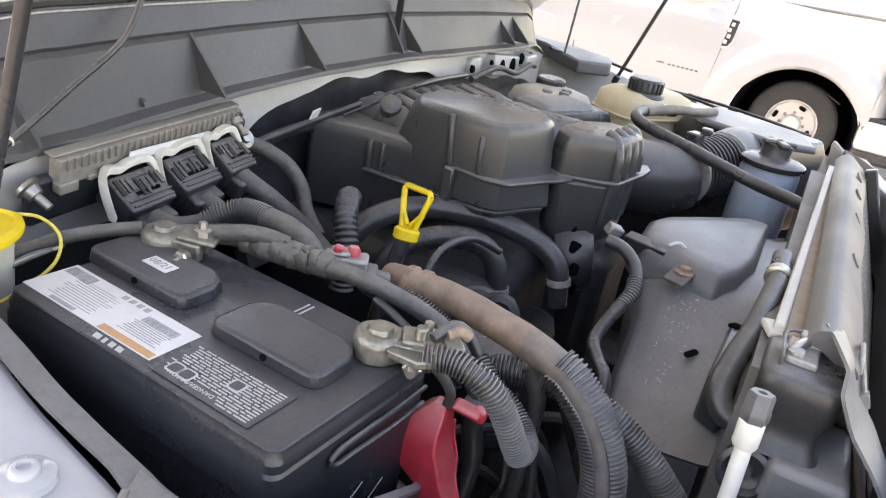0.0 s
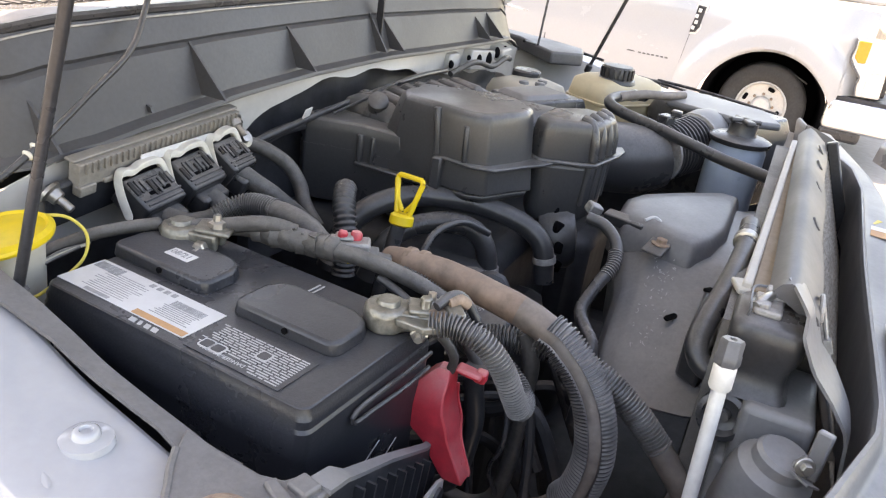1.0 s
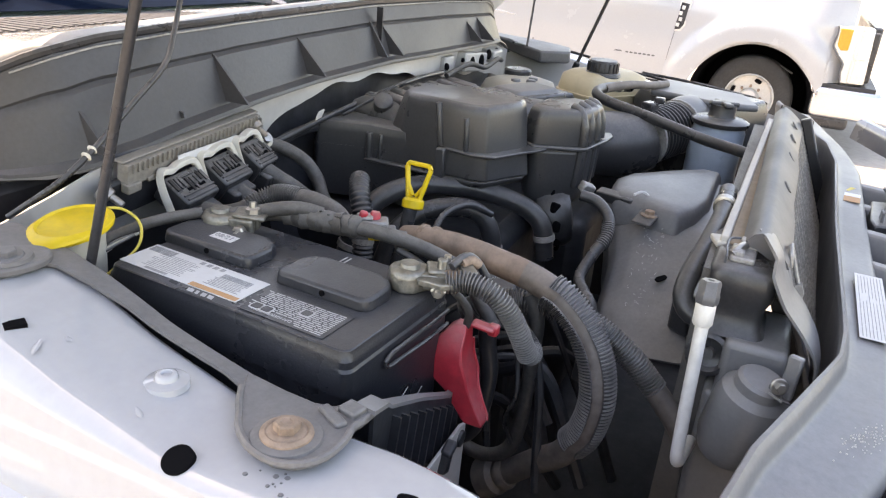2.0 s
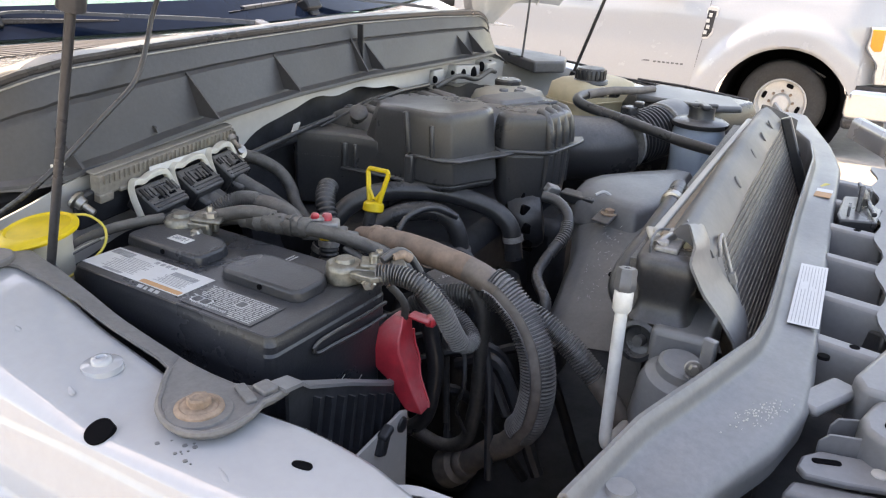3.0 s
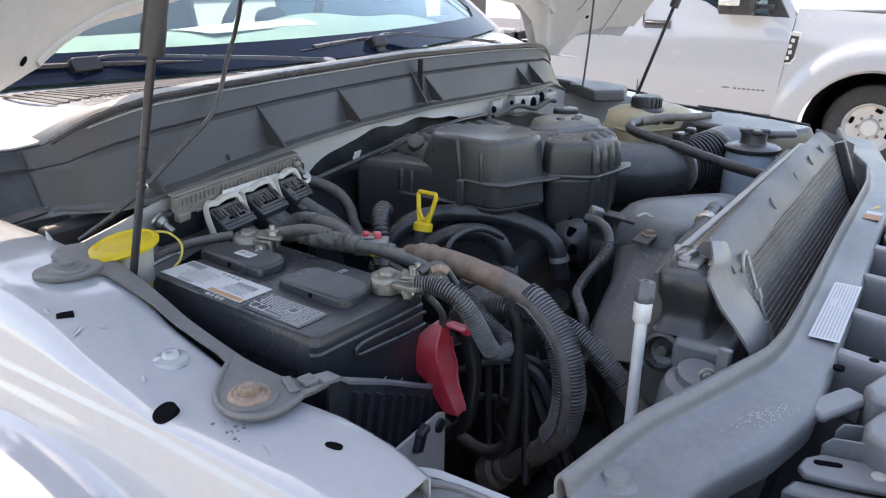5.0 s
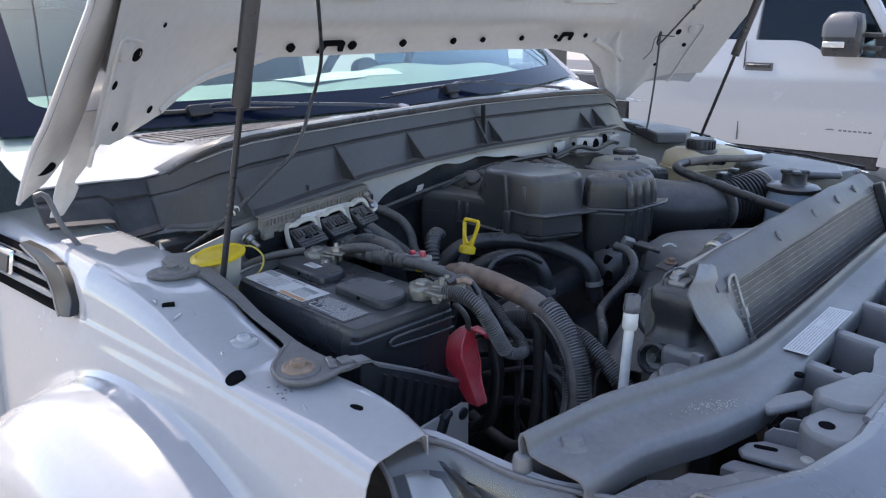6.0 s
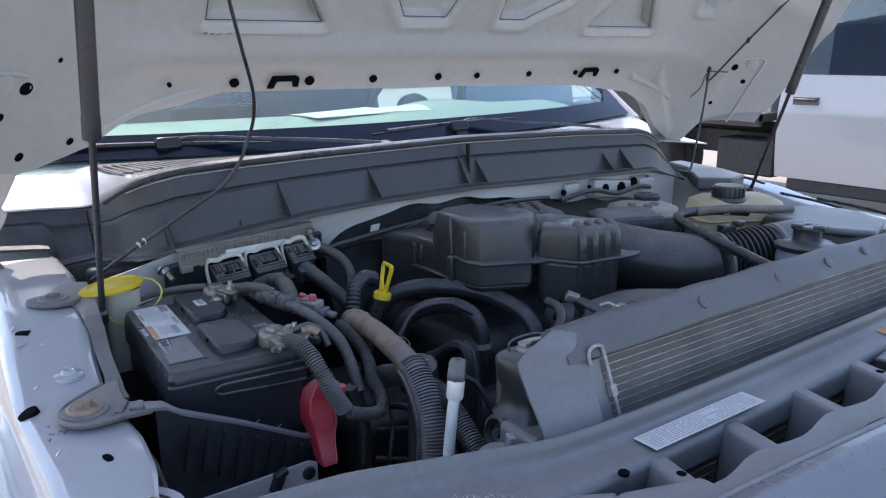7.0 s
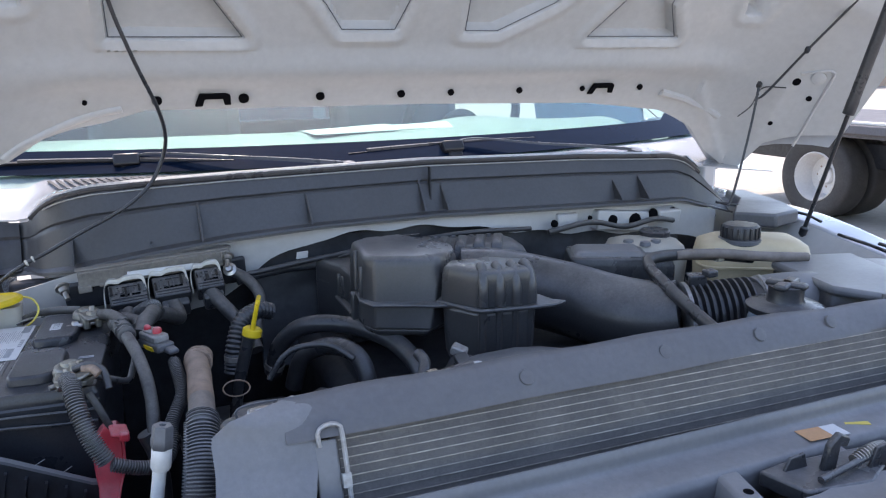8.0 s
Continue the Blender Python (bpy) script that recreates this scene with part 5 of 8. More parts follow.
for k in range(3):
    hose("wire", [(0.425 - 0.006 * k, 0.548, 1.117), (0.395 - 0.006 * k, 0.56, 1.112 - 0.003 * k), (0.368 - 0.004 * k, 0.565, 1.095), (0.352 - 0.002 * k, 0.56, 1.06)], 0.0016, (SLEEVE, MILKY, SLEEVE)[k], "thin wire looping beside the battery", "wire", n=6)

# fuse link block with a red cap behind the battery
fz = thing("fuse_link", (0.59, 0.36, 1.1), "small fusible link block with a red cap", "fuse link")
FZM = pose(0.586, 0.350, 1.112, 0, 0, -61)
part("base", box(box(B(), (0, 0, 0.0), (0.056, 0.028, 0.012), (0, 0, 0), FZM), (0.030, 0.004, -0.003), (0.024, 0.016, 0.008), (0, 8, 0), FZM), SHROUD, fz, bevel=0.003)
part("clear_cover", box(box(B(), (-0.004, 0, 0.011), (0.044, 0.024, 0.012), (0, 0, 0), FZM), (-0.010, 0.0, 0.019), (0.020, 0.018, 0.006), (0, 0, 0), FZM), CAST, fz, "cloudy clear cover", 0.003)
part("post", lathe(B(), FZM @ Vector((0.002, 0.002, 0.014)), (0.1, 0, 1), [(0.0065, 0), (0.0065, 0.008), (0.005, 0.011), (0, 0.0115)], 12), RED, fz, "pale red post cover")
part("cap", box(B(), (-0.012, -0.004, 0.022), (0.010, 0.008, 0.012), (0, 14, 10), FZM), RED, fz, "faded red cap", 0.003)
part("tag", box(B(), (0.006, -0.0155, -0.001), (0.022, 0.002, 0.008), (20, 0, 0), FZM), YELLOW, fz, "yellow tag", 0.0008)

# ---- washer bottle with a yellow lid ----
wb = thing("washer_bottle", (0.355, 0.585, 1.0), "milky washer bottle with a yellow lid", "bottle")
bm = B()
loft(bm, [[Vector((0.362 + a * k, 0.582 + b * k * 0.9, z)) for a, b in rounded(0.037, 0.037, 0.02)] for k, z in ((0.7, 1.00), (0.72, 1.06), (0.76, 1.12), (0.80, 1.135))])
part("neck", bm, MILKY, wb, "milky plastic filler neck")
LID = pose(0.350, 0.566, 1.140, 0, 0, 8)
def lid_loop(k, z, tip):
    return [LID @ Vector((x * k - tip * max(0.0, -x / 0.046) ** 2, y * k, z + 0.003 * x / 0.04)) for x, y in [(0.046 * math.cos(a), 0.036 * math.sin(a)) for a in [2 * math.pi * i / 32 for i in range(32)]]]
part("lid", loft(B(), [lid_loop(0.90, 0.000, 0.0), lid_loop(0.98, 0.001, 0.010), lid_loop(1.0, 0.004, 0.018), lid_loop(0.98, 0.007, 0.014), lid_loop(0.86, 0.010, 0.0), lid_loop(0.80, 0.0075, 0.0), lid_loop(0.40, 0.0075, 0.0)]), YELLOW, wb, "flat yellow snap lid with a pull tab", smooth=35)
part("tether", tube(B(), [(0.392, 0.575, 1.148), (0.410, 0.560, 1.145), (0.418, 0.545, 1.130), (0.405, 0.535, 1.112), (0.375, 0.533, 1.100), (0.345, 0.540, 1.09), (0.335, 0.56, 1.10)], 0.0016, 8, 0.004), YCORD, wb, "yellow tether")

# ---- engine control module with three connectors ----
em = thing("control_module", (0.61, 0.64, 1.11), "aluminium engine control module with three black connectors", "control module")
EMX = pose(0.604, 0.624, 1.161, 10, -3.2, 1)
bm = B()
box(bm, (0, 0.003, -0.001), (0.258, 0.016, 0.029), (0, 0, 0), EMX)
box(bm, (0, 0.008, 0.0150), (0.264, 0.014, 0.003), (0, 0, 0), EMX)
box(bm, (-0.120, -0.003, -0.017), (0.022, 0.012, 0.012), (0, 0, 0), EMX)
box(bm, (-0.090, -0.003, -0.014), (0.014, 0.010, 0.006), (0, 0, 0), EMX)
housing = part("housing", bm, BEIGE, em, "cast aluminium housing", 0.002)
for i in range(30):
    part("fin", box(B(), (-0.121 + i * 0.0083, -0.0058, 0.0075), (0.0017, 0.0040, 0.0125), (0, 0, 0), EMX), BEIGE, housing, bevel=0.0005)
part("bracket", box(B(), (0.0, 0.010, -0.034), (0.31, 0.012, 0.05), (0, 0, 0), EMX), DARK, em, bevel=0.004)
part("sticker", box(B(), (0.006, -0.0108, -0.002), (0.112, 0.0012, 0.011), (0, 2, 0), EMX), LABEL, em, "white sticker")
for i, (x0, x1, zt) in enumerate(((0.516, 0.582, 1.149), (0.588, 0.652, 1.155), (0.660, 0.710, 1.161))):
    w = x1 - x0
    M3 = pose((x0 + x1) / 2 + 0.004, 0.597, zt - 0.030, 36, -3, 3)
    co = part("connector", box(B(), (0, 0, -0.004), (w * 0.94, 0.046, 0.034), (0, 0, 0), M3), PLASTIC, em, "black multi-pin connector", 0.003)
    rng_ = random.Random(20 + i)
    for j in range(8):
        a0 = -w * 0.40 + w * 0.80 * j / 7
        part("moulding", box(B(), (a0, 0.004 + 0.010 * (rng_.random() - 0.5), 0.0136), (0.0022 + 0.004 * rng_.random(), 0.010 + 0.012 * rng_.random(), 0.0034), (0, 0, 0), M3), BLACK if j % 3 == 0 else PLASTIC, co, bevel=0.0006)
    for dy, ww, hh in ((-0.0105, 0.88, 0.0042), (-0.0165, 0.84, 0.0030), (0.0145, 0.62, 0.0034)):
        part("moulding", box(B(), (w * 0.02, dy, 0.0132), (w * ww, 0.0026, hh), (0, 0, 0), M3), PLASTIC, co, bevel=0.0006)
    part("latch_slot", box(B(), (w * 0.05, -0.004, 0.0130), (w * 0.5, 0.0042, 0.0012), (0, 0, 0), M3), SHADE_BLACK, co)
    part("skirt", box(B(), (0.002, -0.030, -0.012), (w * 0.72, 0.026, 0.028), (-14, 0, 0), M3), PLASTIC, co, "", 0.004)
    bm = B()
    y0 = 0.606
    path = [(x0 - 0.001, y0 - 0.016, zt - 0.046), (x0 - 0.002, y0 - 0.006, zt - 0.022), (x0 + 0.001, y0 + 0.001, zt - 0.006), (x0 + 0.008, y0 + 0.003, zt), (x0 + w * 0.33, y0 + 0.003, zt - 0.002), (x0 + w * 0.5, y0 + 0.002, zt + 0.003), (x1 - 0.010, y0 + 0.003, zt + 0.004), (x1 - 0.003, y0 + 0.001, zt - 0.001), (x1 + 0.001, y0 - 0.006, zt - 0.020)]
    loft(bm, [[Vector(p) + Vector(o) for o in ((-0.001, -0.004, -0.0045), (0.001, -0.005, 0.0035), (0.001, 0.007, 0.0035), (-0.001, 0.007, -0.003))] for p in spline(path, 0.004)])
    part("lock_lever", bm, WHITE, co, "off-white locking lever", 0.0012)
for p, dd in (((0.449, 0.632, 1.142), (0.35, -1, -0.75)), ((0.726, 0.628, 1.170), (-0.1, -1, -0.7))):
    bm = lathe(B(), p, dd, [(0.012, 0), (0.013, 0.004), (0.009, 0.006), (0.008, 0.014), (0.0045, 0.015), (0.0045, 0.030), (0.003, 0.031)], 14)
    part("stud", bm, STEEL, em, "zinc stud and nut")
hose("loom", [(0.686, 0.588, 1.122), (0.698, 0.566, 1.106), (0.714, 0.545, 1.088), (0.730, 0.527, 1.068), (0.742, 0.508, 1.050), (0.748, 0.485, 1.030)], 0.0125, TAPE, "taped harness running down from a connector", "cable loom", wob=0.06, group="looms")
hose("loom", [(0.735, 0.616, 1.140), (0.752, 0.592, 1.132), (0.768, 0.566, 1.114), (0.770, 0.545, 1.090), (0.760, 0.528, 1.068), (0.752, 0.500, 1.045)], 0.0100, TAPE, "taped harness curling down behind the connectors", "cable loom", wob=0.06, group="looms")
whole("eyelet", lathe(B(), (0.728, 0.610, 1.146), (-0.3, -0.8, 0.5), [(0.004, 0), (0.0125, 0.001), (0.0125, 0.004), (0.007, 0.006), (0.0055, 0.012), (0, 0.012)], 16), STEEL, "zinc ring terminal on the harness", "terminal")
hose("loom", [(0.625, 0.575, 1.104), (0.630, 0.552, 1.092), (0.628, 0.530, 1.092), (0.612, 0.508, 1.106), (0.597, 0.492, 1.116)], 0.0125, TAPE, "taped harness from the middle connector", "cable loom", wob=0.06, group="looms")
hose("loom", [(0.550, 0.572, 1.100), (0.556, 0.548, 1.098), (0.565, 0.524, 1.106), (0.572, 0.512, 1.114)], 0.0115, TAPE, "taped harness from the first connector", "cable loom", wob=0.06, group="looms")

# ---- heater hoses and dipstick ----
def clamped(name, pts, r, label, ends, group="", ribs=None):
    """A rubber hose with spring clamps on it; ends: (point, direction) of each clamp."""
    h = thing(name, pts[0], label, "hose", group)
    part("hose", tube(B(), pts, r, 16, ribs=ribs, wob=0 if ribs else 0.03), RUBBER, h, "black rubber", smooth=60)
    for p, d in ends:
        c = part("clamp", lathe(B(), p, d, [(r * 1.0, -0.005), (r * 1.12, -0.005), (r * 1.14, 0.004), (r * 1.0, 0.005)], 18), CAST, h, "spring hose clamp")
        part("tab", boxes((Vector(p) + Vector((0, -0.004, r * 1.2)), (0.006, 0.008, 0.008))), CAST, c, bevel=0.001)
    return h



clamped("heater_hose", [(0.775, 0.495, 0.98), (0.787, 0.482, 1.030), (0.812, 0.464, 1.063), (0.845, 0.440, 1.078), (0.892, 0.418, 1.076), (0.918, 0.382, 1.075), (0.943, 0.345, 1.068), (0.956, 0.303, 1.059), (0.964, 0.268, 1.045), (0.966, 0.245, 1.020), (0.965, 0.235, 0.97)], 0.0155, "black heater hose arching over the engine", (((0.966, 0.240, 1.005), (0, -0.2, -1)), ((0.778, 0.492, 0.995), (0.2, -0.3, 1))), "heater hoses")
clamped("heater_hose", [(0.800, 0.445, 0.97), (0.812, 0.430, 1.020), (0.835, 0.408, 1.045), (0.858, 0.380, 1.056), (0.876, 0.345, 1.058), (0.888, 0.320, 1.045), (0.893, 0.305, 1.015), (0.892, 0.298, 0.97)], 0.015, "black heater hose arching over the engine", (((0.893, 0.301, 0.995), (0, -0.1, -1)),), "heater hoses")
clamped("heater_hose", [(0.700, 0.425, 1.02), (0.706, 0.428, 1.065), (0.722, 0.445, 1.098), (0.750, 0.462, 1.108), (0.775, 0.475, 1.10)], 0.014, "black ribbed hose behind the dipstick", (((0.703, 0.426, 1.045), (0.1, 0, 1)),), "heater hoses", (0.007, 0.0009))
hose("vacuum_line", [(0.745, 0.345, 1.03), (0.77, 0.345, 1.065), (0.80, 0.34, 1.078), (0.84, 0.325, 1.078), (0.87, 0.30, 1.06)], 0.005, RUBBER, "thin black vacuum line", "hose")
dp = thing("dipstick", (0.735, 0.365, 1.0), "yellow ring handle on a black dipstick tube", "dipstick")
DPM = pose(0.7265, 0.3655, 1.103, 0, 14, 0) @ pose(0, 0, 0, 0, 0, 78)
part("tube", tube(B(), [(0.690, 0.375, 0.95), (0.702, 0.372, 1.02), (0.7225, 0.366, 1.10)], 0.0095, 12), RUBBER, dp, "black tube")
bm = B()
lathe(bm, DPM @ Vector((0, 0, -0.006)), DPM.to_3x3() @ Vector((0, 0, 1)), [(0.0125, 0), (0.0150, 0.002), (0.0150, 0.012), (0.0115, 0.015), (0, 0.015)], 20)
for a, b, r in (((-0.009, 0, 0.006), (-0.0195, 0, 0.050), 0.0036), ((0.009, 0, 0.006), (0.0195, 0, 0.050), 0.0036), ((-0.0195, 0, 0.050), (-0.0165, 0, 0.0545), 0.0034), ((0.0195, 0, 0.050), (0.0165, 0, 0.0545), 0.0034), ((-0.017, 0, 0.0545), (0.017, 0, 0.0545), 0.0034), ((-0.0145, 0, 0.028), (-0.002, 0, 0.012), 0.0026), ((0.0145, 0, 0.028), (0.002, 0, 0.012), 0.0026)):
    rod(bm, DPM @ Vector(a), DPM @ Vector(b), r, n=8)
part("handle", bm, YELLOW, dp, "bright yellow loop handle")
oc = thing("oil_cap", (0.64, 0.215, 1.03), "black oil filler cap with white lettering", "oil cap")
bm = lathe(B(), (0.705, 0.235, 1.015), (-0.25, -0.1, 1), [(0.032, -0.02), (0.034, 0.0), (0.034, 0.012), (0.030, 0.016), (0, 0.016)], 26)
part("cap", bm, PLASTIC, oc)
OM = Matrix.Translation((0.700, 0.2335, 1.0325)) @ Euler((radians(6), radians(-14), radians(-60))).to_matrix().to_4x4()
writing("cap_text", "SAE 5W-20", 0.0085, OM @ Matrix.Translation((0, 0.008, 0)), INKW, oc, "white lettering SAE 5W-20")
part("indicator_ring", tube(B(), [(0.685 + 0.0185 * math.cos(a), 0.255 + 0.015 * math.sin(a), 1.062 + 0.006 * math.sin(a)) for a in np.linspace(0, 2 * math.pi, 15)], 0.0011, 6, 0.003), RUST, dp, "dull yellow ring")

# ---- engine block mass under the covers ----
eng = thing("engine", (1.05, 0.40, 0.55), "dark dusty engine under its plastic covers", "engine")
for c, d in (((1.10, 0.48, 0.78), (0.50, 0.38, 0.46)), ((0.94, 0.32, 0.74), (0.24, 0.16, 0.36)), ((0.74, 0.47, 0.72), (0.18, 0.26, 0.36)), ((1.30, 0.40, 0.76), (0.20, 0.35, 0.40))):
    part("casting", boxes((c, d)), DARK, eng, "dark grimy casting", 0.03)
rng = random.Random(11)
for i in range(15):
    bm = B()
    a = Vector((0.62 + 0.45 * rng.random(), 0.20 + 0.30 * rng.random(), 0.84 + 0.14 * rng.random()))
    tube(bm, [a, a + Vector((0.06 * rng.random(), -0.05 - 0.06 * rng.random(), 0.05 * rng.random())), a + Vector((0.12 * rng.random() - 0.02, -0.10 - 0.08 * rng.random(), -0.08 - 0.1 * rng.random()))], 0.004 + 0.007 * rng.random(), 8, 0.01)
    part("harness", bm, DARK if i % 3 else RUBBER, eng, "dark wiring or hose")
alt = thing("alternator", (1.0, 0.25, 0.98), "dusty cast alternator with a slotted housing", "alternator")
bm = lathe(B(), (1.045, 0.285, 1.005), (0.35, -0.85, 0.15), [(0.030, 0), (0.046, 0.006), (0.052, 0.02), (0.052, 0.05), (0.044, 0.062), (0.02, 0.066), (0, 0.066)], 28)
part("housing", bm, PLASTIC, alt)
for i in range(10):
    a = 2 * math.pi * i / 10
    q = Vector((1.045, 0.285, 1.005)) + Vector((0.35, -0.85, 0.15)).normalized().to_track_quat("Z", "Y").to_matrix() @ Vector((0.049 * math.cos(a), 0.049 * math.sin(a), 0.035))
    part("slot", boxes((q, (0.016, 0.012, 0.018), (0, 20, -35))), SHADE_BLACK, alt, bevel=0.003)

# ---- engine cover with a seam flange ----
ec = thing("engine_cover", (1.0, 0.40, 1.1), "big dusty black plastic intake cover", "engine cover")


def blob(loops, r=0.35, n=4):
    """A soft-cornered moulding: each loop is (cx, cy, z, half width, half depth, turn)."""
    bm = B()
    out = []
    for cx, cy, z, w, h, a in loops:
        m = pose(cx, cy, z, 0, 0, a)
        k = min(w, h) * r
        out.append([m @ Vector((x, y, 0)) for x, y in rounded(w, h, k, n)])
    return loft(bm, out)




def shell(poly, loops, tw=0.0):
    """A moulding with drafted sides over an outline: each loop is (height, scale)."""
    cx = sum(p[0] for p in poly) / len(poly)
    cy = sum(p[1] for p in poly) / len(poly)
    bm = B()
    loft(bm, [[Vector((cx + (x - cx) * k, cy + (y - cy) * k, z)) for x, y in poly] for z, k in loops])
    return bm


LOW = [(0.914, 0.490), (0.908, 0.408), (0.904, 0.356), (0.914, 0.330), (0.972, 0.302), (0.994, 0.288), (1.080, 0.345), (1.095, 0.400), (1.010, 0.530), (0.930, 0.530)]
TOP = [(0.920, 0.478), (0.914, 0.420), (0.908, 0.365), (0.920, 0.340), (0.990, 0.312), (1.026, 0.314), (1.065, 0.350), (1.077, 0.390), (1.020, 0.500), (0.950, 0.500)]


def between(z, f, k=1.0):
    """A loop between the cover's foot and its top."""
    p = [(a[0] + (b[0] - a[0]) * f, a[1] + (b[1] - a[1]) * f) for a, b in zip(LOW, TOP)]
    cx, cy = sum(q[0] for q in p) / len(p), sum(q[1] for q in p) / len(p)
    return [Vector((cx + (x - cx) * k, cy + (y - cy) * k, z)) for x, y in p]


part("upper_shell", loft(B(), [between(1.092, 0.0), between(1.132, 0.42), between(1.190, 0.93), between(1.203, 1.0, 0.975), between(1.208, 1.0, 0.90)]), COVER, ec, "dusty black upper shell", 0.006, 40, 3)
part("flange", prism(B(), [(0.905, 0.402), (0.897, 0.352), (0.908, 0.319), (0.968, 0.292), (0.994, 0.277), (1.032, 0.264), (1.047, 0.272), (1.06, 0.33), (0.97, 0.42)], 1.132, 1.137), COVER, ec, "thin seam flange", 0.0018)
part("flange", prism(B(), [(0.904, 0.542), (0.901, 0.406), (0.92, 0.410), (0.93, 0.50), (0.92, 0.545)], 1.088, 1.093), COVER, ec, "thin seam flange", 0.0018)
part("lower_shell", loft(B(), [between(1.091, 0.0, 0.97), between(1.083, 0.0, 0.92), between(1.076, 0.0, 0.80)]), COVER, ec, "dark lower shell", 0.012, 50, 3)
part("boss", boxes(((0.905, 0.406, 1.112), (0.014, 0.016, 0.048))), COVER, ec, "moulded clip boss", 0.003)
for a, b, r in (((0.910, 0.411, 1.137), (0.914, 0.421, 1.203), 0.0055), ((0.905, 0.366, 1.137), (0.908, 0.370, 1.188), 0.0045), ((0.913, 0.538, 1.093), (0.914, 0.539, 1.134), 0.006), ((0.913, 0.518, 1.093), (0.915, 0.518, 1.134), 0.004)):
    part("rib", rod(B(), a, b, r, n=8), COVER, ec, "raised moulded rib", 0.0015)
WING = [(0.915, 0.470), (0.914, 0.541), (0.888, 0.622), (0.905, 0.640), (1.050, 0.640), (1.050, 0.470)]
part("wing", shell(WING, [(1.02, 0.985), (1.090, 1.0), (1.130, 0.995), (1.144, 0.97), (1.148, 0.90)]), COVER, ec, "lower side wing of the cover", 0.008, 50, 3)
part("seam", shell(WING, [(1.106, 1.004), (1.108, 1.004)]), COVER, ec, "moulded seam line")
MANI = pose(1.120, 0.540, 1.178, 0, 0, -10)
part("manifold", blob([(1.12, 0.54, 1.08, 0.150, 0.055, -10), (1.12, 0.54, 1.150, 0.158, 0.058, -10), (1.12, 0.54, 1.164, 0.150, 0.052, -10), (1.12, 0.54, 1.172, 0.13, 0.04, -10), (1.12, 0.54, 1.173, 0.06, 0.03, -10)]), COVER, ec, "black manifold behind the cover", smooth=50)
for i in range(7):
    q = MANI @ Vector((-0.11 + i * 0.036, -0.012, 0))
    part("rib", blob([(q.x, q.y, 1.160, 0.012, 0.044, -28), (q.x, q.y, 1.174, 0.011, 0.040, -28), (q.x, q.y, 1.180, 0.007, 0.034, -28)]), COVER, ec, "rounded manifold rib", smooth=60)
    q = MANI @ Vector((-0.115 + i * 0.036, 0.034, -0.008))
    part("boss", lathe(B(), q, (0, 0, 1), [(0.012, -0.006), (0.010, 0.003), (0.006, 0.004), (0.005, 0.006), (0, 0.006)], 10), COVER, ec, "moulded bolt boss")
q = MANI @ Vector((-0.150, -0.02, -0.004))
part("pipe_stub", lathe(B(), q, (-0.6, -0.3, 0.7), [(0.016, -0.03), (0.016, 0.004), (0.012, 0.007), (0, 0.007)], 16), COVER, ec, "round moulded stub")

# ---- ribbed resonator box ----
rs = thing("resonator", (1.085, 0.25, 1.05), "dusty black ribbed resonator box", "resonator")
RES = [(1.014, 0.292), (1.020, 0.272), (1.043, 0.232), (1.058, 0.220), (1.132, 0.208), (1.150, 0.220), (1.160, 0.272), (1.105, 0.316), (1.032, 0.316)]
part("upper_shell", shell(RES, [(1.138, 1.0), (1.180, 0.97), (1.194, 0.92), (1.199, 0.80)]), COVER, rs, "", 0.010, 50, 3)
part("flange", prism(B(), [(1.050, 0.212), (1.135, 0.198), (1.170, 0.196), (1.194, 0.206), (1.178, 0.222), (1.165, 0.280), (1.030, 0.322), (1.006, 0.290), (1.036, 0.228)], 1.134, 1.140), COVER, rs, "thin seam flange", 0.002)
part("lower_shell", shell(RES, [(1.136, 0.975), (1.09, 0.955), (1.055, 0.92), (1.035, 0.80)]), COVER, rs, "", 0.010, 50, 3)
for (x, y), (ix, iy) in (((1.056, 0.221), (1.064, 0.248)), ((1.082, 0.217), (1.088, 0.244)), ((1.108, 0.213), (1.112, 0.241)), ((1.134, 0.212), (1.134, 0.241))):
    part("rib", tube(B(), [(x, y, 1.142), (x + 0.001, y + 0.003, 1.172), (x + (ix - x) * 0.5, y + (iy - y) * 0.5, 1.195), (ix, iy, 1.199)], 0.0085, 10, 0.006), COVER, rs, "rounded rib")
    part("rib", tube(B(), [(x, y + 0.003, 1.136), (x, y + 0.006, 1.07)], 0.007, 8, 0.01), COVER, rs, "rounded rib")

# ---- intake tube, bellows and air filter box ----
it = thing("intake_tube", (1.30, 0.25, 1.05), "fat dusty black intake tube with bellows", "intake tube")
part("tube", tube(B(), [(1.12, 0.46, 1.112), (1.19, 0.43, 1.108), (1.27, 0.36, 1.094), (1.33, 0.28, 1.080), (1.375, 0.215, 1.078), (1.405, 0.185, 1.085)], 0.066, 24, 0.02), COVER, it, "smooth dusty tube")
BA, BB = Vector((1.415, 0.178, 1.09)), Vector((1.515, 0.135, 1.100))
prof = []
for i in range(9):
    h = i * 0.0115
    prof += [(0.047, h), (0.057, h + 0.003), (0.057, h + 0.006), (0.047, h + 0.009)]
part("bellows", lathe(B(), BA, BB - BA, [(0.05, -0.01)] + prof + [(0.05, 0.112)], 28), RUBBER, it, "black ribbed rubber bellows")
part("band_clamp", lathe(B(), BA - (BB - BA) * 0.1, BB - BA, [(0.056, 0), (0.0585, 0.001), (0.0585, 0.007), (0.056, 0.008)], 28), CAST, it, "steel band clamp")
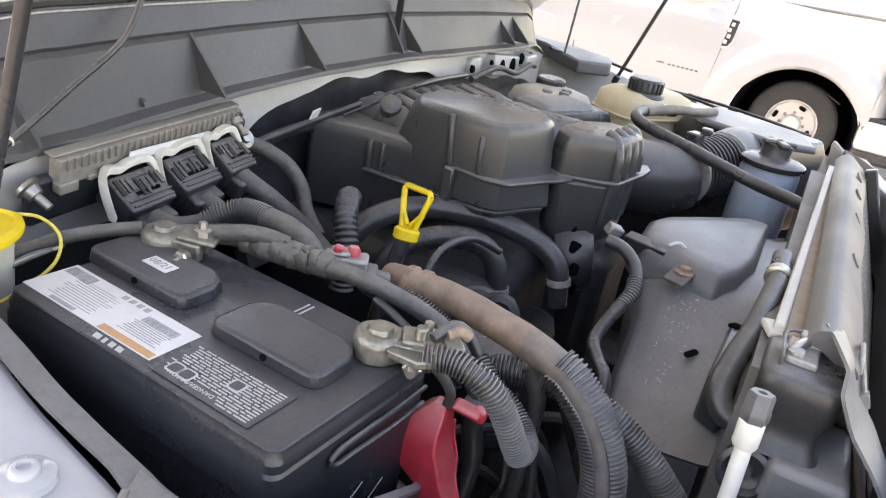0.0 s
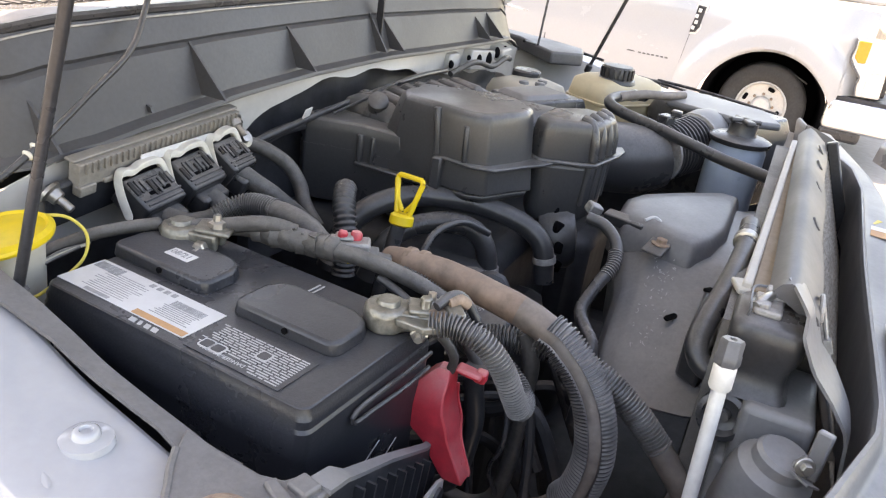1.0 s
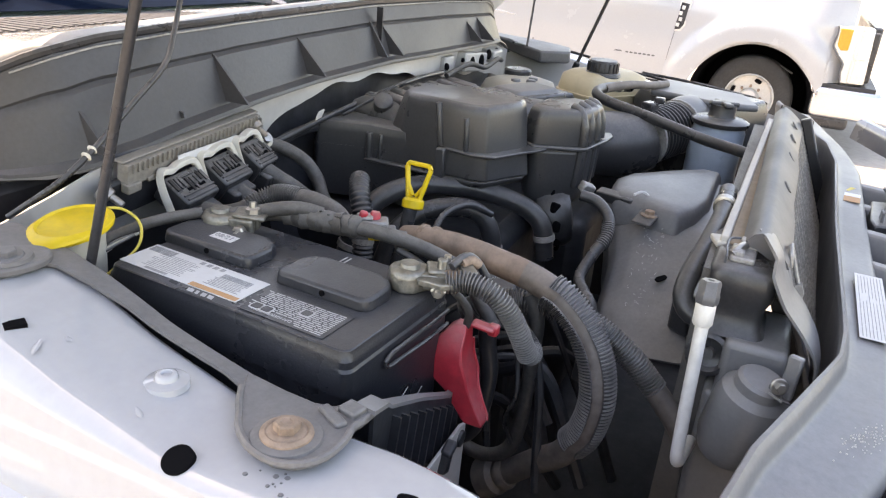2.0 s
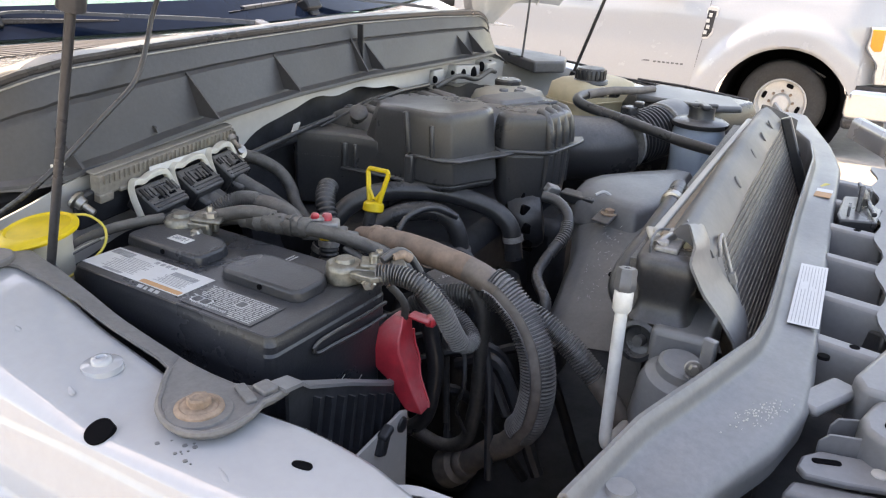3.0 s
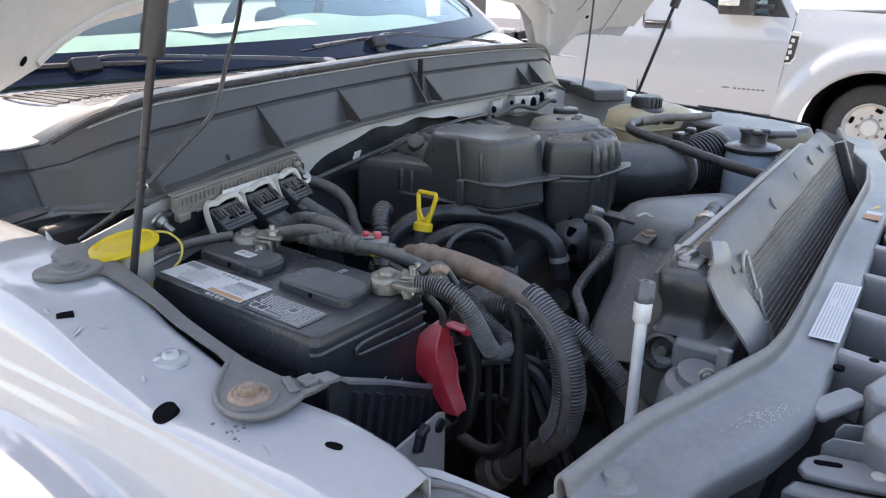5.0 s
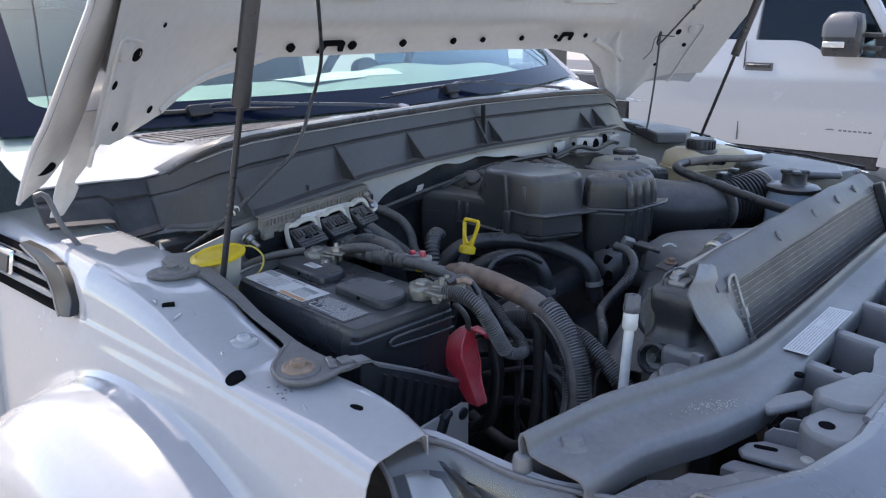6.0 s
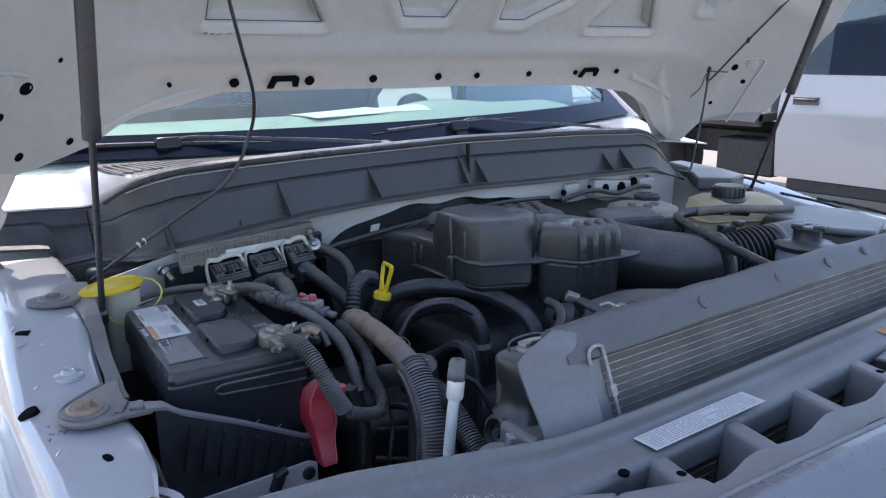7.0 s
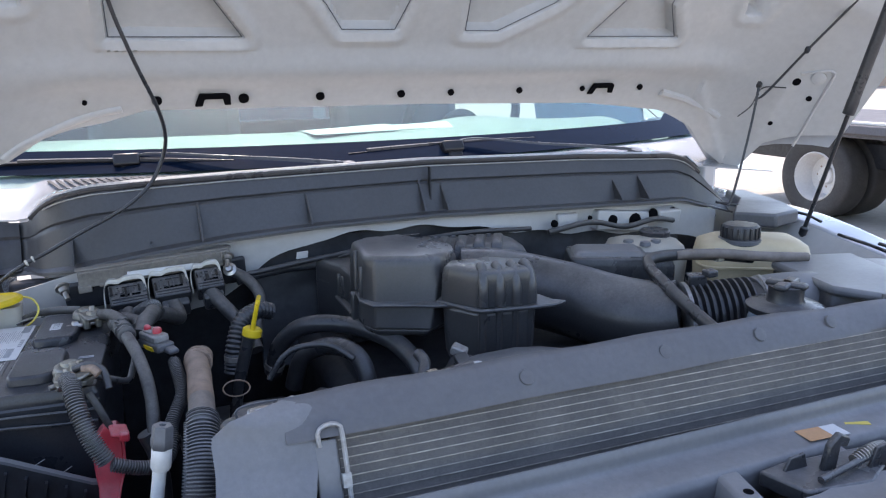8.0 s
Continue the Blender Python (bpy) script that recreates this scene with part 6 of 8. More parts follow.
part("band_clamp", lathe(B(), BB + (BB - BA) * 0.04, BB - BA, [(0.056, 0), (0.0585, 0.001), (0.0585, 0.007), (0.056, 0.008)], 28), CAST, it, "steel band clamp")
part("sensor", boxes(((1.425, 0.180, 1.152), (0.03, 0.025, 0.02), (0, 0, -20)), ((1.44, 0.165, 1.165), (0.02, 0.02, 0.012))), PLASTIC, it, "small black sensor", 0.003)
ab = thing("air_box", (1.66, 0.10, 1.0), "dark grey air filter box by the fender", "air box")
part("inlet", tube(B(), [(1.515, 0.138, 1.100), (1.57, 0.125, 1.105), (1.63, 0.12, 1.10)], 0.055, 20, 0.02), GREY, ab, "grey inlet pipe")
part("body", blob([(1.72, 0.11, 0.95, 0.10, 0.11, -25), (1.72, 0.11, 1.12, 0.11, 0.12, -25), (1.72, 0.11, 1.145, 0.10, 0.11, -25)], 0.2), PLASTIC, ab, bevel=0.004)
part("lid", prism(B(), [(1.62, 0.215), (1.715, 0.225), (1.80, 0.20), (1.74, 0.02), (1.62, -0.02), (1.58, 0.05)], 1.140, 1.155), GREY, ab, "dusty grey lid", 0.006)

# ---- reservoirs ----
dg = thing("coolant_tank", (1.64, 0.33, 1.0), "amber coolant tank with a black ribbed cap", "coolant tank")
part("tank", blob([(1.690, 0.335, 1.02, 0.10, 0.060, -30), (1.690, 0.335, 1.13, 0.105, 0.065, -30), (1.690, 0.337, 1.158, 0.098, 0.058, -30), (1.695, 0.340, 1.168, 0.075, 0.042, -30), (1.695, 0.340, 1.17, 0.03, 0.02, -30)], 0.5), AMBERP, dg, "stained amber tank", smooth=60)
part("seam", blob([(1.690, 0.335, 1.118, 0.109, 0.069, -30), (1.690, 0.335, 1.123, 0.109, 0.069, -30)], 0.5), AMBERP, dg, "moulded seam", 0.001)
part("cap", lathe(B(), (1.663, 0.338, 1.158), (0, 0, 1), [(0.042, 0), (0.044, 0.004), (0.042, 0.010), (0.034, 0.012), (0.034, 0.034), (0.031, 0.038), (0, 0.038)], 30), PLASTIC, dg, "black ribbed cap")
for i in range(18):
    a = 2 * math.pi * i / 18
    part("cap_rib", boxes(((1.663 + 0.0345 * math.cos(a), 0.338 + 0.0345 * math.sin(a), 1.181), (0.005, 0.004, 0.022), (0, 0, math.degrees(a)))), PLASTIC, dg)
bf = thing("brake_reservoir", (1.58, 0.50, 1.05), "milky brake fluid reservoir with a dark cap", "reservoir")
part("tank", blob([(1.565, 0.505, 1.05, 0.075, 0.055, -25), (1.565, 0.505, 1.115, 0.080, 0.060, -25), (1.567, 0.506, 1.135, 0.072, 0.052, -25), (1.57, 0.508, 1.142, 0.05, 0.035, -25), (1.57, 0.508, 1.144, 0.02, 0.02, -25)], 0.4), MILKY, bf, smooth=60)
part("cap", lathe(B(), (1.605, 0.525, 1.138), (0, 0, 1), [(0.030, 0), (0.032, 0.004), (0.032, 0.014), (0.028, 0.018), (0, 0.018)], 24), PLASTIC, bf, "dark cap")
for p in ((1.52, 0.50), (1.54, 0.47), (1.57, 0.475)):
    part("dimple", lathe(B(), (p[0], p[1], 1.138), (0, 0, 1), [(0.012, 0), (0.010, 0.008), (0, 0.009)], 14), GREY, bf)
fb = thing("fuse_box", (1.42, 0.46, 1.05), "dark grey plastic housing beside the brake reservoir", "fuse box")
part("box", blob([(1.43, 0.445, 1.05, 0.075, 0.06, -25), (1.43, 0.445, 1.125, 0.08, 0.06, -25), (1.43, 0.445, 1.142, 0.075, 0.055, -25)], 0.3), PLASTIC, fb, bevel=0.004)
part("lid", blob([(1.43, 0.445, 1.140, 0.07, 0.045, -25), (1.43, 0.445, 1.150, 0.06, 0.035, -25)], 0.3), GREY, fb, bevel=0.003)
part("box", blob([(1.515, 0.40, 1.05, 0.03, 0.035, -25), (1.515, 0.40, 1.120, 0.03, 0.035, -25), (1.515, 0.40, 1.135, 0.024, 0.03, -25)], 0.3), PLASTIC, fb, bevel=0.004)
ps = thing("steering_reservoir", (1.482, 0.045, 0.95), "blue-grey power steering reservoir with a black cap", "reservoir")
part("tank", lathe(B(), (1.482, 0.045, 0.95), (0, 0, 1), [(0.046, 0), (0.052, 0.02), (0.053, 0.167), (0.050, 0.175), (0.050, 0.184), (0, 0.184)], 30), BLUEISH, ps, "blue-grey translucent tank")
part("cap", lathe(B(), (1.482, 0.045, 1.130), (0, 0, 1), [(0.055, 0), (0.057, 0.003), (0.057, 0.009), (0.050, 0.013), (0.028, 0.016), (0.026, 0.020), (0.026, 0.040), (0, 0.040)], 30), PLASTIC, ps, "black cap disc")
part("cap_grip", boxes(((1.482, 0.045, 1.172), (0.066, 0.020, 0.010), (0, 0, 25)), ((1.482, 0.045, 1.172), (0.020, 0.060, 0.010), (0, 0, 25))), PLASTIC, ps, "three-lobed grip", 0.004)
hose("vent_hose", [(1.62, 0.260, 1.150), (1.55, 0.275, 1.160), (1.47, 0.290, 1.165), (1.415, 0.290, 1.163), (1.396, 0.262, 1.155), (1.374, 0.192, 1.146), (1.358, 0.120, 1.134), (1.346, 0.052, 1.122), (1.320, -0.017, 1.118), (1.30, -0.05, 1.11)], 0.0105, RUBBER, "black hose from the coolant tank to the radiator", n=14)
hose("hose_elbow", [(1.47, 0.285, 1.165), (1.53, 0.25, 1.17), (1.60, 0.215, 1.165), (1.68, 0.19, 1.16)], 0.009, BROWNGREY, "weathered brown-grey overflow hose", n=12)
part("tie", lathe(B(), (1.553, 0.272, 1.160), (-1, 0.15, 0.1), [(0.011, -0.006), (0.0125, -0.006), (0.0125, 0.006), (0.011, 0.006)], 14), WHITE, dg, "pale cable tie")

# ---- fan shroud ----
sh = thing("fan_shroud", (0.95, 0.06, 0.6), "grey dusty moulded fan shroud", "fan shroud")


def shroud(u, v):
    x = lerps(u, [(0, 0.725), (1, 1.50)])
    top = lerps(x, [(0.60, 0.93), (0.70, 0.965), (0.78, 1.005), (0.87, 1.043), (0.96, 1.073), (1.02, 1.080), (1.20, 1.085), (1.26, 1.06), (1.5, 1.0)])
    back = lerps(x, [(0.60, 0.05), (0.70, 0.10), (0.78, 0.12), (0.90, 0.13), (1.0, 0.16), (1.10, 0.165), (1.2, 0.13), (1.3, 0.08), (1.5, 0.05)])
    prof = [(-0.045, top + 0.012), (-0.02, top + 0.006), (0.0, top), (0.35, top - 0.004), (0.75, top - 0.010), (0.93, top - 0.022), (1.0, top - 0.040), (1.0, top - 0.07), (0.98, top - 0.10), (0.96, top - 0.14)]
    i = v * (len(prof) - 1)
    j = min(int(i), len(prof) - 2)
    f = i - j
    a, b = prof[j], prof[j + 1]
    w = a[0] * (1 - f) + b[0] * f
    z = a[1] * (1 - f) + b[1] * f
    y = w if w < 0 else 0.0 + back * w
    return Vector((x, y - 0.01, z))


part("shell", sheet(B(), shroud, 60, 36, 0.004), SHROUD, sh, "dusty grey plastic", smooth=50)
PAN = [(0.972, 0.142), (1.000, 0.160), (1.075, 0.165), (1.12, 0.150), (1.20, 0.085), (1.255, 0.030), (1.250, 0.006), (1.05, 0.004), (0.985, 0.018), (0.945, 0.040), (0.955, 0.080), (0.968, 0.110)]
part("raised_panel", shell(PAN, [(1.050, 1.05), (1.072, 1.0), (1.086, 0.965), (1.094, 0.92), (1.098, 0.84), (1.099, 0.6)]), SHROUD, sh, "raised smooth grey panel", 0.006, 80, 3)
part("slot", prism(B(), rounded(0.0035, 0.011, 0.0033), -0.001, 0.0015, pose(0.845, 0.038, 1.034, -2, -23, 62)), SHADE_BLACK, sh, "dark slot")
part("duct_box", prism(B(), [(0.905, 0.010), (0.930, -0.008), (0.770, -0.020), (0.752, -0.014), (0.770, 0.012)], 1.00, 1.056), PLASTIC, sh, "dark angled duct box", 0.004)
part("slot", boxes(((0.915, 0.001, 1.055), (0.022, 0.012, 0.006), (0, 0, -35))), SHADE_BLACK, sh, "dark slot")
rng = random.Random(8)
for i in range(60):
    a = Vector((0.78 + 0.17 * rng.random(), 0.0, 0))
    a.y = 0.045 + 0.035 * rng.random() + 0.10 * (a.x - 0.86)
    top = lerps(a.x, [(0.70, 0.965), (0.78, 1.005), (0.87, 1.043), (0.96, 1.073)]) - 0.0005
    d = Vector((rng.random() - 0.3, rng.random() - 0.5, 0)) * 0.008
    pts = [(a.x, a.y, top + 0.0004), (a.x + d.x * 0.5, a.y + d.y * 0.5 + 0.003 * rng.random(), top + d.x * 0.2 + 0.0006), (a.x + d.x, a.y + d.y, top + d.x * 0.38 + 0.0004)]
    part("scuff", tube(B(), pts, 0.00028, 4, 0.003), INKW, sh, "pale scuff scratch")
bm = boxes(((0.956, 0.085, 1.082), (0.050, 0.030, 0.004), (0, -20, -15)), ((0.989, 0.142, 1.088), (0.020, 0.060, 0.016), (0, -10, -12)))
part("clip_plate", bm, PLASTIC, sh, "black wiring connector on a clip plate", 0.003)
bolt("bolt", (0.958, 0.083, 1.082), (0, 0, 1), 0.008, 0.008, sh, RUST)
for x, y in ((1.000, 0.094), (1.008, 0.078)):
    part("clip_hole", boxes(((x, y, 1.089), (0.010, 0.008, 0.004), (0, -15, -40))), SHADE_BLACK, sh, "dark clip hole")
part("sensor_tip", boxes(((1.002, 0.192, 1.090), (0.024, 0.016, 0.016), (15, 20, -40))), CAST, sh, "dull metal sensor tip", 0.003)
part("wire", tube(B(), [(0.985, 0.115, 1.10), (0.996, 0.105, 1.104), (1.002, 0.096, 1.098), (1.002, 0.090, 1.090)], 0.0022, 6, 0.003), LABEL, sh, "pale wire")
hose("loom", [(0.935, 0.185, 1.098), (0.935, 0.160, 1.094), (0.920, 0.137, 1.080), (0.890, 0.128, 1.062), (0.855, 0.138, 1.040), (0.825, 0.145, 1.015), (0.800, 0.130, 1.005), (0.778, 0.114, 0.998), (0.762, 0.108, 0.965), (0.75, 0.11, 0.90)], 0.0085, RUBBER, "black loom draped down the fan shroud", "cable loom", n=12, group="looms")
hose("loom", [(0.905, 0.1315, 1.071), (0.888, 0.128, 1.061), (0.870, 0.132, 1.050)], 0.0088, SLEEVE, "short corrugated sleeve on the draped loom", "cable loom", (0.004, 0.0012), group="looms")

# ---- radiator, condenser, air seals ----
rad = thing("radiator", (1.1, -0.07, 0.6), "dusty radiator and condenser stack with grey air seal", "radiator")
def seal_section(x):
    w = 0.0015 * math.sin(x * 21)
    zt = lerps(x, [(0.69, 1.176), (0.80, 1.177), (1.1, 1.178), (1.3, 1.176), (1.56, 1.168)]) + 0.0012 * math.sin(x * 34)
    return [Vector((x, a, b)) for a, b in ((-0.052, zt - 0.014), (-0.062, zt), (-0.070, zt + 0.003), (-0.079, zt - 0.001), (-0.103 + w, 1.150), (-0.106 + w, 1.144), (-0.098, 1.142), (-0.067, zt - 0.016))]


bm = loft(B(), [seal_section(x) for x in np.linspace(0.69, 1.56, 60)])
part("air_seal", bm, SEAL, rad, "dusty dark grey flexible air seal", smooth=50)
for x in (0.962, 1.151, 1.298, 1.42):
    part("push_pin", lathe(B(), (x, -0.0925, 1.1635), (0, -0.8, 0.6), [(0.0095, -0.002), (0.0088, 0.0006), (0.004, 0.0014), (0, 0.0014)], 16), SEAL, rad, "round push pin")
CM = pose(1.130, -0.099, 1.147, -23, 0, -1.0)
part("core", box(B(), (0, 0.010, -0.20), (0.79, 0.020, 0.40), (0, 0, 0), CM), FINS, rad, "dusty condenser fins")
for i in range(32):
    part("condenser_tube", box(B(), (0.0, -0.0008, -0.004 - i * 0.0092), (0.775, 0.0016, 0.0009), (0, 0, 0), CM), FINTUBE, rad, "thin tan-grey aluminium tube")
fr_ = B()
tube(fr_, [CM @ Vector(p) for p in ((-0.408, -0.010, -0.016), (-0.409, -0.013, -0.002), (-0.402, -0.014, 0.004), (-0.390, -0.014, 0.004), (-0.385, -0.013, -0.004), (-0.384, -0.012, -0.06), (-0.383, -0.012, -0.17))], 0.0026, 8, 0.006)
box(fr_, (-0.386, -0.013, -0.052), (0.009, 0.007, 0.014), (0, 0, 0), CM)
box(fr_, (-0.387, -0.013, -0.102), (0.010, 0.007, 0.026), (0, 0, 0), CM)
part("bracket", fr_, CAST, rad, "cast condenser end bracket")
part("end_plate", box(B(), (-0.402, -0.004, -0.09), (0.024, 0.008, 0.16), (0, 0, 0), CM), GREY, rad, "grey condenser end plate", 0.002)
part("bracket", box(B(), (0.40, -0.01, -0.12), (0.018, 0.02, 0.26), (0, 0, 0), CM), PLASTIC, rad, bevel=0.003)
part("top_rail", boxes(((1.10, -0.0405, 1.152), (0.76, 0.010, 0.010), (0, -0.2, -1.2))), RAIL, rad, "pale plastic top rail", 0.002)
part("foam_strip", boxes(((1.10, -0.054, 1.149), (0.77, 0.020, 0.010), (0, -0.2, -1.0))), TAN, rad, "tan foam strip behind the air seal", 0.002)
part("rail_foot", boxes(((0.730, -0.030, 1.146), (0.030, 0.020, 0.007), (0, 0, 20))), RAIL, rad, "pale rail end", 0.002)
part("core_back", boxes(((1.07, -0.035, 0.89), (0.84, 0.03, 0.50))), FINS, rad, "radiator core")
bm = B()
loft(bm, [[Vector((0.676 + a * k, -0.062 + b * k2, z)) for a, b in rounded(1.0, 1.0, 0.35, 3)] for k, k2, z in ((0.046, 0.036, 1.075), (0.040, 0.030, 1.083), (0.036, 0.028, 1.095), (0.036, 0.029, 1.108), (0.041, 0.034, 1.120), (0.042, 0.035, 1.145), (0.038, 0.031, 1.150))])
part("end_tank", bm, PLASTIC, rad, "black plastic end tank", smooth=50)
part("end_tank", boxes(((0.674, -0.092, 1.036), (0.112, 0.066, 0.082)), ((0.672, -0.080, 0.93), (0.095, 0.060, 0.16))), GREY, rad, "dusty grey lower tank", 0.008, seg=3)
part("port", lathe(B(), (0.632, -0.046, 1.050), (-1, 0.1, 0.25), [(0.024, -0.02), (0.024, 0.006), (0.019, 0.008), (0.016, -0.004), (0.007, -0.006), (0.006, 0.006), (0, 0.006)], 24), PLASTIC, rad, "round grey side port", smooth=30)
part("fitting", boxes(((0.682, -0.056, 1.153), (0.046, 0.026, 0.007)), ((0.700, -0.060, 1.158), (0.016, 0.020, 0.014)), ((0.668, -0.050, 1.157), (0.010, 0.014, 0.010))), CAST, rad, "corroded aluminium fitting", 0.002)
part("fitting_pipe", tube(B(), [(0.664, -0.044, 1.156), (0.676, -0.050, 1.160), (0.692, -0.056, 1.160), (0.708, -0.060, 1.156)], 0.0048, 10, 0.004), STEEL, rad, "short metal pipe")
part("wire_clip", tube(B(), [(0.652, -0.040, 1.150), (0.652, -0.040, 1.160), (0.668, -0.038, 1.163), (0.700, -0.042, 1.163), (0.704, -0.074, 1.162), (0.690, -0.080, 1.158)], 0.0015, 6, 0.004), SHROUD, rad, "bent wire clip")


def flap(u, v):
    """Grey air deflector at the radiator's end: a ribbon that turns out of the seal and sweeps down to the beam."""
    lo = [(0.704, -0.066, 1.178), (0.690, -0.073, 1.177), (0.640, -0.089, 1.172), (0.620, -0.090, 1.157), (0.621, -0.107, 1.128), (0.617, -0.130, 1.105), (0.614, -0.150, 1.080), (0.610, -0.158, 1.02)]
    hi = [(0.746, -0.072, 1.173), (0.738, -0.082, 1.168), (0.728, -0.092, 1.155), (0.722, -0.103, 1.138), (0.718, -0.112, 1.120), (0.711, -0.133, 1.100), (0.702, -0.150, 1.078), (0.695, -0.158, 1.02)]
    i = v * 7
    j = min(int(i), 6)
    a, b = Vector(lo[j]).lerp(Vector(lo[j + 1]), i - j), Vector(hi[j]).lerp(Vector(hi[j + 1]), i - j)
    return a.lerp(b, u) + Vector((0, -0.004 * math.sin(u * math.pi), 0))


part("deflector", sheet(B(), flap, 14, 24, 0.003), BEAM, rad, "grey swept air deflector flap", smooth=60)


def flap_r(u, v):
    return Vector((1.552 + 0.075 * u, -0.060 - 0.080 * v * v - 0.07 * u * u, 1.176 - 0.24 * v - 0.035 * u * u))


part("deflector", sheet(B(), flap_r, 12, 16, 0.003), SEAL, rad, "grey air deflector flap", smooth=60)
hose("bypass_hose", [(0.93, -0.018, 1.150), (0.85, -0.020, 1.140), (0.76, -0.014, 1.125), (0.71, -0.006, 1.108), (0.682, -0.004, 1.088), (0.672, -0.018, 1.072), (0.672, -0.050, 1.072)], 0.012, RUBBER, "black hose curling into the radiator end", n=14)
bm = lathe(B(), (0.885, -0.019, 1.145), (-1, 0, -0.1), [(0.0125, 0), (0.0145, 0.001), (0.0145, 0.012), (0.0125, 0.013)], 16)
part("hose_clamp", bm, STEEL, rad, "steel hose clamp")

# ---- A/C service port pipe ----
ac = thing("ac_pipe", (0.56, -0.035, 0.9), "silver service pipe with a grey hex cap", "pipe")
part("pipe", tube(B(), [(0.5745, -0.034, 1.118), (0.566, -0.036, 1.07), (0.556, -0.039, 1.00), (0.549, -0.041, 0.968), (0.553, -0.043, 0.958), (0.575, -0.046, 0.955), (0.61, -0.05, 0.95)], 0.0068, 14, 0.005), SCUFFW, ac, "scuffed white-silver pipe")
part("collar", lathe(B(), (0.5735, -0.034, 1.108), (0.15, 0.03, 1), [(0.0085, 0), (0.0102, 0.003), (0.0102, 0.022), (0.0085, 0.025)], 18), SCUFFW, ac)
part("cap", lathe(B(), (0.5765, -0.0335, 1.131), (0.15, 0.03, 1), [(0.0105, 0), (0.0115, 0.002), (0.0115, 0.010), (0.0108, 0.011), (0.0108, 0.022), (0.0095, 0.0245), (0.004, 0.0245), (0.003, 0.022), (0, 0.022)], 6), SHROUD, ac, "grey hexagonal cap")

# ---- horn ----
hn = thing("horn", (0.60, -0.085, 0.98), "dusty grey round horn behind the support", "horn")
part("shell", lathe(B(), (0.586, -0.098, 1.034), (-0.12, -0.18, 1), [(0.028, -0.075), (0.036, -0.055), (0.0375, -0.004), (0.0345, 0.010), (0.0265, 0.016), (0.0255, 0.017), (0.0250, 0.027), (0.0215, 0.0305), (0, 0.031)], 34), GREY, hn, "round pressed shell", smooth=30)
part("tab", boxes(((0.577, -0.126, 1.076), (0.009, 0.014, 0.046), (0, 6, -20)), ((0.576, -0.118, 1.062), (0.020, 0.012, 0.012), (0, 0, -30))), GREY, hn, "flat mounting tab", 0.002)
bolt("bolt", (0.556, -0.116, 1.074), (-0.9, -0.3, 0.2), 0.0050, 0.009, hn)
part("ear", prism(B(), [(0.0, 0.0), (0.026, 0.004), (0.003, 0.020)], 0, 0.002, pose(0.553, -0.132, 1.058, 25, 0, 60)), GREY, hn, "bent tin ear")

# ---- radiator support: the long grey plastic beam across the nose ----
sp = thing("radiator_support", (1.15, -0.2, 0.95), "long dusty grey plastic radiator support beam", "radiator support")
S_REAR = [(0.20, -0.045), (0.267, -0.070), (0.39, -0.097), (0.489, -0.130), (0.60, -0.165), (0.66, -0.171), (0.75, -0.172), (1.07, -0.172), (1.45, -0.178), (1.60, -0.165), (1.75, -0.12), (2.10, -0.05)]
S_FRONT = [(0.20, -0.13), (0.26, -0.146), (0.36, -0.165), (0.449, -0.205), (0.53, -0.226), (0.60, -0.228), (0.70, -0.228), (1.1, -0.228), (1.5, -0.232), (1.7, -0.21), (2.10, -0.14)]


def beam(u, v):
    x = 0.275 + 1.805 * u
    r, f = lerps(x, S_REAR), lerps(x, S_FRONT)
    prof = [(0.02, -0.10), (-0.02, -0.02), (-0.06, 0.006), (-0.03, 0.014), (0.03, 0.015), (0.09, 0.009), (0.14, -0.004), (0.30, -0.007), (0.6, -0.008), (0.9, -0.010), (1.0, -0.018), (0.97, -0.045)]
    i = v * (len(prof) - 1)
    j = min(int(i), len(prof) - 2)
    k = i - j
    a = prof[j][0] * (1 - k) + prof[j + 1][0] * k
    h = prof[j][1] * (1 - k) + prof[j + 1][1] * k
    z = 1.088 + 0.004 * math.sin(x * 5) - 0.010 * max(0, 1 - (x - 0.2) / 0.2) + h
    return Vector((x, r + (f - r) * a, z))


part("beam", sheet(B(), beam, 110, 36, 0.003), BEAM, sp, "dusty grey beam", smooth=50)
SLM = pose(0.804, -0.2095, 1.0818, 0, 0, -0.8)
sl = flat(rect(0.203, 0.033), SLM, LABEL, sp, "label", "white information sticker")
rng = random.Random(5)
for i in range(8):
    x = -0.097
    while x < 0.090:
        w = 0.008 + 0.016 * rng.random()
        if not 0.004 < x < 0.012:
            flat(rect(min(w, 0.098 - x), 0.0008, x + w / 2, -0.0130 + i * 0.0037), SLM @ Matrix.Translation((0, 0, 0.0007)), INK, sl, "print_bar", "", 0.0003)
        x += w + 0.0025
flat(rect(0.034, 0.026), pose(1.277, -0.206, 1.0815, 0, 0, -4), ORANGE, sp, "sticker", "small orange and white sticker")
flat(rect(0.022, 0.026, 0.0285, 0), pose(1.277, -0.206, 1.0815, 0, 0, -4), LABEL, sp, "sticker", "small white sticker")
flat(rect(0.030, 0.008), pose(1.345, -0.205, 1.0815, 0, 0, -25), YCORD, sp, "sticker", "faded yellow sticker")
bm = B()
rs = random.Random(8)
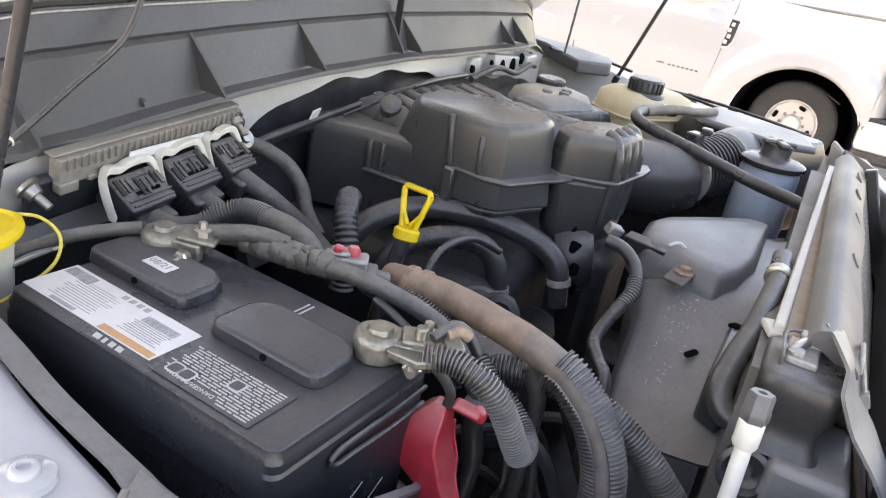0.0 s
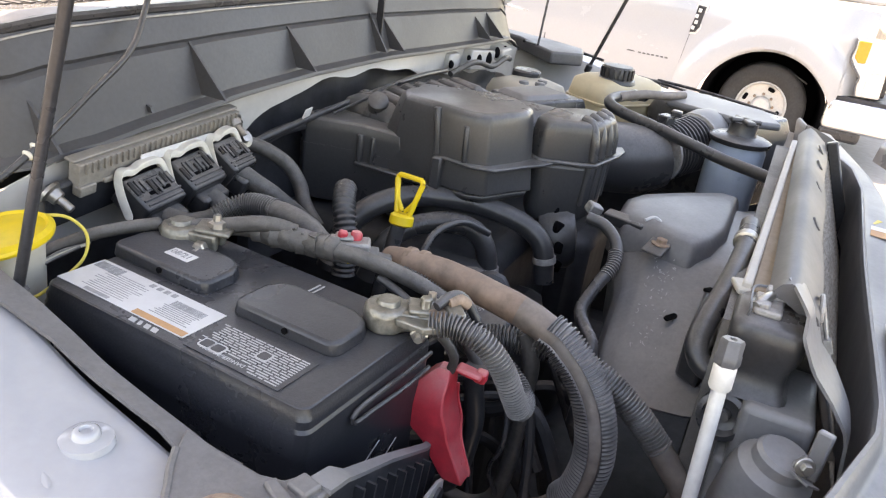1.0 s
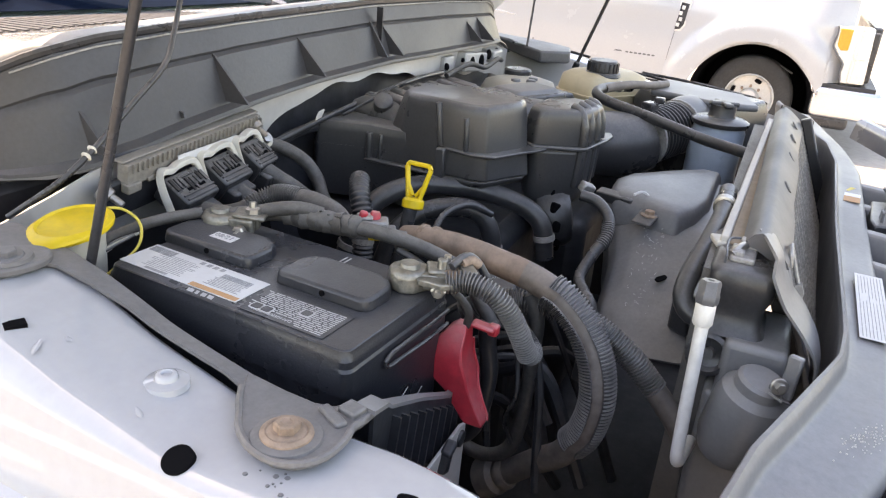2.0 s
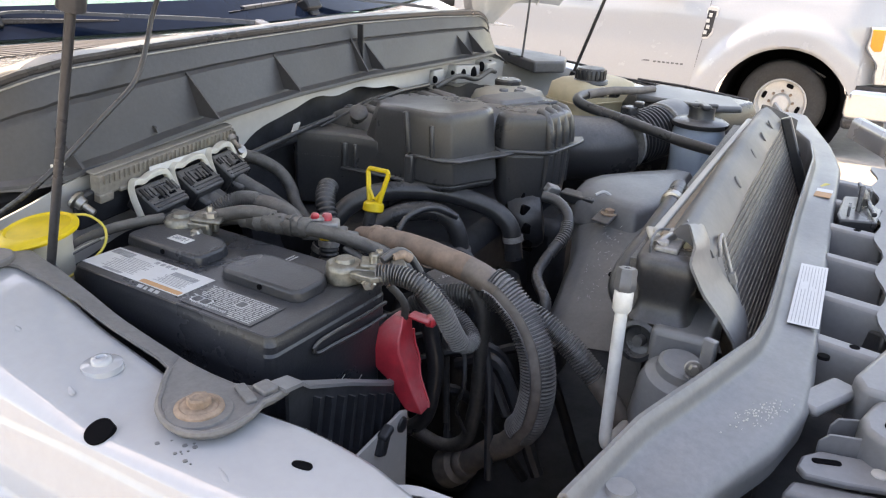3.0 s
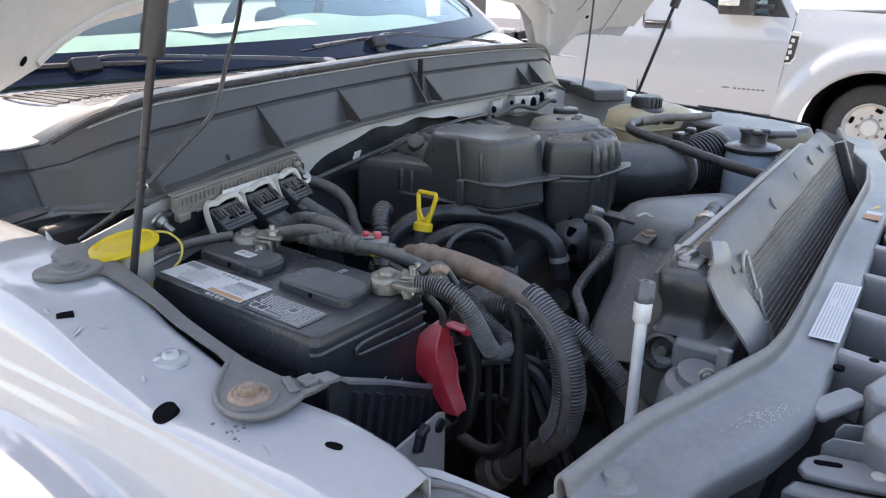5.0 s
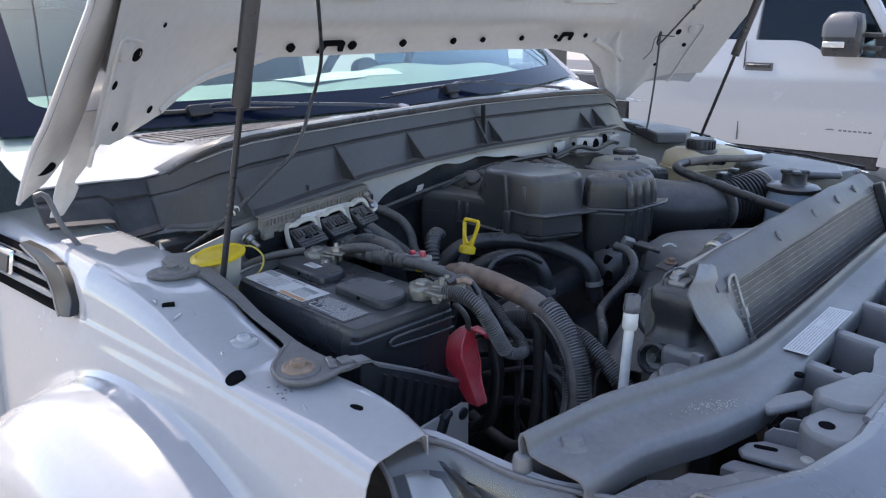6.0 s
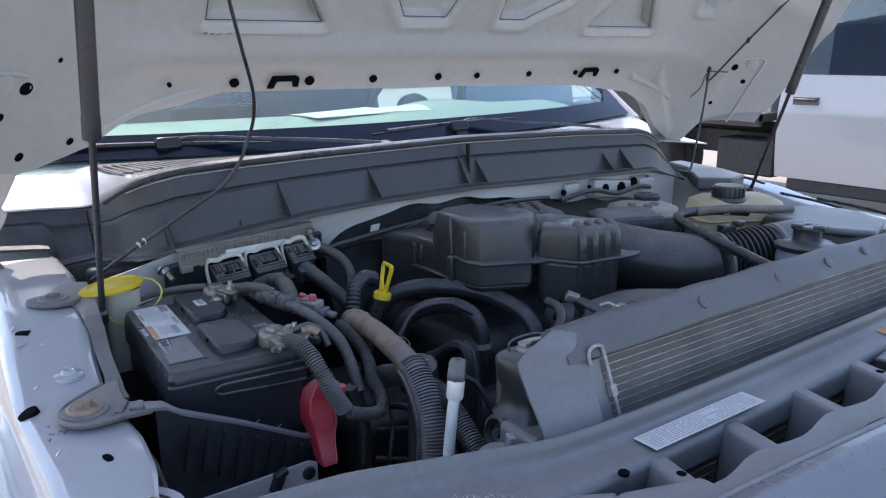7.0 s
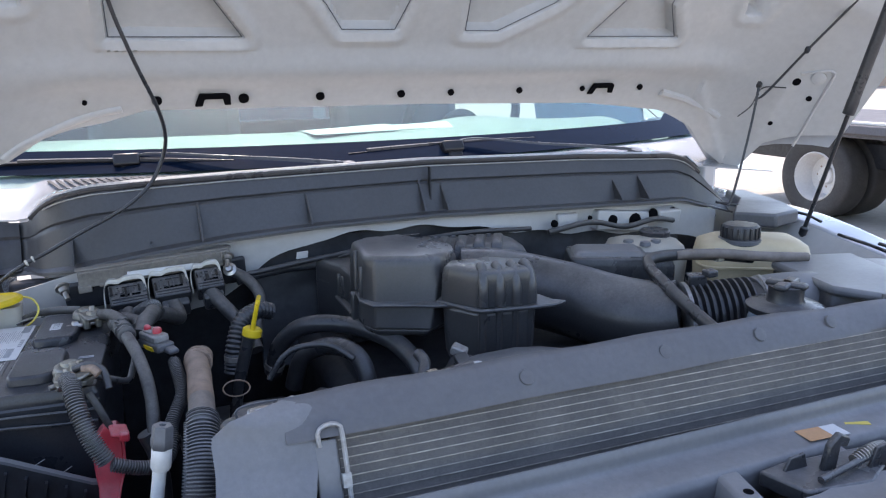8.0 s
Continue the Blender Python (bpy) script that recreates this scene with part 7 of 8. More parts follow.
for k in range(90):
    a, b = rs.gauss(0, 0.020), rs.gauss(0, 0.0075)
    x, y = 0.486 + a * 0.86 - b * 0.5, -0.186 - a * 0.5 - b * 0.86
    r_, f_ = lerps(x, S_REAR), lerps(x, S_FRONT)
    if not 0.3 < (y - r_) / (f_ - r_) < 0.9:
        continue
    w, h = 0.0003 + 0.0008 * rs.random() ** 2, 0.0003 + 0.0005 * rs.random()
    z = 1.088 + 0.004 * math.sin(x * 5) - 0.0082 + 0.0026
    an = rs.random() * 3
    prism(bm, [(w * math.cos(an + q) , h * math.sin(an + q)) for q in (0, 1.1, 2.3, 3.4, 4.9)], 0, 0.0009, pose(x, y, z, 0, 0, rs.random() * 180))
part("scuff", bm, RAIL, sp, "pale scuff of chipped plastic", smooth=0)
part("end_knob", lathe(B(), (0.278, -0.072, 1.062), (0, 0, 1), [(0.010, -0.03), (0.0105, 0.006), (0.0095, 0.012), (0.005, 0.014), (0, 0.014)], 20), GREY, sp, "rounded end post")
part("bolt", lathe(B(), (0.322, -0.103, 1.076), (0, 0, 1), [(0.022, 0), (0.021, 0.004), (0.013, 0.005), (0.011, 0.010), (0, 0.010)], 24), GREY, sp, "grey washer-head bolt")
part("hole", lathe(B(), (0.352, -0.108, 1.0785), (0, 0, 1), [(0.006, 0), (0.006, 0.0028), (0, 0.0028)], 12), SHADE_BLACK, sp)
part("hole", lathe(B(), (0.640, -0.232, 1.0785), (0, 0, 1), [(0.006, 0), (0.006, 0.0035), (0, 0.0035)], 12), SHADE_BLACK, sp)
# pockets and ledges on the nose side of the beam
nose = thing("grille_carrier", (1.1, -0.32, 0.95), "grey plastic grille carrier with open pockets", "grille carrier")
part("front_rail", sheet(B(), lambda u, v: Vector((0.60 + 0.98 * u, -0.338 + 0.048 * v + 0.006 * math.sin(u * 40), 1.076 + 0.006 * (1 - v) - 0.004 * math.sin(v * 3))), 40, 4, 0.004), GREY, nose, "grey front rail")
for i, (x, w) in enumerate(((0.703, 0.022), (0.838, 0.024), (0.988, 0.022), (1.135, 0.026), (1.285, 0.024), (1.43, 0.03))):
    bm = B()
    k = -0.020
    loft(bm, [[Vector((x - w / 2 - a, -0.222, z)), Vector((x + w / 2 + a, -0.222, z)), Vector((x + w / 2 + a + k, -0.300, z)), Vector((x - w / 2 - a + k, -0.300, z))] for a, z in ((0.010, 1.00), (0.004, 1.066), (0.0, 1.074))])
    part("tab", bm, GREY, nose, "moulded grey cross tab", 0.004)
    if i in (0, 3):
        part("hole", lathe(B(), (x - 0.008, -0.262, 1.071), (0, 0, 1), [(0.0055, 0), (0.0055, 0.0035), (0, 0.0035)], 12), SHADE_BLACK, nose)
part("corner_tab", boxes(((0.575, -0.238, 1.070), (0.075, 0.030, 0.010), (0, 0, -30))), GREY, nose, "grey mounting tab with a dimple", 0.004)
part("splash_plate", prism(B(), [(0.300, -0.165), (0.345, -0.178), (0.360, -0.196), (0.385, -0.205), (0.400, -0.232), (0.425, -0.245), (0.440, -0.275), (0.455, -0.300), (0.40, -0.315), (0.32, -0.26)], 1.054, 1.057), SILVER, nose, "jagged blue-grey splash plate", 0.001)
# Added dark sheet that hides the bright ground seen through the pockets.
part("pocket_backing", boxes(((0.985, -0.272, 0.955), (1.37, 0.155, 0.02))), DARK, nose, "added dark sheet hiding the ground below the pockets", 0.004)
# moulded corner of the carrier: block, leaf tabs and slotted plate
bm = B()
prism(bm, [(0.500, -0.282), (0.516, -0.268), (0.537, -0.266), (0.562, -0.274), (0.590, -0.285), (0.600, -0.330), (0.565, -0.340), (0.515, -0.338), (0.494, -0.315)], 1.02, 1.081, top=0.96)
part("corner_block", bm, GREY, nose, "moulded grey corner block", 0.006, seg=3)
bm = B()
prism(bm, [(0.575, -0.266), (0.600, -0.258), (0.690, -0.290), (0.690, -0.335), (0.590, -0.338), (0.572, -0.300)], 1.03, 1.088, top=0.97)
part("corner_step", bm, GREY, nose, "raised grey step", 0.006, seg=3)
part("hole", lathe(B(), (0.529, -0.294, 1.0790), (0, 0, 1), [(0.0085, 0), (0.0085, 0.0030), (0, 0.0030)], 18), SHADE_BLACK, nose)
part("leaf_tab", prism(B(), [(0.0, -0.03), (0.036, -0.03), (0.036, 0.0), (0.006, 0.002), (0.0, -0.006)], -0.0012, 0.0012, pose(0.536, -0.245, 1.069, 90, 0, -62)), GREY, nose, "thin upright leaf", 0.001)
part("leaf_tab", prism(B(), [(0.0, -0.03), (0.048, -0.03), (0.048, 0.004), (0.008, 0.002), (0.0, -0.007)], -0.0012, 0.0012, pose(0.511, -0.237, 1.066, 90, 0, -80)), GREY, nose, "thin upright leaf", 0.001)
part("slotted_plate", prism(B(), [(0.462, -0.230), (0.472, -0.223), (0.490, -0.226), (0.506, -0.240), (0.512, -0.275), (0.500, -0.330), (0.478, -0.330), (0.476, -0.300), (0.466, -0.262)], 1.046, 1.0525), GREY, nose, "grey slotted plate", 0.002)
part("slot", prism(B(), rounded(0.0125, 0.0038, 0.0036), 0.0, 0.0012, pose(0.490, -0.246, 1.0520, 0, 0, -72)), SHADE_BLACK, nose)
part("rivet", lathe(B(), (0.494, -0.288, 1.0520), (0, 0, 1), [(0.0075, 0), (0.0070, 0.002), (0.004, 0.003), (0, 0.003)], 16), RAIL, nose, "pale push rivet")
part("corner_ramp", prism(B(), [(0.440, -0.215), (0.462, -0.222), (0.470, -0.260), (0.478, -0.300), (0.478, -0.330), (0.455, -0.330), (0.448, -0.290)], 1.020, 1.044), GREY, nose, "grey ramp under the plate", 0.004)
for x, y in ((0.80, -0.295), (1.05, -0.30), (1.18, -0.285), (1.25, -0.30)):
    part("latch_part", boxes(((x, y, 1.035), (0.05, 0.025, 0.035), (10, 15, 25)), ((x + 0.03, y - 0.01, 1.045), (0.04, 0.012, 0.02), (0, -20, -15))), PLASTIC, nose, "dark latch linkage", 0.004)


def fascia(u, v):
    x = 0.30 + 1.72 * u
    f = lerps(x, [(0.30, -0.245), (0.40, -0.305), (0.50, -0.330), (0.60, -0.332), (0.75, -0.340), (1.16, -0.372), (1.60, -0.338), (1.82, -0.33), (2.02, -0.25)])
    prof = [(0.012, -0.05), (0.006, -0.008), (0.0, 0.0), (-0.014, 0.002), (-0.04, -0.008), (-0.09, -0.040), (-0.13, -0.10), (-0.15, -0.20), (-0.155, -0.42)]
    i = v * (len(prof) - 1)
    j = min(int(i), len(prof) - 2)
    k = i - j
    return Vector((x, f + prof[j][0] * (1 - k) + prof[j + 1][0] * k, 1.095 + prof[j][1] * (1 - k) + prof[j + 1][1] * k))


part("grille_surround", sheet(B(), fascia, 50, 32, 0.003), SILVER, truck, "smooth blue-grey grille surround", smooth=60)

part("surround_lip", tube(B(), [fascia(k / 14, 0.20) + Vector((0, 0.001, 0.001)) for k in range(2, 13)], 0.0045, 8, 0.012), GREY, truck, "rolled grey lip of the surround", smooth=60)

# ---- hood latch between the pockets ----
hk = thing("hood_latch", (1.24, -0.262, 1.05), "black steel hood latch on the radiator support", "latch")
part("base", prism(B(), [(1.165, -0.236), (1.20, -0.232), (1.315, -0.240), (1.325, -0.268), (1.26, -0.300), (1.18, -0.290)], 1.058, 1.076), PLASTIC, hk, "black latch plate", 0.003)
part("hook", prism(B(), [(1.225, 1.070), (1.232, 1.104), (1.246, 1.116), (1.262, 1.108), (1.258, 1.098), (1.248, 1.100), (1.244, 1.072)], -0.266, -0.258, axis="y"), PLASTIC, hk, "black hook", 0.002)
part("side_plate", prism(B(), [(1.275, 1.070), (1.285, 1.098), (1.300, 1.100), (1.330, 1.074)], -0.280, -0.276, axis="y"), PLASTIC, hk, "upright latch cheek", 0.001)
part("side_plate", prism(B(), [(1.185, 1.070), (1.195, 1.090), (1.215, 1.092), (1.222, 1.070)], -0.250, -0.246, axis="y"), PLASTIC, hk, "upright latch cheek", 0.001)
part("lever", rod(B(), (1.20, -0.285, 1.082), (1.36, -0.262, 1.090), 0.004), PLASTIC, hk, "black release lever")
part("spring", tube(B(), [(1.262, -0.272, 1.084), (1.285, -0.270, 1.090), (1.312, -0.266, 1.088)], 0.006, 8, ribs=(0.004, 0.0012)), STEEL, hk, "steel return spring")

# ---- headlamp by the fender ----
hl = thing("headlamp", (0.22, -0.14, 0.95), "clear headlamp set into the fender front", "headlamp")


def lamp_pt(u, v):
    """u along the lens from the fender towards the grille, v from its top edge down the front."""
    top = Vector((lerps(u, [(0, 0.215), (0.12, 0.250), (0.22, 0.263), (0.32, 0.264), (0.45, 0.265), (0.6, 0.270), (0.75, 0.305), (0.88, 0.362), (1, 0.432)]), lerps(u, [(0, 0.078), (0.12, 0.062), (0.22, 0.040), (0.32, 0.0), (0.45, -0.06), (0.6, -0.118), (0.75, -0.182), (0.88, -0.234), (1, -0.272)]), 1.058 - 0.004 * u))
    out = Vector((-0.055 + 0.03 * u, -0.13, 0)) * v
    return top + out + Vector((0, 0, -0.20 * v * v - 0.03 * v))


part("lens", sheet(B(), lamp_pt, 28, 14, 0.003), LENSGLASS, hl, "clear lens", smooth=60)
part("reflector", sheet(B(), lambda u, v: lamp_pt(0.06 + 0.90 * u, 0.22 + 0.74 * v) + Vector((0.008, 0.008, -0.014 - 0.012 * math.sin(u * 9) ** 2)), 30, 10, 0.003), LENS, hl, "warm silver reflector")
part("bezel", tube(B(), [lamp_pt(0.0, 0.8), lamp_pt(0.0, 0.35), lamp_pt(0.0, 0.0), lamp_pt(0.25, 0.0), lamp_pt(0.5, 0.0), lamp_pt(0.75, 0.0), lamp_pt(0.88, 0.0), lamp_pt(1.0, 0.0)], 0.0035, 8, 0.01), SHROUD, hl, "grey seal round the lens")
part("housing_edge", sheet(B(), lambda u, v: lamp_pt(0.0 + 1.0 * u, -0.02 + 0.27 * v) + Vector((0.003, 0.003, -0.005)), 30, 5, 0.002), GREY, hl, "grey housing behind the clear lens", smooth=60)
part("turn_lens", boxes(((0.20, -0.06, 0.99), (0.03, 0.03, 0.05))), AMBER, hl, "amber bulb cover", 0.008)

bm = sheet(B(), lambda u, v: lamp_pt(0.04 + 0.62 * u, 0.0) + Vector((0.004 + 0.008 * v, 0.002 + 0.004 * v, 0.001 + 0.002 * v)), 16, 3, 0.002)
part("inner_flange", bm, PAINT, fl, "white inner flange behind the headlamp")

# ---- hood struts and cords ----
def strut(name, a, b, label):
    s = thing(name, a, label, "gas strut", "hood struts")
    a, b = Vector(a), Vector(b)
    k = a.lerp(b, (1.392 - a.z) / (b.z - a.z))
    part("rod", rod(B(), a, k + (b - a).normalized() * 0.01, 0.0048), PLASTIC, s, "slim dark rod")
    part("cylinder", lathe(B(), k, b - a, [(0.008, -0.002), (0.0125, 0.0), (0.0125, 0.03), (0.0118, 0.032), (0.0118, (b - k).length), (0, (b - k).length)], 18), PLASTIC, s, "black gas cylinder")
    part("ball_end", lathe(B(), a - (b - a).normalized() * 0.02, b - a, [(0.004, 0), (0.009, 0.006), (0.009, 0.022), (0.005, 0.026)], 12), PLASTIC, s)


strut("hood_strut", (0.318, 0.512, 1.120), (0.303, 0.215, 2.03), "slim black gas strut holding the hood near the battery")
strut("hood_strut", (1.985, 0.480, 1.130), (1.985, 0.190, 2.02), "slim black gas strut holding the hood near the coolant tank")
hose("washer_hose", [(0.558, 0.530, 1.69), (0.573, 0.563, 1.604), (0.602, 0.592, 1.515), (0.632, 0.626, 1.438), (0.641, 0.652, 1.388), (0.631, 0.664, 1.345), (0.605, 0.655, 1.303), (0.560, 0.632, 1.270), (0.490, 0.616, 1.237), (0.43, 0.604, 1.208), (0.408, 0.599, 1.199), (0.37, 0.605, 1.175), (0.335, 0.64, 1.14)], 0.0034, RUBBER, "thin black washer hose hanging from the hood", n=8)
bm = B()
for p in ((0.404, 0.599, 1.197), (0.414, 0.601, 1.202)):
    lathe(bm, p, (0.8, 0.1, 0.35), [(0.004, -0.002), (0.006, 0), (0.004, 0.002)], 10)
whole("hose_joint", bm, WHITE, "small pale joint in the washer hose", "joint")
hose("washer_hose", [hood_pt(2.075, 0.34, 0.105), hood_pt(2.012, 0.175, 0.100), hood_pt(1.962, 0.045, 0.098), (1.948, 0.612, 1.448), (1.945, 0.610, 1.438), (1.918, 0.603, 1.33), (1.880, 0.596, 1.205), (1.862, 0.592, 1.175)], 0.0030, RUBBER, "thin black hose clipped to the hood", n=8)
hose("washer_hose", [hood_pt(2.015, 0.075, 0.104), (1.985, 0.640, 1.440), (1.955, 0.640, 1.400), (1.925, 0.650, 1.375)], 0.0016, RUBBER, "thin black wire along the hood edge", n=6)
for p in ((1.948, 0.612, 1.449), tuple(hood_pt(2.012, 0.175, 0.100))):
    whole("hose_clip", lathe(B(), p, (0.4, -0.8, -0.3), [(0.008, -0.004), (0.009, 0.0), (0.006, 0.005), (0, 0.006)], 12), BLACK, "black plastic clip holding a hose on the hood", "clip", "hood clips")
hose("washer_hose", [(1.86, 0.63, 1.178), (1.93, 0.61, 1.165), (1.98, 0.58, 1.160), (2.02, 0.52, 1.155), (2.0, 0.45, 1.150)], 0.0035, RUBBER, "thin black hose along the fender", n=8)
hose("cable", [(1.40, 0.62, 1.15), (1.50, 0.61, 1.165), (1.58, 0.60, 1.150), (1.66, 0.60, 1.160), (1.72, 0.61, 1.150)], 0.006, TAPE, "black wiring under the cowl", "cable", wob=0.1)
hose("cable", [(0.75, 0.62, 1.13), (0.90, 0.61, 1.150), (1.05, 0.60, 1.165), (1.2, 0.60, 1.172), (1.35, 0.61, 1.165)], 0.005, RUBBER, "black hose along the firewall", "cable", wob=0.05)
hose("cable", [(0.74, 0.62, 1.120), (0.79, 0.625, 1.128), (0.85, 0.63, 1.132), (0.92, 0.625, 1.132)], 0.008, DARK, "dark wiring behind the engine", "cable", wob=0.08)
hose("wire", [(0.93, 0.60, 1.150), (0.96, 0.585, 1.162), (0.99, 0.575, 1.172), (1.03, 0.565, 1.186), (1.08, 0.560, 1.188)], 0.0022, RUBBER, "thin black wire over the manifold", "wire", n=6)
whole("label_tag", boxes(((0.86, 0.60, 1.162), (0.022, 0.002, 0.014), (20, 0, 10))), LABEL, "small white tag on the firewall wiring", "tag")
for y0, y1 in ((0.30, 0.0), (0.40, 0.15)):
    hose("cable", [(2.0, y0, 1.130), (1.97, (y0 + y1) / 2, 1.128), (1.93, y1, 1.120)], 0.004, RUBBER, "thin cable on the far fender", "cable", n=6)

# ---- the parked truck beside ----
pt = thing("parked_truck", (7.6, 1.7, 0), "white crew-cab work truck parked alongside", "truck")
SX = 6.60
HUB_Y, ARCH_R, ARCH_Z = 0.18, 0.50, 0.33


def side(y, z):
    """How far out the flank stands at a height: full at the waist, tucked in at the sill and under the window line."""
    k = (z - 0.42) / 0.88
    waist = 0.028 * math.exp(-((z - 0.98) / 0.10) ** 2)
    return SX + 0.055 * (1 - math.sin(math.pi * min(1.0, max(0.0, k * 0.9 + 0.12)))) - waist * 0.5 + 0.03 * max(0.0, z - 1.15)


def belt(y):
    """The window line, which drops towards the mirror."""
    return lerps(y, [(0.80, 1.160), (1.34, 1.172), (1.43, 1.190), (1.56, 1.262), (1.66, 1.288), (3.2, 1.292)])


def door_front(z):
    return lerps(z, [(0.30, 0.905), (0.81, 0.845), (1.20, 0.815)])


def flank(u, v):
    z0 = 0.40
    y = 3.10 - (3.10 - 0.862) * u
    z = z0 + (belt(y) - z0) * v
    y = 3.10 - (3.10 - door_front(z) - 0.004) * u
    return Vector((side(y, z), y, z))


part("door_panel", sheet(B(), flank, 60, 30, 0.02), PAINT, pt, "white doors of the cab")


def arch_body(u, v):
    """Front fender with its wheel opening, a soft flare round it and a nose that turns inward."""
    y = 0.855 - 1.30 * u
    dy = abs(y - HUB_Y)
    zo = ARCH_Z if dy > ARCH_R else ARCH_Z + math.sqrt(max(0.0, ARCH_R ** 2 - dy ** 2)) * 0.96
    if y < HUB_Y - ARCH_R:
        zo = 0.57
    zt = 1.235 - 0.05 * u
    z = zo + (zt - zo) * v
    y0 = y + (door_front(z) - 0.855) * max(0.0, 1 - u * 6)
    r = math.hypot(y - HUB_Y, z - ARCH_Z)
    flare = 0.060 * (1 / (1 + math.exp((r - 0.655) / 0.022))) * max(0.0, min(1.0, (r - 0.49) / 0.03 + 0.75))
    nose = 0.30 * max(0.0, (u - 0.78) / 0.22) ** 2
    return Vector((side(y, z) + 0.004 - flare + 0.16 * max(0, v - 0.80) ** 1.6 + nose * 0.5, y0, z))


part("fender", sheet(B(), arch_body, 110, 46, 0.02), PAINT, pt, "white flared front fender", smooth=60)
part("arch_liner", loft(B(), [[Vector((SX + 0.10 + h, HUB_Y + r * math.cos(a), ARCH_Z + r * math.sin(a))) for a in [2 * math.pi * i / 40 for i in range(40)]] for r, h in ((0.485, -0.06), (0.47, 0.0), (0.45, 0.10), (0.42, 0.60), (0.10, 0.62), (0.01, 0.62))], cap=False), SHADE_BLACK, pt, "dark wheel arch liner")
part("bracket", boxes(((SX + 0.22, HUB_Y - 0.20, 0.62), (0.02, 0.20, 0.012), (25, 0, 0))), SHROUD, pt, "grey suspension bracket in the arch", 0.004)
part("hood", boxes(((7.62, 0.10, 1.245), (1.80, 1.45, 0.05), (-2, 0, 0))), PAINT, pt, "white hood", 0.03)
part("sill", boxes(((SX + 0.09, 1.95, 0.34), (0.10, 2.1, 0.12))), DARK, pt, "dark running board", 0.02)
part("cab", boxes(((7.65, 2.0, 0.80), (1.90, 2.2, 0.72))), PAINT, pt, "white cab core", 0.04)
for y0, y1, lean in ((3.10, 3.00, 0.0), (2.10, 1.98, 0.0)):
    bm = loft(B(), [[Vector((SX + 0.045, y0, 1.27)), Vector((SX + 0.045, y1, 1.27)), Vector((SX + 0.11, y1, 1.27)), Vector((SX + 0.11, y0, 1.27))], [Vector((SX + 0.20, y0, 1.92)), Vector((SX + 0.20, y1, 1.92)), Vector((SX + 0.26, y1, 1.92)), Vector((SX + 0.26, y0, 1.92))]])
    part("pillar", bm, PAINT, pt, "white window pillar", 0.01)
bm = loft(B(), [[Vector((SX + o, y, z)), Vector((SX + o, y - 0.09, z)), Vector((SX + o + 0.07, y - 0.10, z)), Vector((SX + o + 0.07, y, z))] for o, y, z in ((0.03, 0.880, 1.12), (0.06, 0.985, 1.30), (0.13, 1.20, 1.62), (0.19, 1.42, 1.92))])
part("pillar", bm, PAINT, pt, "white raked windshield pillar", 0.012)
part("roof", boxes(((7.65, 2.25, 1.95), (1.60, 1.75, 0.08))), PAINT, pt, "white cab roof", 0.04)
for poly in ([(2.98, 1.285), (2.12, 1.285), (2.12, 1.90), (2.98, 1.90)], [(1.97, 1.285), (1.66, 1.280), (1.56, 1.255), (1.43, 1.185), (1.34, 1.165), (0.90, 1.155), (1.42, 1.90), (1.97, 1.90)]):
    bm = B()
    vs = [bm.verts.new((SX + 0.050 + 0.155 * (b - 1.15) / 0.75, a, b)) for a, b in poly]
    f_ = bm.faces.new(vs)
    bmesh.ops.solidify(bm, geom=[f_], thickness=0.006)
    part("side_window", bm, SIDEGLASS, pt, "dark tinted side window", smooth=0)
# Black box stands in for the shade inside the closed cab.
part("cab_interior", boxes(((7.65, 2.05, 1.45), (1.3, 1.6, 0.5))), SHADE_BLACK, pt, "black box standing for the unlit cab interior", 0.02)
for y in (1.912, 2.86):
    hd_ = part("door_handle", boxes(((SX - 0.030, y, 1.082), (0.025, 0.20, 0.026))), PLASTIC, pt, "dark door handle bar", 0.008)
    part("handle_recess", boxes(((SX - 0.010, y, 1.074), (0.012, 0.235, 0.072))), SHROUD, hd_, "grey handle recess", 0.012)
part("door_gap", boxes(((SX - 0.004, 2.04, 0.86), (0.012, 0.008, 0.84))), DARKIN, pt, "door gap")
bm = loft(B(), [[Vector((side(0.85, z) + o, door_front(z) + q, z)) for o, q in ((-0.0015, -0.004), (-0.0015, 0.004), (0.02, 0.004), (0.02, -0.004))] for z in np.linspace(0.42, 1.16, 12)])
part("door_gap", bm, DARKIN, pt, "door gap")
part("badge_bar", prism(B(), [(1.325, 0.588), (1.29, 0.605), (1.255, 0.605), (1.245, 0.588)], SX - 0.010, SX - 0.002, axis="x"), SHROUD, pt, "small grey emblem", 0.002)
for k in range(7):
    part("badge_bar", boxes(((SX - 0.006, 1.205 - k * 0.037, 0.592), (0.008, 0.027, 0.016))), SHROUD, pt, "small grey letter bar", 0.003)
mr = part("mirror", blob([(SX - 0.17, 1.235, 1.185, 0.075, 0.125, 0), (SX - 0.17, 1.235, 1.22, 0.085, 0.140, 0), (SX - 0.16, 1.235, 1.42, 0.085, 0.135, 0), (SX - 0.15, 1.225, 1.50, 0.07, 0.105, 0), (SX - 0.15, 1.220, 1.515, 0.03, 0.05, 0)], 0.5), PLASTIC, pt, "black towing mirror head", smooth=60)
part("mirror_cap", blob([(SX - 0.19, 1.255, 1.33, 0.078, 0.125, 0), (SX - 0.185, 1.255, 1.42, 0.080, 0.125, 0), (SX - 0.175, 1.245, 1.495, 0.068, 0.098, 0), (SX - 0.17, 1.240, 1.518, 0.03, 0.05, 0)], 0.5), SHROUD, mr, "grey mirror cap", smooth=60)
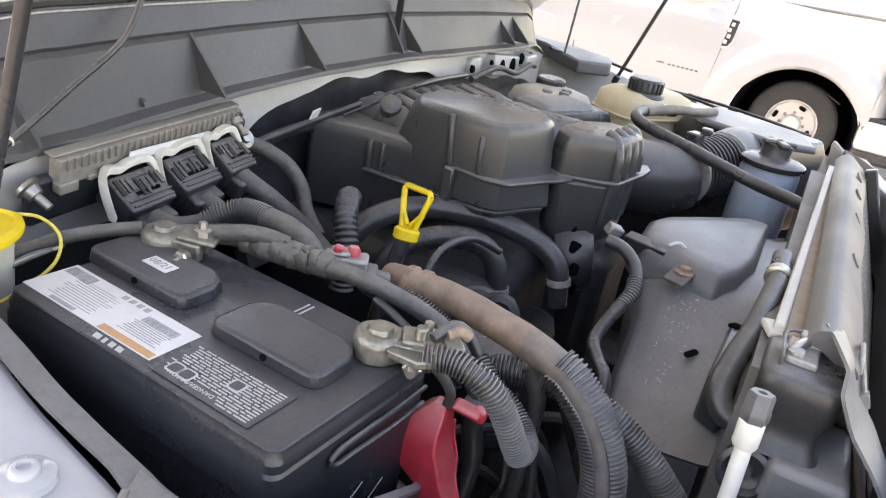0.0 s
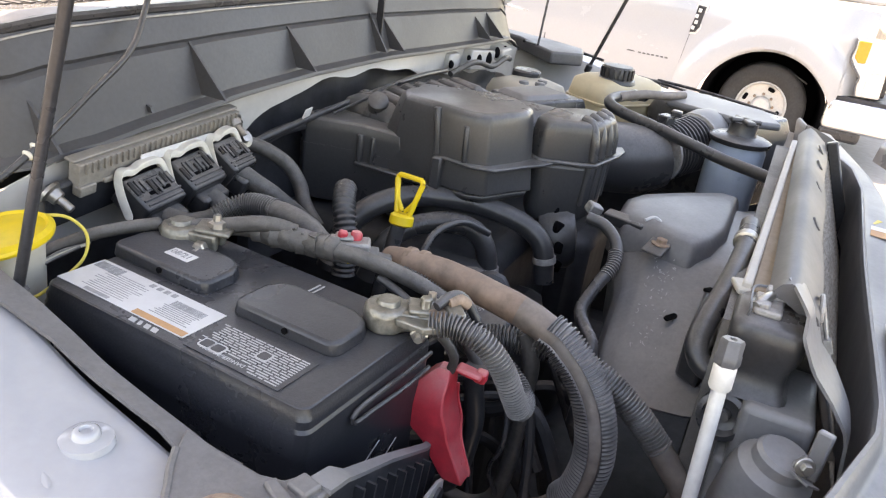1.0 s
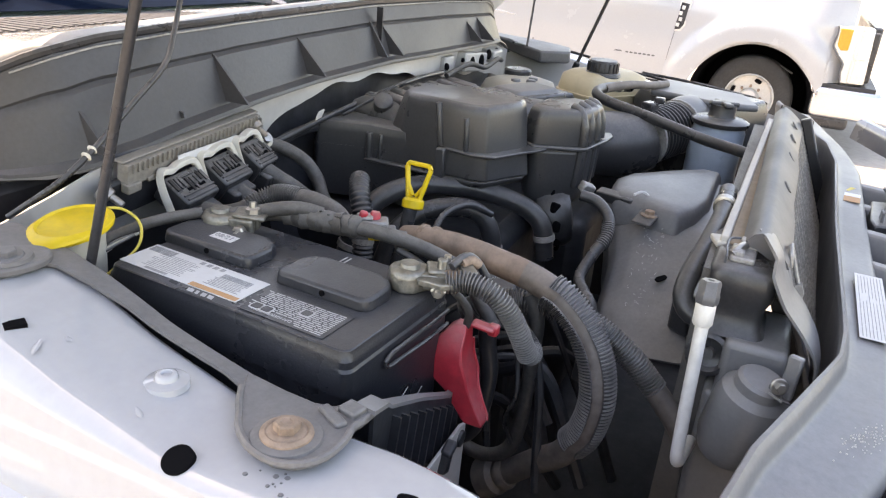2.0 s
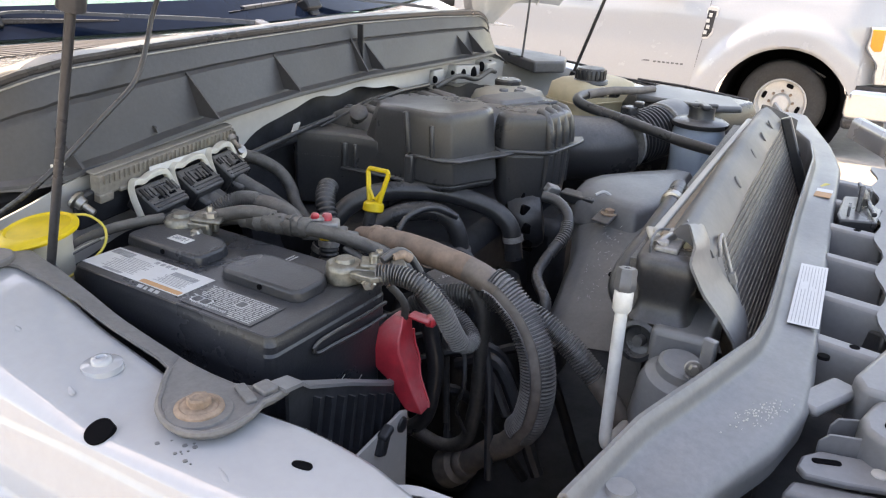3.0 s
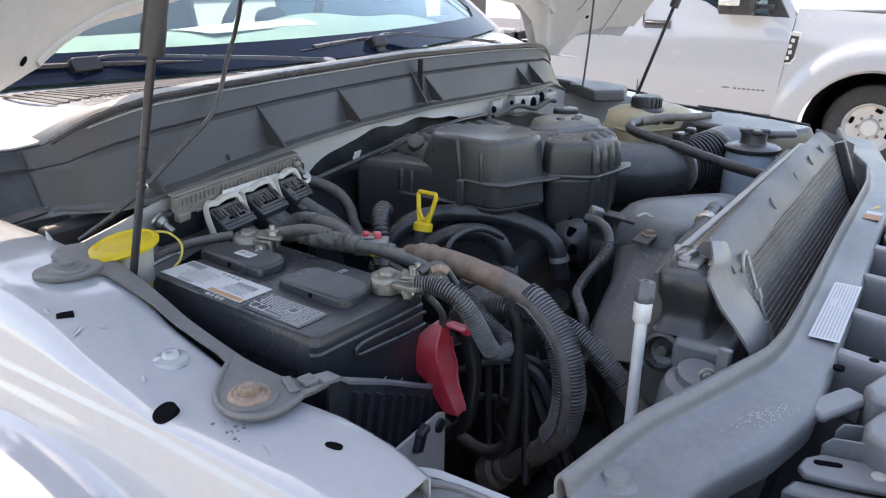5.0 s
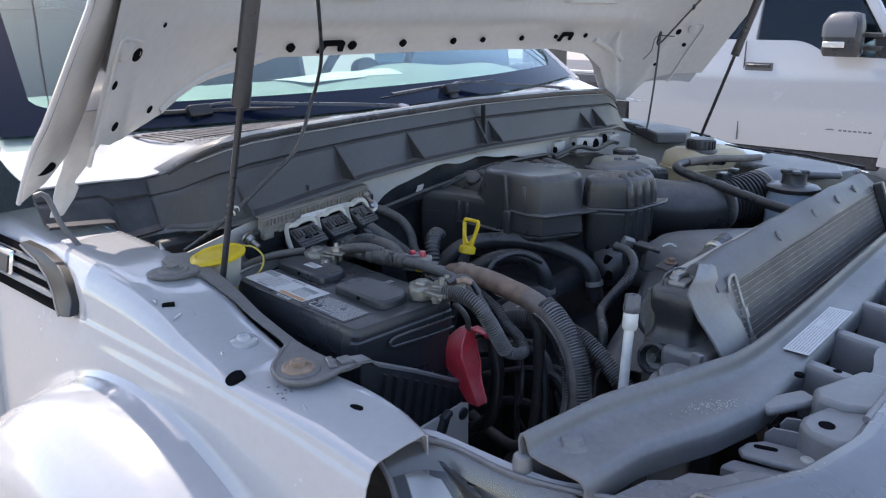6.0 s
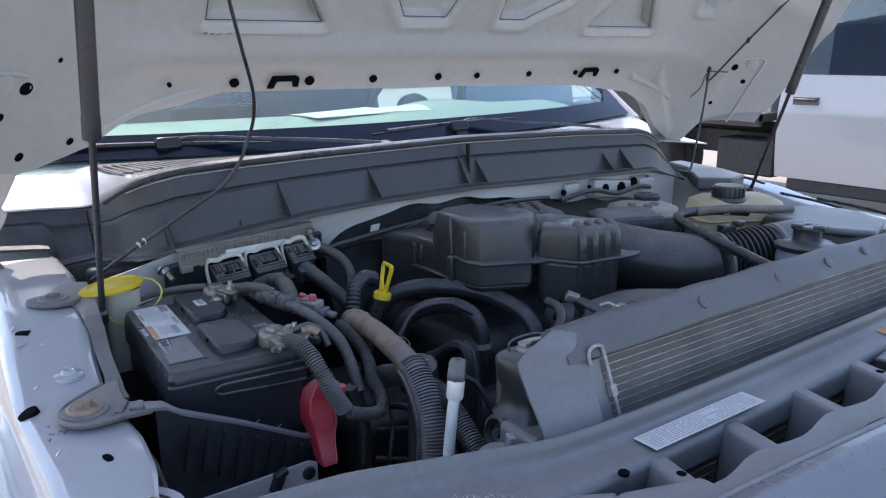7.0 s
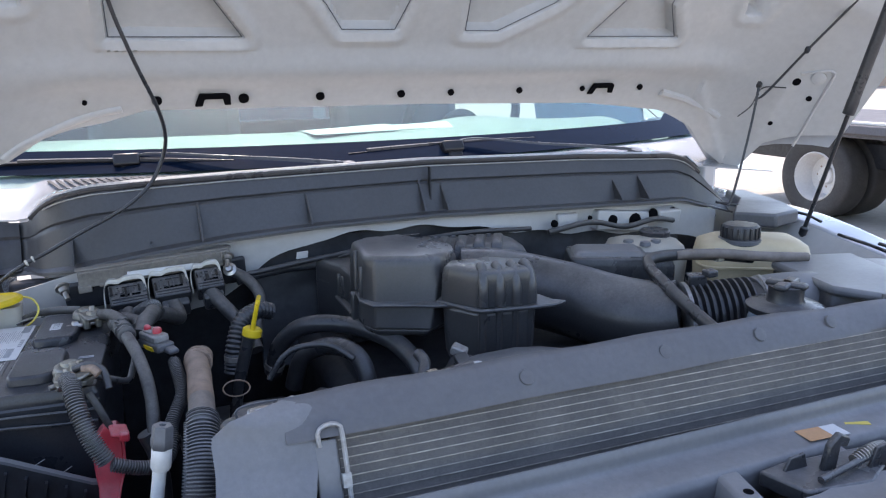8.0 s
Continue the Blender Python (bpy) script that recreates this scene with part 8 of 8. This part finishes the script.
part("marker_lamp", boxes(((SX - 0.262, 1.28, 1.275), (0.02, 0.16, 0.045))), LENS, mr, "pale marker lamp", 0.008)
part("mirror_arm", boxes(((SX - 0.04, 1.06, 1.345), (0.10, 0.16, 0.035)), ((SX - 0.04, 1.06, 1.245), (0.10, 0.16, 0.035))), PLASTIC, mr, "black mirror arm", 0.008)
part("sail_panel", prism(B(), [(0.86, 1.150), (1.03, 1.160), (1.06, 1.33), (0.99, 1.36)], SX + 0.02, SX + 0.07, axis="x"), PLASTIC, pt, "black mirror sail panel", 0.006)
VM = Matrix.Translation((SX - 0.014, 0.808, 0.935)) @ Euler((radians(6), 0, 0)).to_matrix().to_4x4()
vt = part("side_vent", prism(B(), [(-0.045, -0.135), (0.018, -0.120), (0.045, -0.07), (0.045, 0.115), (0.030, 0.13), (-0.030, 0.13), (-0.045, 0.11)], -0.006, 0.012, VM @ Matrix(((0, 0, 1, 0), (-1, 0, 0, 0), (0, 1, 0, 0), (0, 0, 0, 1)))), RIM, pt, "chrome-edged fender vent", 0.006)
part("vent_face", prism(B(), [(-0.034, -0.115), (0.010, -0.104), (0.030, -0.06), (0.030, 0.10), (-0.034, 0.10)], -0.011, -0.004, VM @ Matrix(((0, 0, 1, 0), (-1, 0, 0, 0), (0, 1, 0, 0), (0, 0, 0, 1)))), PLASTIC, vt, "dark vent face", 0.003)
for k, h in enumerate((0.045, 0.075, 0.075, 0.050)):
    part("vent_trim", box(B(), (-0.010, 0.018 - 0.010 * (k % 2), -0.075 + 0.046 * k), (0.008, 0.026, 0.030), (0, 0, 0), VM), RIM, vt, "silver badge bar", 0.003)
# nose: wrap-round headlamp, amber corner, chrome bumper
HL = [(-0.345, 1.000), (-0.350, 0.930), (-0.342, 0.850), (-0.385, 0.790), (-0.440, 0.725), (-0.435, 0.660), (-0.452, 0.585), (-0.62, 0.590), (-0.60, 1.005)]
hd = part("headlight", prism(B(), HL, SX + 0.012, SX + 0.20, axis="x"), LENS, pt, "wrap-round headlamp", 0.010)
part("lamp_edge", tube(B(), [(SX + 0.010, a, b) for a, b in HL[:7]], 0.006, 8, 0.02), SHROUD, hd, "dark lamp surround")
part("turn_signal", prism(B(), [(-0.362, 0.985), (-0.368, 0.86), (-0.400, 0.825), (-0.450, 0.830), (-0.452, 0.985)], SX + 0.004, SX + 0.03, axis="x"), AMBER, hd, "amber corner lamp", 0.006)
part("lamp_divider", boxes(((SX + 0.012, -0.505, 0.80), (0.02, 0.02, 0.40)), ((SX + 0.012, -0.55, 0.78), (0.02, 0.09, 0.02))), RIM, hd, "pale divider inside the lamp", 0.004)
part("grille", boxes(((7.6, -0.62, 0.80), (1.75, 0.08, 0.42)), ((SX + 0.04, -0.60, 0.86), (0.03, 0.10, 0.24))), PLASTIC, pt, "dark front grille", 0.02)
part("bumper", boxes(((7.6, -0.53, 0.425), (2.04, 0.50, 0.24))), CHROME, pt, "chrome front bumper", 0.045, seg=4)
part("bumper_gap", boxes(((7.6, -0.50, 0.555), (1.98, 0.44, 0.03))), DARK, pt, "dark gap above the bumper", 0.004)
part("valance", boxes(((7.6, -0.44, 0.27), (1.96, 0.30, 0.10))), PLASTIC, pt, "dark bumper underside", 0.03)


def wheel(y, z, x, r, dish, w, par, name="wheel"):
    bm = lathe(B(), (x, y, z), (-1, 0, 0), [(r * 0.60, -w), (r * 0.86, -w), (r * 0.97, -w * 0.8), (r, -w * 0.5), (r, 0.02), (r * 0.985, 0.045), (r * 0.93, 0.062), (r * 0.80, 0.070), (r * 0.64, 0.060), (r * 0.58, 0.045), (r * 0.56, 0.0), (r * 0.56, -w * 0.9)], 48)
    wh = part(name, bm, TYRE, par, "dusty black tyre")
    bm = lathe(B(), (x, y, z), (-1, 0, 0), [(r * 0.57, -0.12), (r * 0.585, 0.052), (r * 0.56, 0.058), (r * 0.54, 0.045), (r * 0.50, -dish * 0.6), (r * 0.40, -dish), (r * 0.22, -dish * 0.9), (r * 0.20, -dish * 0.9 + 0.045), (r * 0.17, -dish * 0.9 + 0.055), (0, -dish * 0.9 + 0.055)], 40)
    part("rim", bm, RIM, wh, "grey-white steel rim", smooth=35)
    for i in range(4):
        a = 2 * math.pi * (i + 0.22) / 4
        m = Matrix.Translation((x + dish * 0.9 - 0.002, y + r * 0.42 * math.cos(a), z + r * 0.42 * math.sin(a))) @ Euler((a, 0, 0)).to_matrix().to_4x4() @ Matrix(((0, 0, 1, 0), (1, 0, 0, 0), (0, 1, 0, 0), (0, 0, 0, 1)))
        part("vent_hole", prism(B(), rounded(r * 0.045, r * 0.085, r * 0.04), -0.012, 0.004, m), SHADE_BLACK, wh, "dark slot in the rim")
    for i in range(8):
        a = 2 * math.pi * i / 8
        part("lug_nut", lathe(B(), (x + dish * 0.95, y + r * 0.27 * math.cos(a), z + r * 0.27 * math.sin(a)), (-1, 0, 0), [(0.012, 0), (0.012, 0.022), (0.006, 0.026)], 6), RUST, wh, "rusty lug nut")
    return wh


wheel(HUB_Y, 0.342, SX + 0.20, 0.342, 0.02, 0.22, pt)
wheel(4.72, 0.41, SX + 0.16, 0.41, 0.15, 0.24, pt)
wheel(4.72, 0.41, SX + 0.50, 0.41, 0.02, 0.24, pt)
part("chassis", boxes(((7.1, 4.6, 0.62), (0.10, 4.0, 0.24)), ((8.1, 4.6, 0.62), (0.10, 4.0, 0.24)), ((7.6, 3.7, 0.60), (1.0, 0.12, 0.16)), ((6.95, 3.5, 0.52), (0.4, 0.6, 0.34))), DARK, pt, "dark chassis frame", 0.02)
part("flatbed", boxes(((7.6, 4.9, 0.90), (2.1, 3.2, 0.08)), ((SX + 0.05, 4.9, 0.88), (0.08, 3.2, 0.12))), DARKIN, pt, "dark flatbed deck", 0.01)
part("deck_rail", boxes(((SX + 0.03, 4.9, 0.955), (0.05, 3.2, 0.03))), RIM, pt, "pale rail along the deck", 0.008)
part("headboard", boxes(((7.6, 3.24, 1.30), (1.9, 0.06, 0.7))), PAINT, pt, "white cab guard", 0.01)
